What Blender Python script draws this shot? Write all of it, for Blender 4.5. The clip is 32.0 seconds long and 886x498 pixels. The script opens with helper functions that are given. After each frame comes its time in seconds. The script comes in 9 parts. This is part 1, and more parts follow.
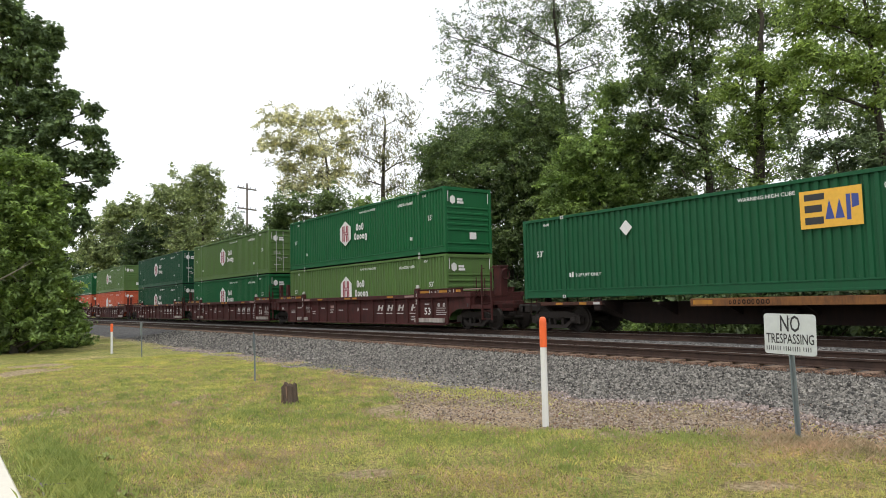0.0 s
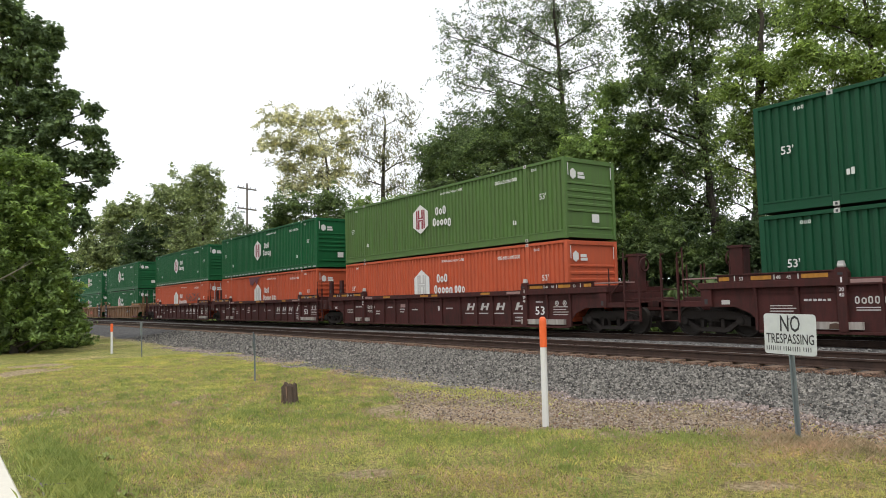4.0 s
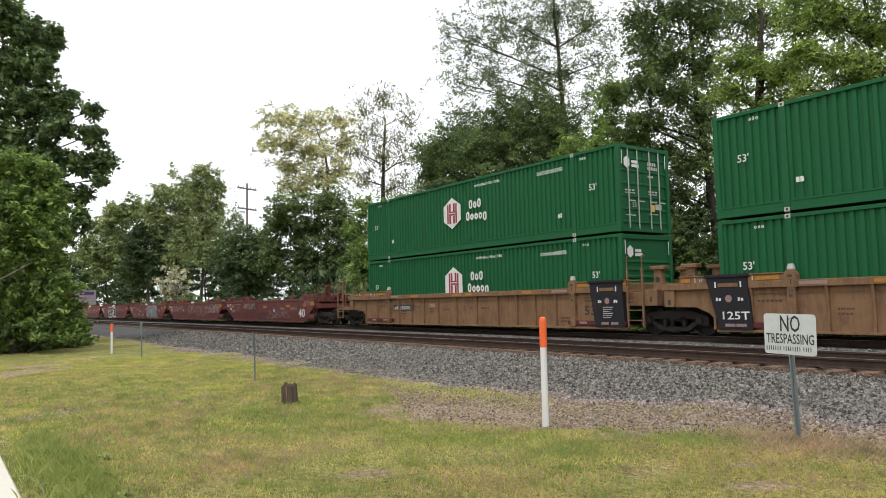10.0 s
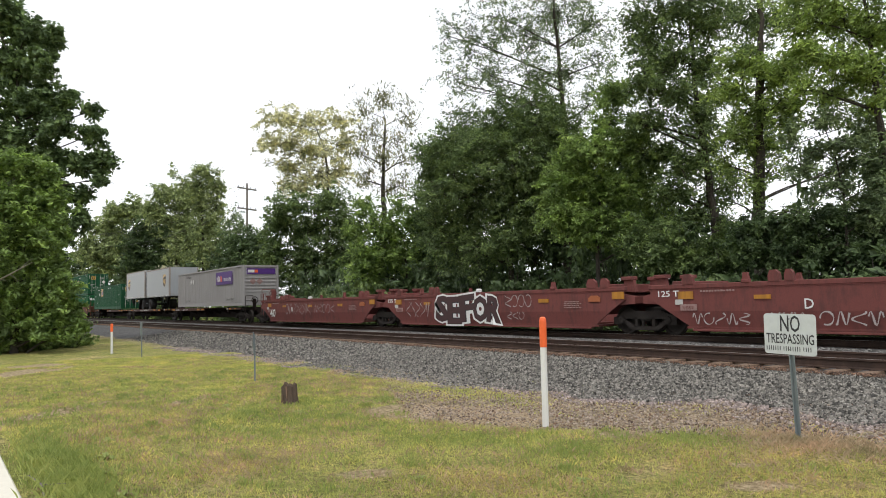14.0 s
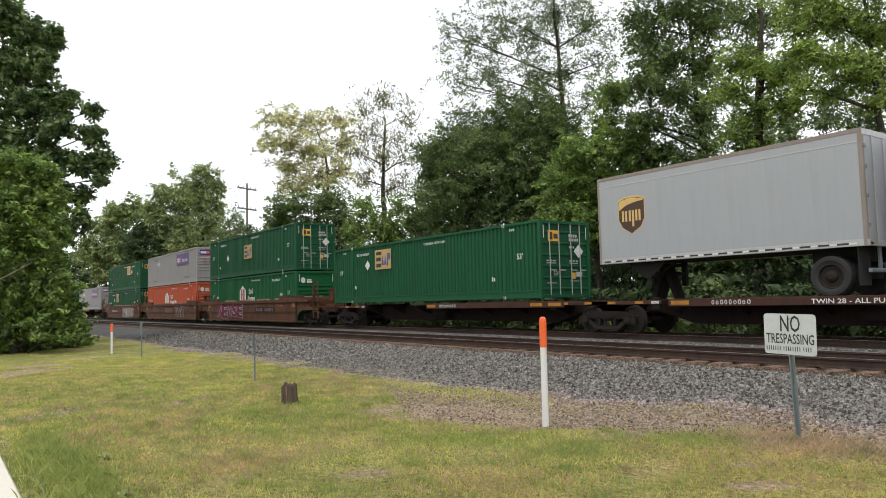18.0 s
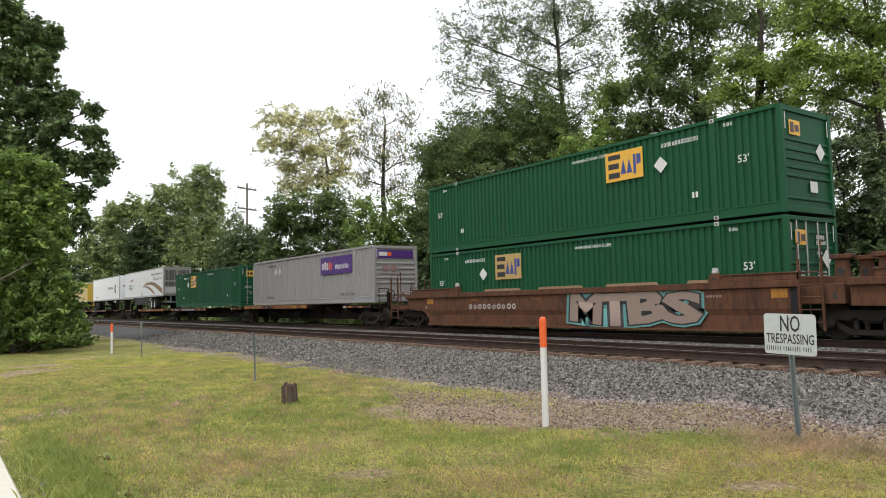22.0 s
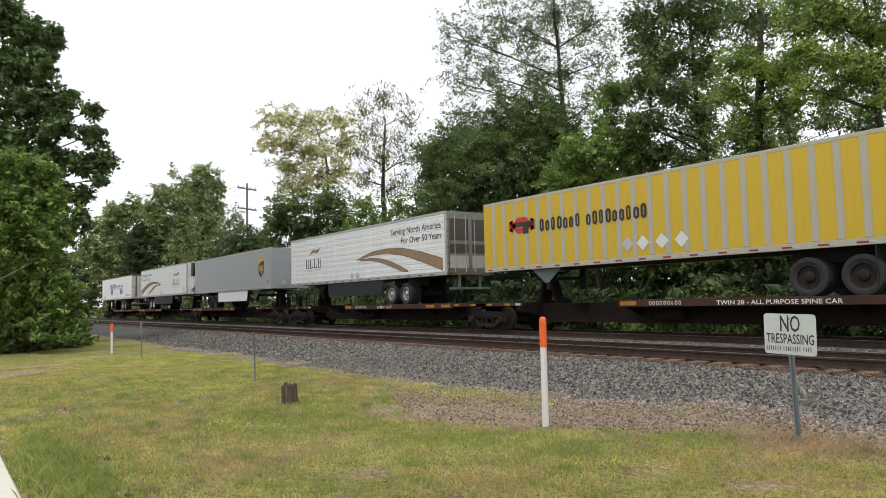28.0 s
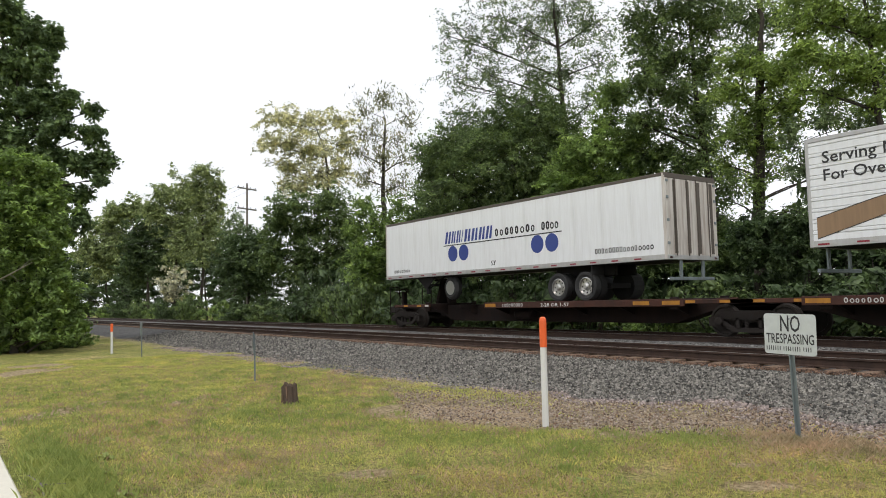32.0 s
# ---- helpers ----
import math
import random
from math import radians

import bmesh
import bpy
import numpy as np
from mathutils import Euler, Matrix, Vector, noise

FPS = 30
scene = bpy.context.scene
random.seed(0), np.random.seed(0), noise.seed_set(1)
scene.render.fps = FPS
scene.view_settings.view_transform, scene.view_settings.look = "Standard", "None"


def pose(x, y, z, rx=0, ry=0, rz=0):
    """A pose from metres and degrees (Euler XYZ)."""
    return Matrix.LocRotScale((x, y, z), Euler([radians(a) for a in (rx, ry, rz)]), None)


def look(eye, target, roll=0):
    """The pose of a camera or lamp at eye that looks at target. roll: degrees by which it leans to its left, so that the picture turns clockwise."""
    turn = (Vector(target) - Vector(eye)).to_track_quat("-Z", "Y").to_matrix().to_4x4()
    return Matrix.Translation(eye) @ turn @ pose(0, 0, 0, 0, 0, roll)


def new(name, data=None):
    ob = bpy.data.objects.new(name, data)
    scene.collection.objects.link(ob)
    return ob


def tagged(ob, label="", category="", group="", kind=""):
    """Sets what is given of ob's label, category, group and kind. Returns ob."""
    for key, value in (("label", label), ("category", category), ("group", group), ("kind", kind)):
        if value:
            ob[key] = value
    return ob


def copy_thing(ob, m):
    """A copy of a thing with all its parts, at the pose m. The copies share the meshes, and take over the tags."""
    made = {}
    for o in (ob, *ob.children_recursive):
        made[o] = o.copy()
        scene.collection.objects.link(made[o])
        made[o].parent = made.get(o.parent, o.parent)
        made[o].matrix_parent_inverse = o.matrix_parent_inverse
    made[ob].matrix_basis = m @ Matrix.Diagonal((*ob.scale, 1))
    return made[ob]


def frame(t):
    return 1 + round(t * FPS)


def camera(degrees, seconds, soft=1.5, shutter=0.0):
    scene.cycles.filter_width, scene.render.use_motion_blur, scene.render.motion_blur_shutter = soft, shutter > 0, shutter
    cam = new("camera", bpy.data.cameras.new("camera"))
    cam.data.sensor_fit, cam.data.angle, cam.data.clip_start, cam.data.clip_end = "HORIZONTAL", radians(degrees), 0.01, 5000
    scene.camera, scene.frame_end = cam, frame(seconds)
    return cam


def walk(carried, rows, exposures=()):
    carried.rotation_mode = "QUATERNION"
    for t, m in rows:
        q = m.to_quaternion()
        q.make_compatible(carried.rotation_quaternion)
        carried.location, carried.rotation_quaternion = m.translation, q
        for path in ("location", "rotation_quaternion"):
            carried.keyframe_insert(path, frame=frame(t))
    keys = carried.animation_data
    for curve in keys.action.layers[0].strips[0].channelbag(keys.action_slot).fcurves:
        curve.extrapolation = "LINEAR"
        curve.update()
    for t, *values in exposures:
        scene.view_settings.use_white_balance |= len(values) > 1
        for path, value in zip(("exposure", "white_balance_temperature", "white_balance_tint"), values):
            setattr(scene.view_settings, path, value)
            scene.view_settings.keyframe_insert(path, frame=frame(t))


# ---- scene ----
# The camera stands still beside the line; x runs along the rails, z = 0 is the rail head.
T_END = 32.0
cam = camera(63.65, T_END, 0.95)
EYE = (0.0, 0.0, 1.187)
_yaw, _pitch = radians(-54.217), radians(4.196)
AIM = (EYE[0] + math.sin(_yaw) * math.cos(_pitch), EYE[1] + math.cos(_yaw) * math.cos(_pitch), EYE[2] + math.sin(_pitch))
EXPOSURE = -0.06
walk(cam, [(0.0, look(EYE, AIM, -1.346)), (T_END, look(EYE, AIM, -1.346))], [(0.0, EXPOSURE + 0.04), (6.0, EXPOSURE - 0.03), (10.0, EXPOSURE), (16.0, EXPOSURE - 0.04), (25.0, EXPOSURE - 0.03), (28.0, EXPOSURE - 0.17), (T_END, EXPOSURE - 0.20)])

# ---- light: a bright overcast noon ----
world = bpy.data.worlds.new("world")
scene.world = world
world.use_nodes = True
wn, wl = world.node_tree.nodes, world.node_tree.links
wn.clear()
w_out = wn.new("ShaderNodeOutputWorld")
w_bg = wn.new("ShaderNodeBackground")
w_sky = wn.new("ShaderNodeTexSky")
w_sky.sky_type, w_sky.sun_disc = "NISHITA", False
w_sky.sun_elevation, w_sky.sun_rotation = radians(58), radians(144)
w_sky.dust_density, w_sky.air_density = 6.0, 1.0
w_mix = wn.new("ShaderNodeMix")
w_mix.data_type, w_mix.blend_type = "RGBA", "MIX"
w_mix.inputs[0].default_value = 0.90
w_mix.inputs[7].default_value = (12.2, 12.4, 12.9, 1)     # cloud layer
wl.new(w_sky.outputs[0], w_mix.inputs[6])
wl.new(w_mix.outputs[2], w_bg.inputs[0])
w_bg.inputs[1].default_value = 0.112
wl.new(w_bg.outputs[0], w_out.inputs[0])

sun = new("sun", bpy.data.lights.new("sun", "SUN"))
sun.data.energy, sun.data.angle, sun.data.color = 1.5, radians(14), (1.0, 0.97, 0.94)
sun.matrix_world = look((26, -36, 72), (0, 0, 0))


# ---- materials ----
def tree_of(name):
    m = bpy.data.materials.new(name)
    m.use_nodes = True
    return m, m.node_tree.nodes, m.node_tree.links, m.node_tree.nodes["Principled BSDF"]


def ramp(n, stops):
    r = n.new("ShaderNodeValToRGB")
    e = r.color_ramp.elements
    while len(e) < len(stops):
        e.new(0.5)
    for k, (pos, col) in zip(e, stops):
        k.position, k.color = pos, (*col, 1)
    return r


def shade(c, k):
    return tuple(max(0.0, min(1.0, v * k)) for v in c)


def noise_tex(n, l, vec, scale, detail=4, rough=0.6, stretch=None):
    if stretch:
        mp = n.new("ShaderNodeMapping")
        mp.inputs["Scale"].default_value = stretch
        l.new(vec, mp.inputs["Vector"])
        vec = mp.outputs["Vector"]
    t = n.new("ShaderNodeTexNoise")
    t.inputs["Scale"].default_value, t.inputs["Detail"].default_value, t.inputs["Roughness"].default_value = scale, detail, rough
    l.new(vec, t.inputs["Vector"])
    return t.outputs["Fac"]


def mix(n, l, fac, a, b, mode="MIX"):
    x = n.new("ShaderNodeMix")
    x.data_type, x.blend_type = "RGBA", mode
    for sock, v in ((x.inputs[0], fac), (x.inputs[6], a), (x.inputs[7], b)):
        if isinstance(v, (int, float)):
            sock.default_value = v
        elif isinstance(v, tuple):
            sock.default_value = (*v, 1)
        else:
            l.new(v, sock)
    return x.outputs[2]


def bump(n, l, b, height, strength, dist=0.01):
    k = n.new("ShaderNodeBump")
    k.inputs["Strength"].default_value, k.inputs["Distance"].default_value = strength, dist
    l.new(height, k.inputs["Height"])
    l.new(k.outputs[0], b.inputs["Normal"])


def paint(name, col, rough=0.5, dirt=(0.06, 0.05, 0.04), amount=0.35, metal=0.0, streak=1.0):
    """Weathered paint: blotches, vertical streaks and fine grain in object space."""
    m, n, l, b = tree_of(name)
    co = n.new("ShaderNodeTexCoord").outputs["Object"]
    big = noise_tex(n, l, co, 0.7, 5, 0.65)
    run = noise_tex(n, l, co, 2.2, 4, 0.6, (3.2 * streak, 3.2 * streak, 0.28))
    fine = noise_tex(n, l, co, 28, 3, 0.6)
    r1 = ramp(n, [(0.38, (0, 0, 0)), (0.78, (1, 1, 1))])
    l.new(run, r1.inputs[0])
    base = mix(n, l, big, shade(col, 0.86), shade(col, 1.12))
    base = mix(n, l, fine, base, shade(col, 0.93))
    k = n.new("ShaderNodeMath")
    k.operation = "MULTIPLY"
    k.inputs[1].default_value = amount
    l.new(r1.outputs[0], k.inputs[0])
    l.new(mix(n, l, k.outputs[0], base, dirt), b.inputs["Base Color"])
    rr = n.new("ShaderNodeMapRange")
    rr.inputs[3].default_value, rr.inputs[4].default_value = rough - 0.1, min(1, rough + 0.15)
    l.new(big, rr.inputs[0])
    l.new(rr.outputs[0], b.inputs["Roughness"])
    b.inputs["Metallic"].default_value = metal
    b.inputs["Specular IOR Level"].default_value = 0.3
    bump(n, l, b, fine, 0.08, 0.01)
    return m


def rusty(name, col, rust, at=0.52, rough=0.75):
    """Paint eaten by rust and road grime."""
    m, n, l, b = tree_of(name)
    co = n.new("ShaderNodeTexCoord").outputs["Object"]
    a = noise_tex(n, l, co, 1.4, 7, 0.7)
    c = noise_tex(n, l, co, 3.0, 5, 0.7, (2.5, 2.5, 0.5))
    f = noise_tex(n, l, co, 40, 3, 0.7)
    s = n.new("ShaderNodeMath")
    s.operation = "ADD"
    l.new(a, s.inputs[0])
    l.new(c, s.inputs[1])
    r1 = ramp(n, [(at - 0.06, (0, 0, 0)), (at + 0.14, (1, 1, 1))])
    h = n.new("ShaderNodeMath")
    h.operation = "MULTIPLY"
    h.inputs[1].default_value = 0.5
    l.new(s.outputs[0], h.inputs[0])
    l.new(h.outputs[0], r1.inputs[0])
    base = mix(n, l, f, shade(col, 0.8), shade(col, 1.2))
    l.new(mix(n, l, r1.outputs[0], base, rust), b.inputs["Base Color"])
    b.inputs["Roughness"].default_value = rough
    b.inputs["Specular IOR Level"].default_value = 0.25
    bump(n, l, b, f, 0.15, 0.01)
    return m


def leaf_mat(name, dark, light, hue=None, patches=0.0):
    m, n, l, b = tree_of(name)
    g = n.new("ShaderNodeNewGeometry")
    oi = n.new("ShaderNodeObjectInfo")
    mean = tuple((a + c) / 2 for a, c in zip(dark, light))
    r = ramp(n, [(0.0, shade(dark, 1.15)), (0.55, shade(mean, 1.02)), (1.0, shade(light, 0.98))] if patches else [(0.0, shade(dark, 0.6)), (0.6, mean), (1.0, shade(light, 1.35))])
    l.new(g.outputs["Random Per Island"], r.inputs[0])
    tint = ramp(n, [(0.0, shade(dark, 0.9)), (1.0, light)])
    l.new(oi.outputs["Random"], tint.inputs[0])
    co = n.new("ShaderNodeTexCoord").outputs["Object"]
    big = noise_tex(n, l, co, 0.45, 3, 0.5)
    clump = noise_tex(n, l, co, 1.5, 4, 0.65)             # tone differs from spray to spray: lit and shaded clumps put into the colour
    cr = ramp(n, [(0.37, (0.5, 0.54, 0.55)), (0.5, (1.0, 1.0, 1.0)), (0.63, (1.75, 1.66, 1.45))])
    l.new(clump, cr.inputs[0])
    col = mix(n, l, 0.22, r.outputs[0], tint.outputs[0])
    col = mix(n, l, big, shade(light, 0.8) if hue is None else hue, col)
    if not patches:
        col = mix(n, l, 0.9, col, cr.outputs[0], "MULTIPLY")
    else:                                                # greener and drier patches across the lawn
        pn = noise_tex(n, l, co, 1.7, 6, 0.72)
        pr = ramp(n, [(0.34, (0.5, 0.66, 0.48)), (0.5, (1.0, 1.0, 1.0)), (0.66, (1.6, 1.36, 1.4))])
        l.new(pn, pr.inputs[0])
        col = mix(n, l, patches, col, pr.outputs[0], "MULTIPLY")
    l.new(col, b.inputs["Base Color"])
    b.inputs["Roughness"].default_value = 0.5
    b.inputs["Specular IOR Level"].default_value = 0.45
    t = n.new("ShaderNodeBsdfTranslucent")
    l.new(col, t.inputs[0])
    mx = n.new("ShaderNodeMixShader")
    mx.inputs[0].default_value = 0.38
    l.new(b.outputs[0], mx.inputs[1])
    l.new(t.outputs[0], mx.inputs[2])
    l.new(mx.outputs[0], n["Material Output"].inputs[0])
    return m


def bark_mat(name, col):
    m, n, l, b = tree_of(name)
    co = n.new("ShaderNodeTexCoord").outputs["Object"]
    a = noise_tex(n, l, co, 6, 6, 0.7, (3, 3, 0.5))
    r = ramp(n, [(0.3, shade(col, 0.45)), (0.7, shade(col, 1.3))])
    l.new(a, r.inputs[0])
    l.new(r.outputs[0], b.inputs["Base Color"])
    b.inputs["Roughness"].default_value = 0.95
    bump(n, l, b, a, 0.8, 0.03)
    return m


def plain(name, col, rough=0.6, metal=0.0):
    m, n, l, b = tree_of(name)
    co = n.new("ShaderNodeTexCoord").outputs["Object"]
    f = noise_tex(n, l, co, 9, 5, 0.7)
    l.new(mix(n, l, f, shade(col, 0.82), shade(col, 1.15)), b.inputs["Base Color"])
    b.inputs["Roughness"].default_value, b.inputs["Metallic"].default_value = rough, metal
    return m


# spots in the lawn: middle x, y, half lengths, turn
BARE = ((-23.8, 2.0, 0.95, 2.5, 0.72), (-14.1, 1.65, 0.34, 2.4, 0.8), (-10.0, 6.45, 1.1, 0.85, 0.79), (-8.8, 7.1, 1.15, 1.0, 0.8), (-6.4, 7.4, 0.5, 0.42, 0.82),
        (-3.8, 6.35, 0.36, 0.2, 0.86), (-4.4, 7.0, 0.15, 0.12, 0.84), (-6.8, 3.8, 0.37, 0.2, 0.85), (-26.6, 3.0, 1.0, 1.0, 0.7), (-14.2, 4.2, 0.3, 0.8, 0.78))
LUSH = ((-9.7, 1.2, 0.8, 2.6, 0.84), (-11.9, 5.5, 0.95, 2.2, 0.78), (-7.6, 5.7, 0.9, 0.6, 0.82), (-5.6, 7.8, 0.6, 0.55, 0.82), (-14.4, 2.7, 0.57, 1.8, 0.79), (-11.7, 4.2, 0.6, 1.0, 0.8), (-6.1, 6.1, 0.5, 0.45, 0.84))
DRY = ((-4.2, 7.0, 1.3, 1.2, 0.85), (-5.6, 4.6, 1.1, 0.7, 0.85), (-11.4, 2.6, 0.8, 2.0, 0.82), (-8.1, 2.9, 0.6, 0.9, 0.84), (-14.5, 7.4, 0.8, 1.2, 0.75))


def in_spot(a, b, spots, edge):
    """Whether a place lies in one of the spots, whose edge wavers."""
    for p, q, r, w, turn in spots:
        c, d = math.cos(turn), math.sin(turn)
        u, v = ((a - p) * c + (b - q) * d) / r, (-(a - p) * d + (b - q) * c) / w
        if u * u + v * v < edge + noise.noise((a * 2, b * 2, 0)):
            return True
    return False


def ground_mat():
    m, n, l, b = tree_of("lawn")
    co = n.new("ShaderNodeTexCoord").outputs["Object"]
    a = noise_tex(n, l, co, 0.35, 6, 0.62)
    c = noise_tex(n, l, co, 1.3, 6, 0.65)
    d = noise_tex(n, l, co, 16, 5, 0.75)
    e = noise_tex(n, l, co, 45, 5, 0.8)
    r1 = ramp(n, [(0.30, (0.18, 0.21, 0.06)), (0.50, (0.31, 0.295, 0.105)), (0.68, (0.52, 0.40, 0.21))])
    l.new(a, r1.inputs[0])
    r2 = ramp(n, [(0.30, (0.16, 0.20, 0.055)), (0.55, (0.31, 0.295, 0.105)), (0.74, (0.54, 0.42, 0.26))])
    l.new(c, r2.inputs[0])
    col = mix(n, l, 0.5, r1.outputs[0], r2.outputs[0])
    r3 = ramp(n, [(0.34, (0.22, 0.22, 0.2)), (0.5, (0.98, 0.98, 0.95)), (0.66, (1.85, 1.75, 1.6))])
    l.new(d, r3.inputs[0])
    col = mix(n, l, 0.8, col, r3.outputs[0], "MULTIPLY")
    r4 = ramp(n, [(0.36, (0.3, 0.3, 0.28)), (0.5, (1.0, 1.0, 0.97)), (0.64, (1.6, 1.55, 1.45))])
    l.new(e, r4.inputs[0])
    col = mix(n, l, 0.7, col, r4.outputs[0], "MULTIPLY")
    mid = noise_tex(n, l, co, 4.2, 5, 0.7, (1.0, 0.8, 1.0))
    r5 = ramp(n, [(0.33, (0.48, 0.56, 0.42)), (0.47, (0.95, 1.0, 0.9)), (0.56, (1.0, 1.0, 1.0)), (0.68, (1.5, 1.28, 1.35))])
    l.new(mid, r5.inputs[0])
    col = mix(n, l, 0.75, col, r5.outputs[0], "MULTIPLY")
    # worn strip of dry soil along the foot of the ballast, and bare spots
    sep = n.new("ShaderNodeSeparateXYZ")
    l.new(co, sep.inputs[0])
    shift = n.new("ShaderNodeMapRange")                  # the strip widens along the line
    shift.inputs[1].default_value, shift.inputs[2].default_value = -15.5, -9.5
    shift.inputs[3].default_value, shift.inputs[4].default_value = 0.0, 2.9
    l.new(sep.outputs[0], shift.inputs[0])
    back = n.new("ShaderNodeMapRange")                   # and narrows again past the marker post
    back.inputs[1].default_value, back.inputs[2].default_value = -9.0, -4.2
    back.inputs[3].default_value, back.inputs[4].default_value = 0.0, -2.6
    l.new(sep.outputs[0], back.inputs[0])
    both = n.new("ShaderNodeMath")
    both.operation = "ADD"
    l.new(shift.outputs[0], both.inputs[0])
    l.new(back.outputs[0], both.inputs[1])
    line = n.new("ShaderNodeMath")
    line.operation = "ADD"
    l.new(both.outputs[0], line.inputs[0])
    l.new(sep.outputs[1], line.inputs[1])
    wob = n.new("ShaderNodeMath")
    wob.operation = "MULTIPLY_ADD"
    wob.inputs[1].default_value = 5.2
    l.new(c, wob.inputs[0])
    l.new(line.outputs[0], wob.inputs[2])
    mr = n.new("ShaderNodeMapRange")
    mr.inputs[1].default_value, mr.inputs[2].default_value = 11.1, 12.3
    l.new(wob.outputs[0], mr.inputs[0])
    soil = ramp(n, [(0.36, (0.10, 0.072, 0.052)), (0.5, (0.27, 0.20, 0.142)), (0.64, (0.56, 0.45, 0.35))])
    l.new(d, soil.inputs[0])
    far = n.new("ShaderNodeMapRange")
    far.inputs[1].default_value, far.inputs[2].default_value = 16.5, 18.0
    far.inputs[3].default_value, far.inputs[4].default_value = 1.0, 0.0
    l.new(sep.outputs[1], far.inputs[0])
    k = n.new("ShaderNodeMath")
    k.operation = "MULTIPLY"
    l.new(mr.outputs[0], k.inputs[0])
    l.new(far.outputs[0], k.inputs[1])
    k2 = n.new("ShaderNodeMath")
    k2.operation = "MULTIPLY"
    k2.inputs[1].default_value = 0.85
    l.new(k.outputs[0], k2.inputs[0])
    col = mix(n, l, k2.outputs[0], col, soil.outputs[0])
    worn = ramp(n, [(0.34, (0.16, 0.115, 0.07)), (0.5, (0.37, 0.28, 0.175)), (0.66, (0.64, 0.51, 0.36))])
    l.new(d, worn.inputs[0])
    straw = mix(n, l, 1.0, col, (1.2, 1.0, 0.98), "MULTIPLY")
    green = mix(n, l, 1.0, col, (0.74, 0.86, 0.62), "MULTIPLY")
    for spots, to, full, near_, far_ in ((LUSH, green, 0.8, 1.3, 2.3), (DRY, straw, 0.8, 1.3, 2.3), (BARE, worn.outputs[0], 0.85, 1.55, 2.0)):
        for cx, cy, rx, ry, turn in spots:
            mp = n.new("ShaderNodeMapping")
            mp.vector_type = "TEXTURE"
            mp.inputs["Location"].default_value, mp.inputs["Rotation"].default_value, mp.inputs["Scale"].default_value = (cx, cy, -0.6), (0, 0, turn), (rx, ry, 50)
            l.new(co, mp.inputs["Vector"])
            ln = n.new("ShaderNodeVectorMath")
            ln.operation = "LENGTH"
            l.new(mp.outputs[0], ln.inputs[0])
            ad = n.new("ShaderNodeMath")
            ad.operation = "MULTIPLY_ADD"
            ad.inputs[1].default_value = 1.8
            l.new(c, ad.inputs[0])
            l.new(ln.outputs["Value"], ad.inputs[2])
            rg = n.new("ShaderNodeMapRange")
            rg.inputs[1].default_value, rg.inputs[2].default_value = near_, far_
            rg.inputs[3].default_value, rg.inputs[4].default_value = full, 0.0
            l.new(ad.outputs[0], rg.inputs[0])
            col = mix(n, l, rg.outputs[0], col, to)
    l.new(col, b.inputs["Base Color"])
    b.inputs["Roughness"].default_value = 0.95
    b.inputs["Specular IOR Level"].default_value = 0.15
    bump(n, l, b, d, 1.0, 0.08)
    return m


def ballast_mat(name, dark, light):
    m, n, l, b = tree_of(name)
    co = n.new("ShaderNodeTexCoord").outputs["Object"]
    v = n.new("ShaderNodeTexVoronoi")
    v.inputs["Scale"].default_value = 17
    l.new(co, v.inputs["Vector"])
    g = n.new("ShaderNodeNewGeometry")
    bw = n.new("ShaderNodeSeparateColor")
    l.new(v.outputs["Color"], bw.inputs[0])
    r = ramp(n, [(0.0, dark), (0.6, tuple((x + y) / 2 for x, y in zip(dark, light))), (1.0, light)])
    l.new(bw.outputs[0], r.inputs[0])
    # crevice shade put into the colour: gaps between stones darkened
    edge = ramp(n, [(0.0, (1, 1, 1)), (0.45, (0.9, 0.9, 0.9)), (0.8, (0.25, 0.24, 0.23))])
    l.new(v.outputs["Distance"], edge.inputs[0])
    big = noise_tex(n, l, co, 0.8, 4, 0.6)
    col = mix(n, l, 1.0, r.outputs[0], edge.outputs[0], "MULTIPLY")
    col = mix(n, l, big, shade(dark, 1.4), col)
    l.new(col, b.inputs["Base Color"])
    b.inputs["Roughness"].default_value = 0.9
    bump(n, l, b, v.outputs["Distance"], -1.0, 0.04)
    return m


def stone_mat(name, dark, light):
    m, n, l, b = tree_of(name)
    g = n.new("ShaderNodeNewGeometry")
    r = ramp(n, [(0.0, shade(dark, 0.7)), (0.3, shade(light, 0.35)), (0.75, light), (1.0, shade(light, 1.4))])
    l.new(g.outputs["Random Per Island"], r.inputs[0])
    co = n.new("ShaderNodeTexCoord").outputs["Object"]
    f = noise_tex(n, l, co, 45, 3, 0.6)
    l.new(mix(n, l, f, shade(dark, 1.2), r.outputs[0]), b.inputs["Base Color"])
    b.inputs["Roughness"].default_value = 0.85
    return m


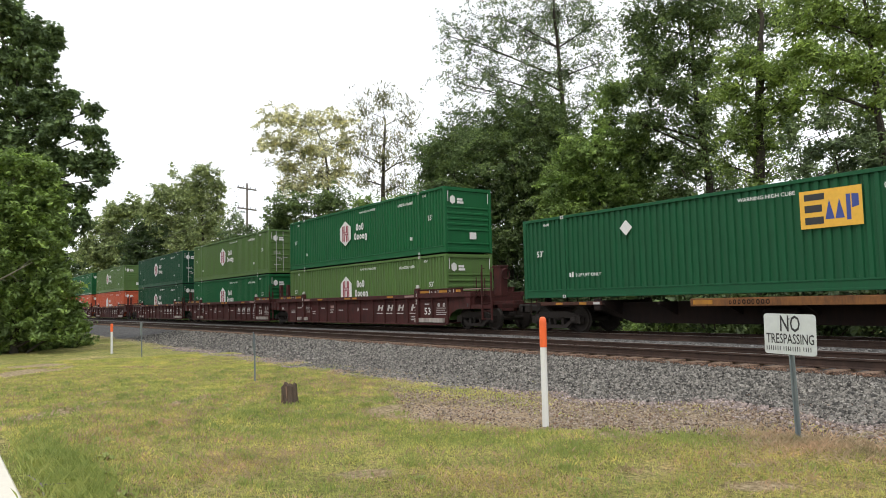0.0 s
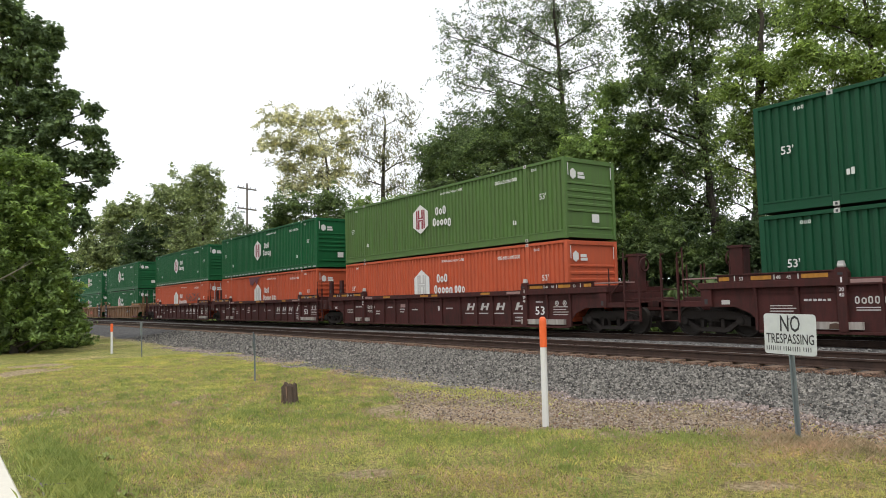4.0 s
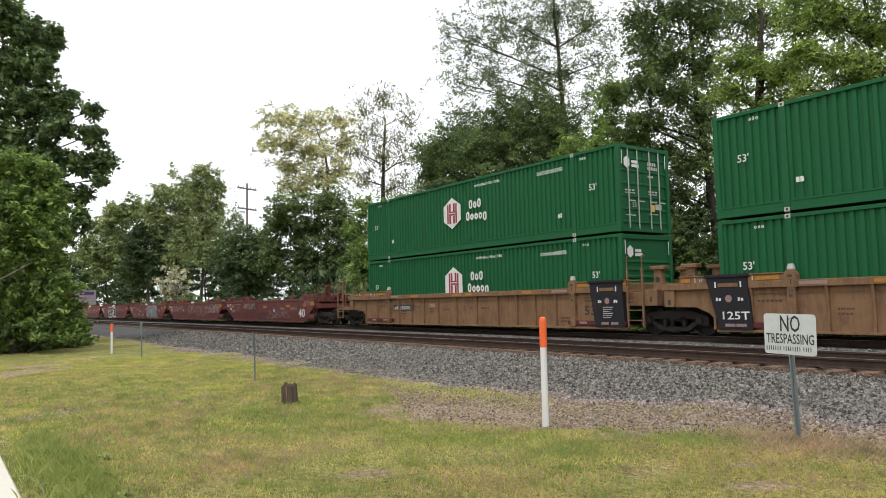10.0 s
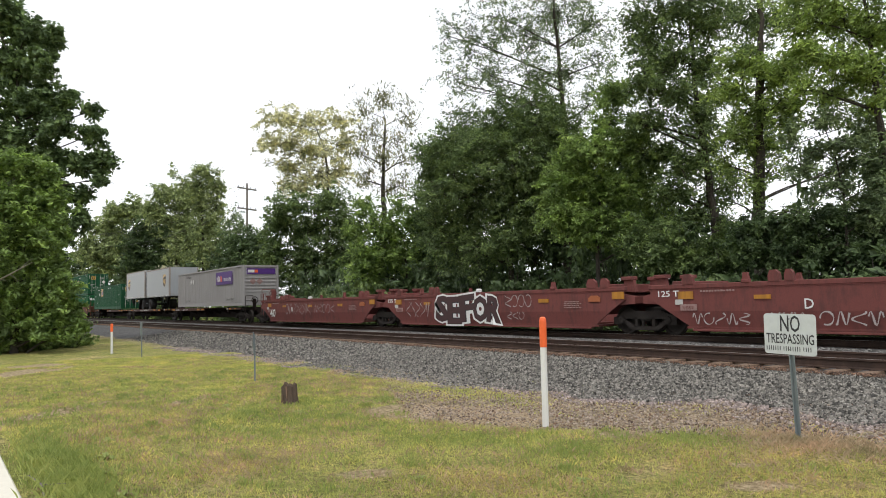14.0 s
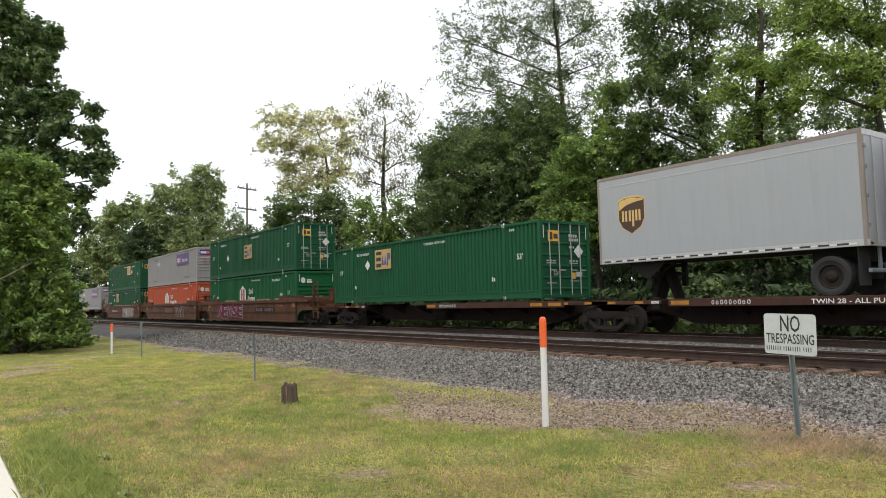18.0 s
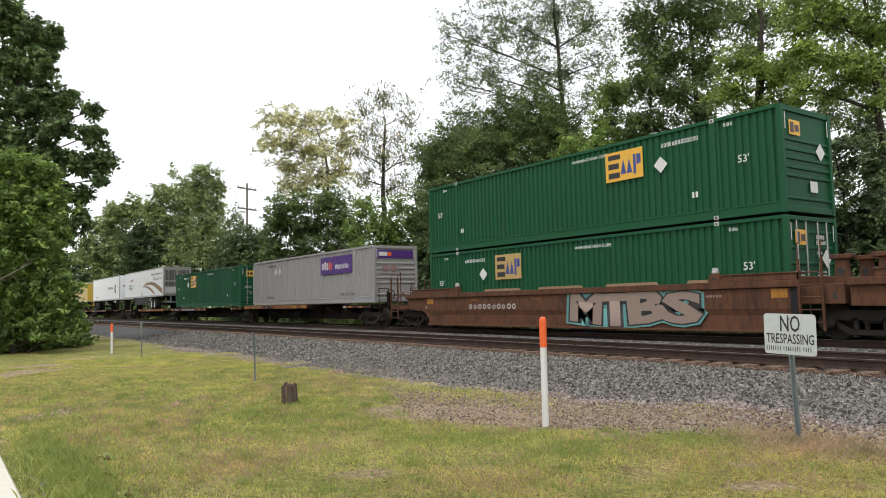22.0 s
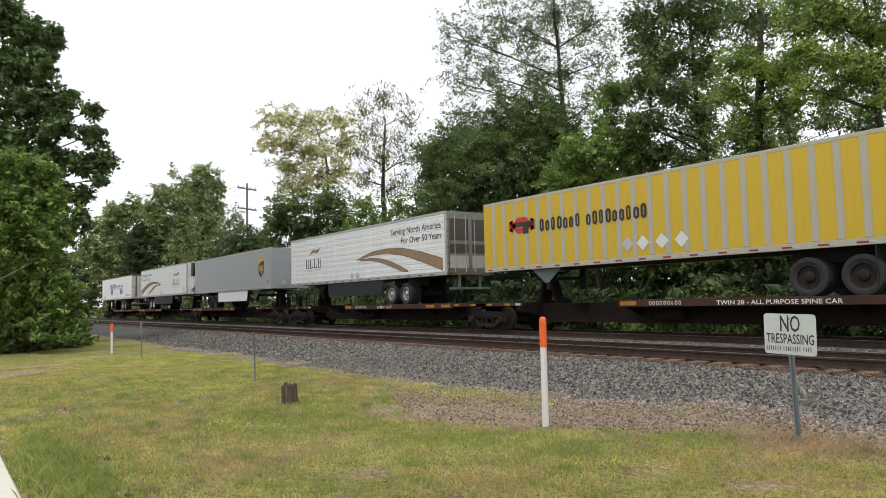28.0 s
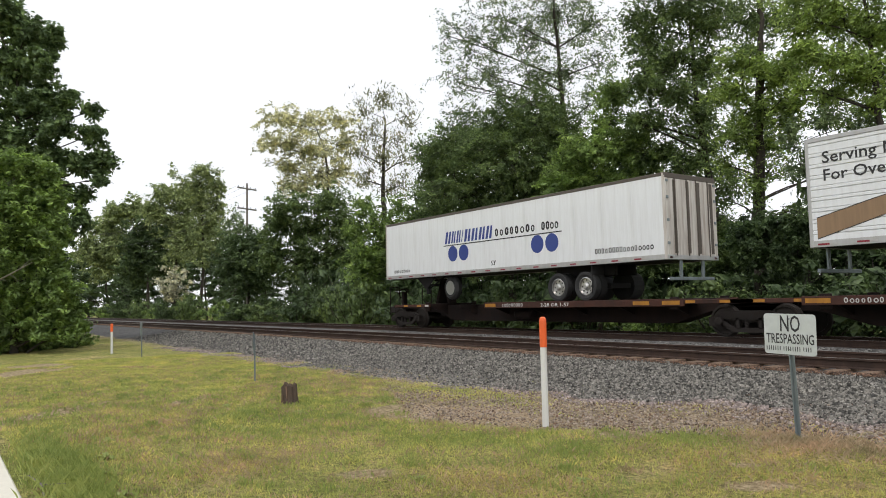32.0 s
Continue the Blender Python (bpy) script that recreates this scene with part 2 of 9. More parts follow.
M = {
    "lawn": ground_mat(),
    "ballast": ballast_mat("ballast", (0.020, 0.019, 0.018), (0.26, 0.25, 0.235)),
    "trackbed": ballast_mat("dark_ballast", (0.03, 0.026, 0.023), (0.11, 0.095, 0.085)),
    "midbed": ballast_mat("pale_ballast", (0.05, 0.048, 0.046), (0.24, 0.235, 0.225)),
    "stone": stone_mat("ballast_stone", (0.026, 0.025, 0.022), (0.375, 0.350, 0.305)),
    "mid_stone": stone_mat("between_stone", (0.03, 0.029, 0.027), (0.30, 0.29, 0.27)),
    "grit": stone_mat("rusty_grit", (0.05, 0.03, 0.02), (0.28, 0.16, 0.10)),
    "toe": stone_mat("toe_stone", (0.14, 0.11, 0.10), (0.50, 0.42, 0.385)),
    "pebble": stone_mat("soil_pebble", (0.16, 0.12, 0.09), (0.5, 0.42, 0.34)),
    "rail": rusty("rail_steel", (0.06, 0.036, 0.026), (0.035, 0.022, 0.017), 0.45, 0.7),
    "panel_black": rusty("panel_black", (0.016, 0.016, 0.019), (0.05, 0.03, 0.022), 0.6, 0.7),
    "rail_top": plain("rail_head", (0.42, 0.40, 0.38), 0.3, 0.9),
    "tie": bark_mat("tie_wood", (0.17, 0.11, 0.072)),
    "bark": bark_mat("bark", (0.055, 0.046, 0.036)),
    "bark_grey": bark_mat("bark_grey", (0.20, 0.18, 0.15)),
    "stump": bark_mat("stump_wood", (0.10, 0.07, 0.05)),
    "concrete": plain("pale_concrete", (0.62, 0.59, 0.50), 0.9),
    "white": paint("white_paint", (0.74, 0.74, 0.72), 0.45, (0.3, 0.27, 0.22), 0.25),
    "sign_white": plain("sign_white", (0.51, 0.54, 0.53), 0.4),
    "black": plain("black_paint", (0.018, 0.018, 0.02), 0.5),
    "orange_tip": plain("orange_tip", (0.80, 0.13, 0.03), 0.45),
    "galv": paint("galvanised_steel", (0.22, 0.26, 0.27), 0.5, (0.12, 0.1, 0.08), 0.3, 0.5),
    "hub_green": paint("container_green", (0.004, 0.098, 0.029), 0.6, (0.010, 0.045, 0.018), 0.35),
    "hub_deep": paint("container_deep_green", (0.002, 0.058, 0.023), 0.6, (0.008, 0.034, 0.017), 0.35),
    "hub_olive": paint("container_olive", (0.082, 0.160, 0.040), 0.6, (0.075, 0.095, 0.045), 0.65),
    "hub_orange": paint("container_orange", (0.49, 0.094, 0.038), 0.6, (0.27, 0.075, 0.045), 0.5),
    "emp_green": paint("container_dark_green", (0.005, 0.080, 0.029), 0.6, (0.014, 0.04, 0.02), 0.4),
    "fedex": paint("container_grey", (0.315, 0.305, 0.30), 0.5, (0.20, 0.185, 0.17), 0.4),
    "bnsf": rusty("well_brown", (0.058, 0.016, 0.014), (0.026, 0.013, 0.011), 0.51),
    "ttx_yellow": rusty("well_yellow", (0.212, 0.122, 0.062), (0.118, 0.066, 0.040), 0.50),
    "ttx_brown": rusty("well_rust_brown", (0.122, 0.053, 0.027), (0.05, 0.026, 0.018), 0.49),
    "red_well": rusty("well_red", (0.150, 0.048, 0.042), (0.072, 0.034, 0.030), 0.54),
    # rusty brown taken near black: shade under the cars put into it
    "spine": rusty("spine_brown_shaded", (0.013, 0.009, 0.008), (0.022, 0.012, 0.009), 0.5, 0.95),
    "deck": rusty("deck_brown", (0.062, 0.026, 0.018), (0.03, 0.018, 0.014), 0.52),
    "deck_amber": rusty("deck_amber", (0.21, 0.092, 0.030), (0.075, 0.036, 0.02), 0.5),
    "deck_yellow": paint("safety_yellow", (0.42, 0.19, 0.025), 0.6, (0.12, 0.06, 0.03), 0.6),
    # bogie and wheel colours lowered to carry the shade beneath the train
    "truck": rusty("bogie_iron_shaded", (0.022, 0.019, 0.017), (0.02, 0.014, 0.011), 0.5, 0.85),
    "wheel": rusty("wheel_steel_shaded", (0.026, 0.022, 0.019), (0.02, 0.015, 0.012), 0.5, 0.75),
    "tyre": plain("tyre_rubber", (0.022, 0.022, 0.022), 0.85),
    "hub_cap": plain("wheel_hub", (0.50, 0.49, 0.47), 0.28, 0.85),
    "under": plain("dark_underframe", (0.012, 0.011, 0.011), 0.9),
    "steel_door": plain("brushed_steel", (0.36, 0.34, 0.31), 0.35, 0.85),
    "dark_steel": plain("dark_steel", (0.13, 0.12, 0.11), 0.4, 0.6),
    "trailer_white": paint("trailer_white", (0.80, 0.82, 0.83), 0.4, (0.52, 0.51, 0.49), 0.4),
    "trailer_grey": paint("trailer_grey", (0.36, 0.38, 0.395), 0.4, (0.28, 0.27, 0.25), 0.25),
    "trailer_yellow": paint("trailer_yellow", (0.58, 0.40, 0.035), 0.45, (0.4, 0.25, 0.05), 0.3),
    "yellow_rib": paint("pale_rib", (0.43, 0.41, 0.33), 0.5, (0.3, 0.25, 0.15), 0.3),
    "roof_dark": plain("roof_grime", (0.10, 0.085, 0.07), 0.9),
    "silver": paint("aluminium_rail", (0.48, 0.48, 0.47), 0.4, (0.25, 0.23, 0.2), 0.35, 0.5),
    "door_dirty": paint("dirty_door", (0.62, 0.59, 0.54), 0.5, (0.16, 0.09, 0.05), 0.75),
    "skirt": plain("dark_skirt", (0.014, 0.015, 0.018), 0.7),
    "maroon": plain("maroon_mark", (0.23, 0.014, 0.03), 0.5),
    "mark_white": plain("white_mark", (0.64, 0.64, 0.62), 0.5),
    "mark_grey": plain("grey_mark", (0.45, 0.44, 0.42), 0.6),
    "mark_faded": plain("faded_amber_mark", (0.45, 0.31, 0.11), 0.6),
    "mark_yellow": plain("amber_mark", (0.72, 0.40, 0.04), 0.5),
    "mark_purple": plain("purple_mark", (0.07, 0.022, 0.17), 0.45),
    "mark_orange": plain("orange_mark", (0.75, 0.12, 0.03), 0.45),
    "mark_blue": plain("blue_mark", (0.03, 0.055, 0.24), 0.45),
    "mark_black": plain("black_mark", (0.02, 0.02, 0.022), 0.5),
    "mark_brown": plain("brown_mark", (0.055, 0.025, 0.012), 0.45),
    "mark_gold": plain("gold_mark", (0.62, 0.42, 0.15), 0.45),
    "mark_tan": plain("tan_mark", (0.33, 0.27, 0.20), 0.5),
    "mark_red": plain("red_mark", (0.45, 0.03, 0.025), 0.5),
    "spray_tan": plain("tan_spray", (0.27, 0.20, 0.16), 0.6),
    "mark_teal": plain("teal_spray", (0.10, 0.27, 0.25), 0.6),
    "spray_grey": plain("grey_spray", (0.13, 0.155, 0.15), 0.6),
    "worn_plate": paint("worn_pale_plate", (0.40, 0.37, 0.33), 0.7, (0.07, 0.05, 0.045), 0.8),
    "stain": plain("purple_stain", (0.115, 0.022, 0.035), 0.6),
    "mark_tan": paint("packing_tan", (0.30, 0.20, 0.12), 0.8),
    "mark_maroon": rusty("dull_maroon", (0.10, 0.022, 0.028), (0.05, 0.024, 0.02), 0.52),
    "spray_wine": rusty("streaky_wine_spray", (0.185, 0.026, 0.062), (0.060, 0.018, 0.030), 0.50),
    "mark_rust": plain("faded_orange_mark", (0.30, 0.09, 0.03), 0.6),
    "mark_dim": plain("dim_pink_mark", (0.27, 0.17, 0.155), 0.6),
    "spray_pale": plain("pale_spray", (0.33, 0.29, 0.28), 0.6),
    "spray_dark": plain("dark_spray", (0.05, 0.022, 0.022), 0.6),
    "placard": plain("grey_placard", (0.56, 0.55, 0.53), 0.5),
    "taupe": paint("dirty_taupe_post", (0.27, 0.23, 0.20), 0.6, (0.12, 0.09, 0.07), 0.4),
    "wire": plain("cable_black", (0.05, 0.05, 0.05), 0.7),
}
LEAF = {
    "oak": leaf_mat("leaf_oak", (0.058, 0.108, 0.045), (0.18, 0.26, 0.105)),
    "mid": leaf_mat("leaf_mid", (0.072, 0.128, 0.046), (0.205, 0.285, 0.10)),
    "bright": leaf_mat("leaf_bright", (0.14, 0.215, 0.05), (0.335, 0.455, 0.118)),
    # dark foliage, with shade under the canopy put into the colour
    "dark": leaf_mat("leaf_dark_shaded", (0.038, 0.076, 0.033), (0.115, 0.172, 0.068)),
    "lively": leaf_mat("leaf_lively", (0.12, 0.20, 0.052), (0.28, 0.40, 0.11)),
    # paler leaves: the haze of distance is put into the colour
    "far": leaf_mat("leaf_far_hazed", (0.16, 0.22, 0.095), (0.36, 0.43, 0.19)),
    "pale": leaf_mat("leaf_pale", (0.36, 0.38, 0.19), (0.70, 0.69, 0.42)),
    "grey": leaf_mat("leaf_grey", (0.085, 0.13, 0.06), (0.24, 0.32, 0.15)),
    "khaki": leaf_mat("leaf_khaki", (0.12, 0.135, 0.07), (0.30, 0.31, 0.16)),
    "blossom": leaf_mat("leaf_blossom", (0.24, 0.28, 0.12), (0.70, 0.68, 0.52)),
    "grass": leaf_mat("grass_blade", (0.17, 0.198, 0.042), (0.65, 0.645, 0.20), (0.54, 0.535, 0.15), 0.9),
    "weed": leaf_mat("long_grass_blade", (0.12, 0.17, 0.04), (0.46, 0.51, 0.16), (0.32, 0.365, 0.10), 0.6),
    "straw": leaf_mat("dry_blade", (0.22, 0.14, 0.08), (0.62, 0.49, 0.32), (0.43, 0.32, 0.19), 0.7),
}


# ---- mesh helpers ----
class Geo:
    """Collects vertices and faces of one part."""

    def __init__(self):
        self.v, self.f = [], []

    def add(self, v, f):
        o = len(self.v)
        self.v += [tuple(p) for p in v]
        self.f += [tuple(i + o for i in q) for q in f]
        return self

    def box(self, x0, x1, y0, y1, z0, z1, c=0.0):
        """A box, with its edges cut by c."""
        if c <= 0:
            v = [(x, y, z) for x in (x0, x1) for y in (y0, y1) for z in (z0, z1)]
            return self.add(v, [(0, 1, 3, 2), (4, 6, 7, 5), (0, 4, 5, 1), (2, 3, 7, 6), (0, 2, 6, 4), (1, 5, 7, 3)])
        cx, cy, cz = (x0 + x1) / 2, (y0 + y1) / 2, (z0 + z1) / 2
        h = (abs(x1 - x0) / 2, abs(y1 - y0) / 2, abs(z1 - z0) / 2)
        c = min(c, min(h) * 0.9)
        v, idx = [], {}
        for sx in (-1, 1):
            for sy in (-1, 1):
                for sz in (-1, 1):
                    for ax in range(3):
                        d = [h[0] - c, h[1] - c, h[2] - c]
                        d[ax] = h[ax]
                        idx[sx, sy, sz, ax] = len(v)
                        v.append((cx + sx * d[0], cy + sy * d[1], cz + sz * d[2]))
        f = []
        for sx in (-1, 1):
            a = [idx[sx, -1, -1, 0], idx[sx, 1, -1, 0], idx[sx, 1, 1, 0], idx[sx, -1, 1, 0]]
            f.append(a if sx > 0 else a[::-1])
            a = [idx[-1, sx, -1, 1], idx[-1, sx, 1, 1], idx[1, sx, 1, 1], idx[1, sx, -1, 1]]
            f.append(a if sx > 0 else a[::-1])
            a = [idx[-1, -1, sx, 2], idx[1, -1, sx, 2], idx[1, 1, sx, 2], idx[-1, 1, sx, 2]]
            f.append(a if sx > 0 else a[::-1])
        for a in (-1, 1):
            for b in (-1, 1):
                f.append([idx[-1, a, b, 1], idx[1, a, b, 1], idx[1, a, b, 2], idx[-1, a, b, 2]])
                f.append([idx[a, -1, b, 0], idx[a, 1, b, 0], idx[a, 1, b, 2], idx[a, -1, b, 2]])
                f.append([idx[a, b, -1, 0], idx[a, b, 1, 0], idx[a, b, 1, 1], idx[a, b, -1, 1]])
        for sx in (-1, 1):
            for sy in (-1, 1):
                for sz in (-1, 1):
                    f.append([idx[sx, sy, sz, 0], idx[sx, sy, sz, 1], idx[sx, sy, sz, 2]])
        return self.add(v, f)

    def prism(self, prof, a0, a1, axis="y"):
        """A closed profile pushed along an axis. prof: (x, z) for y, (y, z) for x, (x, y) for z."""
        def at(p, a):
            return {"y": (p[0], a, p[1]), "x": (a, p[0], p[1]), "z": (p[0], p[1], a)}[axis]
        k = len(prof)
        v = [at(p, a0) for p in prof] + [at(p, a1) for p in prof]
        f = [tuple(range(k))[::-1], tuple(range(k, 2 * k))]
        f += [(i, (i + 1) % k, (i + 1) % k + k, i + k) for i in range(k)]
        return self.add(v, f)

    def tube(self, a, b, r, n=8, r2=None):
        a, b = Vector(a), Vector(b)
        d = (b - a).normalized()
        u = d.orthogonal().normalized()
        w = d.cross(u)
        r2 = r if r2 is None else r2
        v = []
        for p, q in ((a, r), (b, r2)):
            v += [p + (u * math.cos(t) + w * math.sin(t)) * q for t in (2 * math.pi * i / n for i in range(n))]
        f = [(i, (i + 1) % n, (i + 1) % n + n, i + n) for i in range(n)] + [tuple(range(n))[::-1], tuple(range(n, 2 * n))]
        return self.add(v, f)

    def lathe(self, prof, n=20, axis="y"):
        """prof: (along the axis, radius); closed at both ends when the radius falls to 0."""
        v, f = [], []
        for a, r in prof:
            for i in range(n):
                t = 2 * math.pi * i / n
                c, s = r * math.cos(t), r * math.sin(t)
                v.append({"y": (c, a, s), "z": (c, s, a), "x": (a, c, s)}[axis])
        for j in range(len(prof) - 1):
            for i in range(n):
                f.append((j * n + i, j * n + (i + 1) % n, (j + 1) * n + (i + 1) % n, (j + 1) * n + i))
        return self.add(v, f)

    def mesh(self, name, mat):
        me = bpy.data.meshes.new(name)
        me.from_pydata(self.v, [], self.f)
        if mat is not None:
            me.materials.append(M[mat] if isinstance(mat, str) else mat)
        me.update()
        bm = bmesh.new()
        bm.from_mesh(me)
        bmesh.ops.recalc_face_normals(bm, faces=bm.faces)
        bm.to_mesh(me)
        bm.free()
        return me


def part(name, geo, mat, parent=None, label="", at=None):
    """One mesh object under a thing or a part; geo: a Geo or a mesh that several parts share."""
    ob = new(name, geo.mesh(name, mat) if isinstance(geo, Geo) else geo)
    if parent is not None:
        ob.parent = parent
    if at is not None:
        ob.matrix_basis = at if isinstance(at, Matrix) else Matrix.Translation(at)
    return tagged(ob, label)


def thing(name, label, category, group="", kind=""):
    return tagged(new(name), label, category, group, kind)


_glyphs = {}


def letters(words, size, mat, bold=0.012):
    """Writing as a flat mesh in the x-z plane, seen from -y; origin at its left foot."""
    key = (words, size, mat, bold)
    if key not in _glyphs:
        cu = bpy.data.curves.new("writing", "FONT")
        cu.body, cu.size, cu.resolution_u = words, size, 2
        cu.fill_mode = "FRONT"
        cu.offset = size * bold
        ob = bpy.data.objects.new("writing", cu)
        scene.collection.objects.link(ob)
        dg = bpy.context.evaluated_depsgraph_get()
        me = bpy.data.meshes.new_from_object(ob.evaluated_get(dg))
        bpy.data.objects.remove(ob)
        me.transform(Euler((math.pi / 2, 0, 0)).to_matrix().to_4x4())
        me.materials.clear()
        me.materials.append(M[mat])
        _glyphs[key] = me
    return _glyphs[key]


# ---- ground, track bed and rails ----
def ground_z(x, y):
    z = -0.60 + 0.035 * noise.noise((x * 0.25, y * 0.25, 0.3)) + 0.04 * noise.noise((x * 0.9, y * 0.9, 1.7))
    z += 0.022 * noise.noise(((x + y) * 1.3, (y - x) * 0.5, 6.1))        # mowing ruts
    if y > 9.0:
        near = 1.0 if x > -9 else max(0.0, 1 - (-9 - x) / 6)
        z += min(0.10, (y - 9.0) * 0.06) * near
        if y > 10.5:
            z -= min(0.9, (y - 10.5) * 0.5)
            z += 0.24 * near * min(1.0, max(0.0, (y - 14) / 4))
            if y > 21:
                z += min(0.7, (y - 21) * 0.3)
    return z


def ballast_z(x, y):
    if y < 12.62:
        return -0.25 - (12.62 - y) * 0.122
    if y < 12.95:
        return -0.265
    if y < 20.9:
        return -0.215
    return -0.215 - (y - 20.9) * 0.33


def grid(xs, ys, fz):
    v = [(x, y, fz(x, y)) for x in xs for y in ys]
    n = len(ys)
    f = [(i * n + j, (i + 1) * n + j, (i + 1) * n + j + 1, i * n + j + 1) for i in range(len(xs) - 1) for j in range(n - 1)]
    return Geo().add(v, f)


def steps(a, b, d):
    k = max(1, round((b - a) / d))
    return [a + (b - a) * i / k for i in range(k + 1)]


xs = [-3000, -1500, -700, -400] + steps(-260, -60, 4) + steps(-58, -24, 1) + steps(-23.6, 8, 0.4) + steps(12, 60, 6) + [150, 500, 1500, 3000]
ys = [-3000, -1200, -400, -120] + steps(-60, -6, 6) + steps(-4, 0, 1) + steps(0.4, 13, 0.4) + steps(14, 30, 1) + steps(34, 80, 8) + [200, 600, 1500, 3000]
ground = part("ground", grid(xs, ys, ground_z), "lawn")
tagged(ground, "mown patchy lawn with dry yellow spots beside the railway", "lawn", kind="structure")
for pl in ground.data.polygons:
    pl.use_smooth = True


def bed_z(x, y):
    return ballast_z(x, y) + 0.035 * noise.noise((x * 2.1, y * 2.1, 4)) + 0.025 * noise.noise((x * 6, y * 6, 9))


bx = steps(-300, -60, 3) + steps(-59, -30, 0.5) + steps(-29.8, 9, 0.2) + steps(12, 70, 6)
bed = part("ballast", grid(bx, steps(8.6, 12.6, 0.2), bed_z), "ballast")
tagged(bed, "sloping shoulder of grey crushed stone ballast", "ballast", kind="structure")
bed2 = part("track_bed", grid(steps(-300, -60, 6) + steps(-59, 9, 1) + [30, 70], steps(12.6, 23.4, 0.45), lambda x, y: ballast_z(x, y) + 0.02 * noise.noise((x * 3, y * 3, 2)) + (0.05 if 15.9 < y < 17.3 else -0.02)), "trackbed")
part("between_bed", grid(steps(-300, -60, 6) + steps(-59, 9, 0.8) + [30, 70], steps(15.95, 18.2, 0.32), lambda x, y: -0.15 - 0.02 * abs(y - 17.2) + 0.02 * noise.noise((x * 3, y * 3, 2))), "midbed", bed2, "paler ballast between the tracks")
tagged(bed2, "dark ballast of two parallel tracks", "ballast", kind="structure")

RAIL = [(-0.07, -0.18), (0.07, -0.18), (0.07, -0.165), (0.012, -0.145), (0.012, -0.05), (0.036, -0.036), (0.036, -0.006), (0.028, 0.0), (-0.028, 0.0),
        (-0.036, -0.006), (-0.036, -0.036), (-0.012, -0.05), (-0.012, -0.145), (-0.07, -0.165)]
TRACK_Y = {"near": 14.14, "far": 19.17}
tie_mesh = Geo().box(-0.115, 0.115, -1.3, 1.3, -0.36, -0.185, 0.012).mesh("tie", "tie")
plate_mesh = Geo().box(-0.1, 0.1, -0.16, 0.16, -0.186, -0.172, 0.003).mesh("tie_plate", "rail")
for which, yc in TRACK_Y.items():
    track = thing("railway_track", "rusty steel rails on dark wooden ties in ballast", "railway track", "parallel tracks", "structure")
    track.location = (0, yc, 0)
    for side in (-0.755, 0.755):
        r = part("rail", Geo().prism([(p[0] + side, p[1]) for p in RAIL], -320, 70, "x"), "rail", track)
        part("rail_head", Geo().box(-320, 70, side - 0.027, side + 0.027, -0.002, 0.0025), "rail_top", r, "worn shiny running surface")
    rng = random.Random(4 if which == "near" else 5)
    far_ties = Geo()
    for k in range(560):
        x = 20 - k * 0.56 + rng.uniform(-0.03, 0.03)
        if x > -75:
            if which == "near" or x > -40:
                o = part("tie", tie_mesh, None, track, at=pose(x, rng.uniform(-0.05, 0.05), rng.uniform(-0.012, 0.006), 0, 0, rng.uniform(-1.5, 1.5)))
                if which == "near":
                    part("tie_plate", plate_mesh, None, o, at=(0, -0.755, 0))
        else:
            far_ties.box(x - 0.115, x + 0.115, -1.3, 1.3, -0.36, -0.187)
    tagged(part("far_ties", far_ties, "tie", track), kind="stuff")


def scatter_stones(name, count, x0, x1, yfun, size, mat, label, seed, zfun, power=1.0):
    """Angular stones, one joined mesh."""
    rs = np.random.RandomState(seed)
    base = np.array([(1, 0, 0), (-1, 0, 0), (0, 1, 0), (0, -1, 0), (0, 0, 1), (0, 0, -1)], float)
    tri = np.array([(0, 2, 4), (2, 1, 4), (1, 3, 4), (3, 0, 4), (0, 3, 5)])
    x = x1 - (x1 - x0) * rs.rand(count) ** power
    lo, hi = yfun(x)
    y = lo + (hi - lo) * rs.rand(count)
    z = np.array([zfun(a, b) for a, b in zip(x, y)])
    s = size * (0.55 + 0.9 * rs.rand(count))
    dims = s[:, None] * (0.55 + 0.6 * rs.rand(count, 3)) * np.array([1, 1, 0.75])
    ang = rs.rand(count, 3) * 6.283
    ca, sa, cb, sb = np.cos(ang[:, 0]), np.sin(ang[:, 0]), np.cos(ang[:, 1] * 0.3), np.sin(ang[:, 1] * 0.3)
    v = base[None] * dims[:, None]
    v = v + (rs.rand(count, 6, 3) - 0.5) * s[:, None, None] * 0.55
    vx = v[..., 0] * ca[:, None] - v[..., 1] * sa[:, None]
    vy = v[..., 0] * sa[:, None] + v[..., 1] * ca[:, None]
    vy2 = vy * cb[:, None] - v[..., 2] * sb[:, None]
    vz = vy * sb[:, None] + v[..., 2] * cb[:, None]
    pts = np.stack([vx + x[:, None], vy2 + y[:, None], vz + z[:, None]], -1).reshape(-1, 3)
    faces = (tri[None] + (np.arange(count) * 6)[:, None, None]).reshape(-1, 3)
    me = bpy.data.meshes.new(name)
    me.from_pydata(pts.tolist(), [], faces.tolist())
    me.materials.append(M[mat])
    return tagged(new(name, me), label, "stones", kind="stuff")


def shoulder(x):
    return 8.8 + np.clip((x + 13) * 0.2, 0, 1.3) + 0.2 * np.sin(x * 1.7) + 0.1 * np.sin(x * 4.3), 12.75 + 0 * x


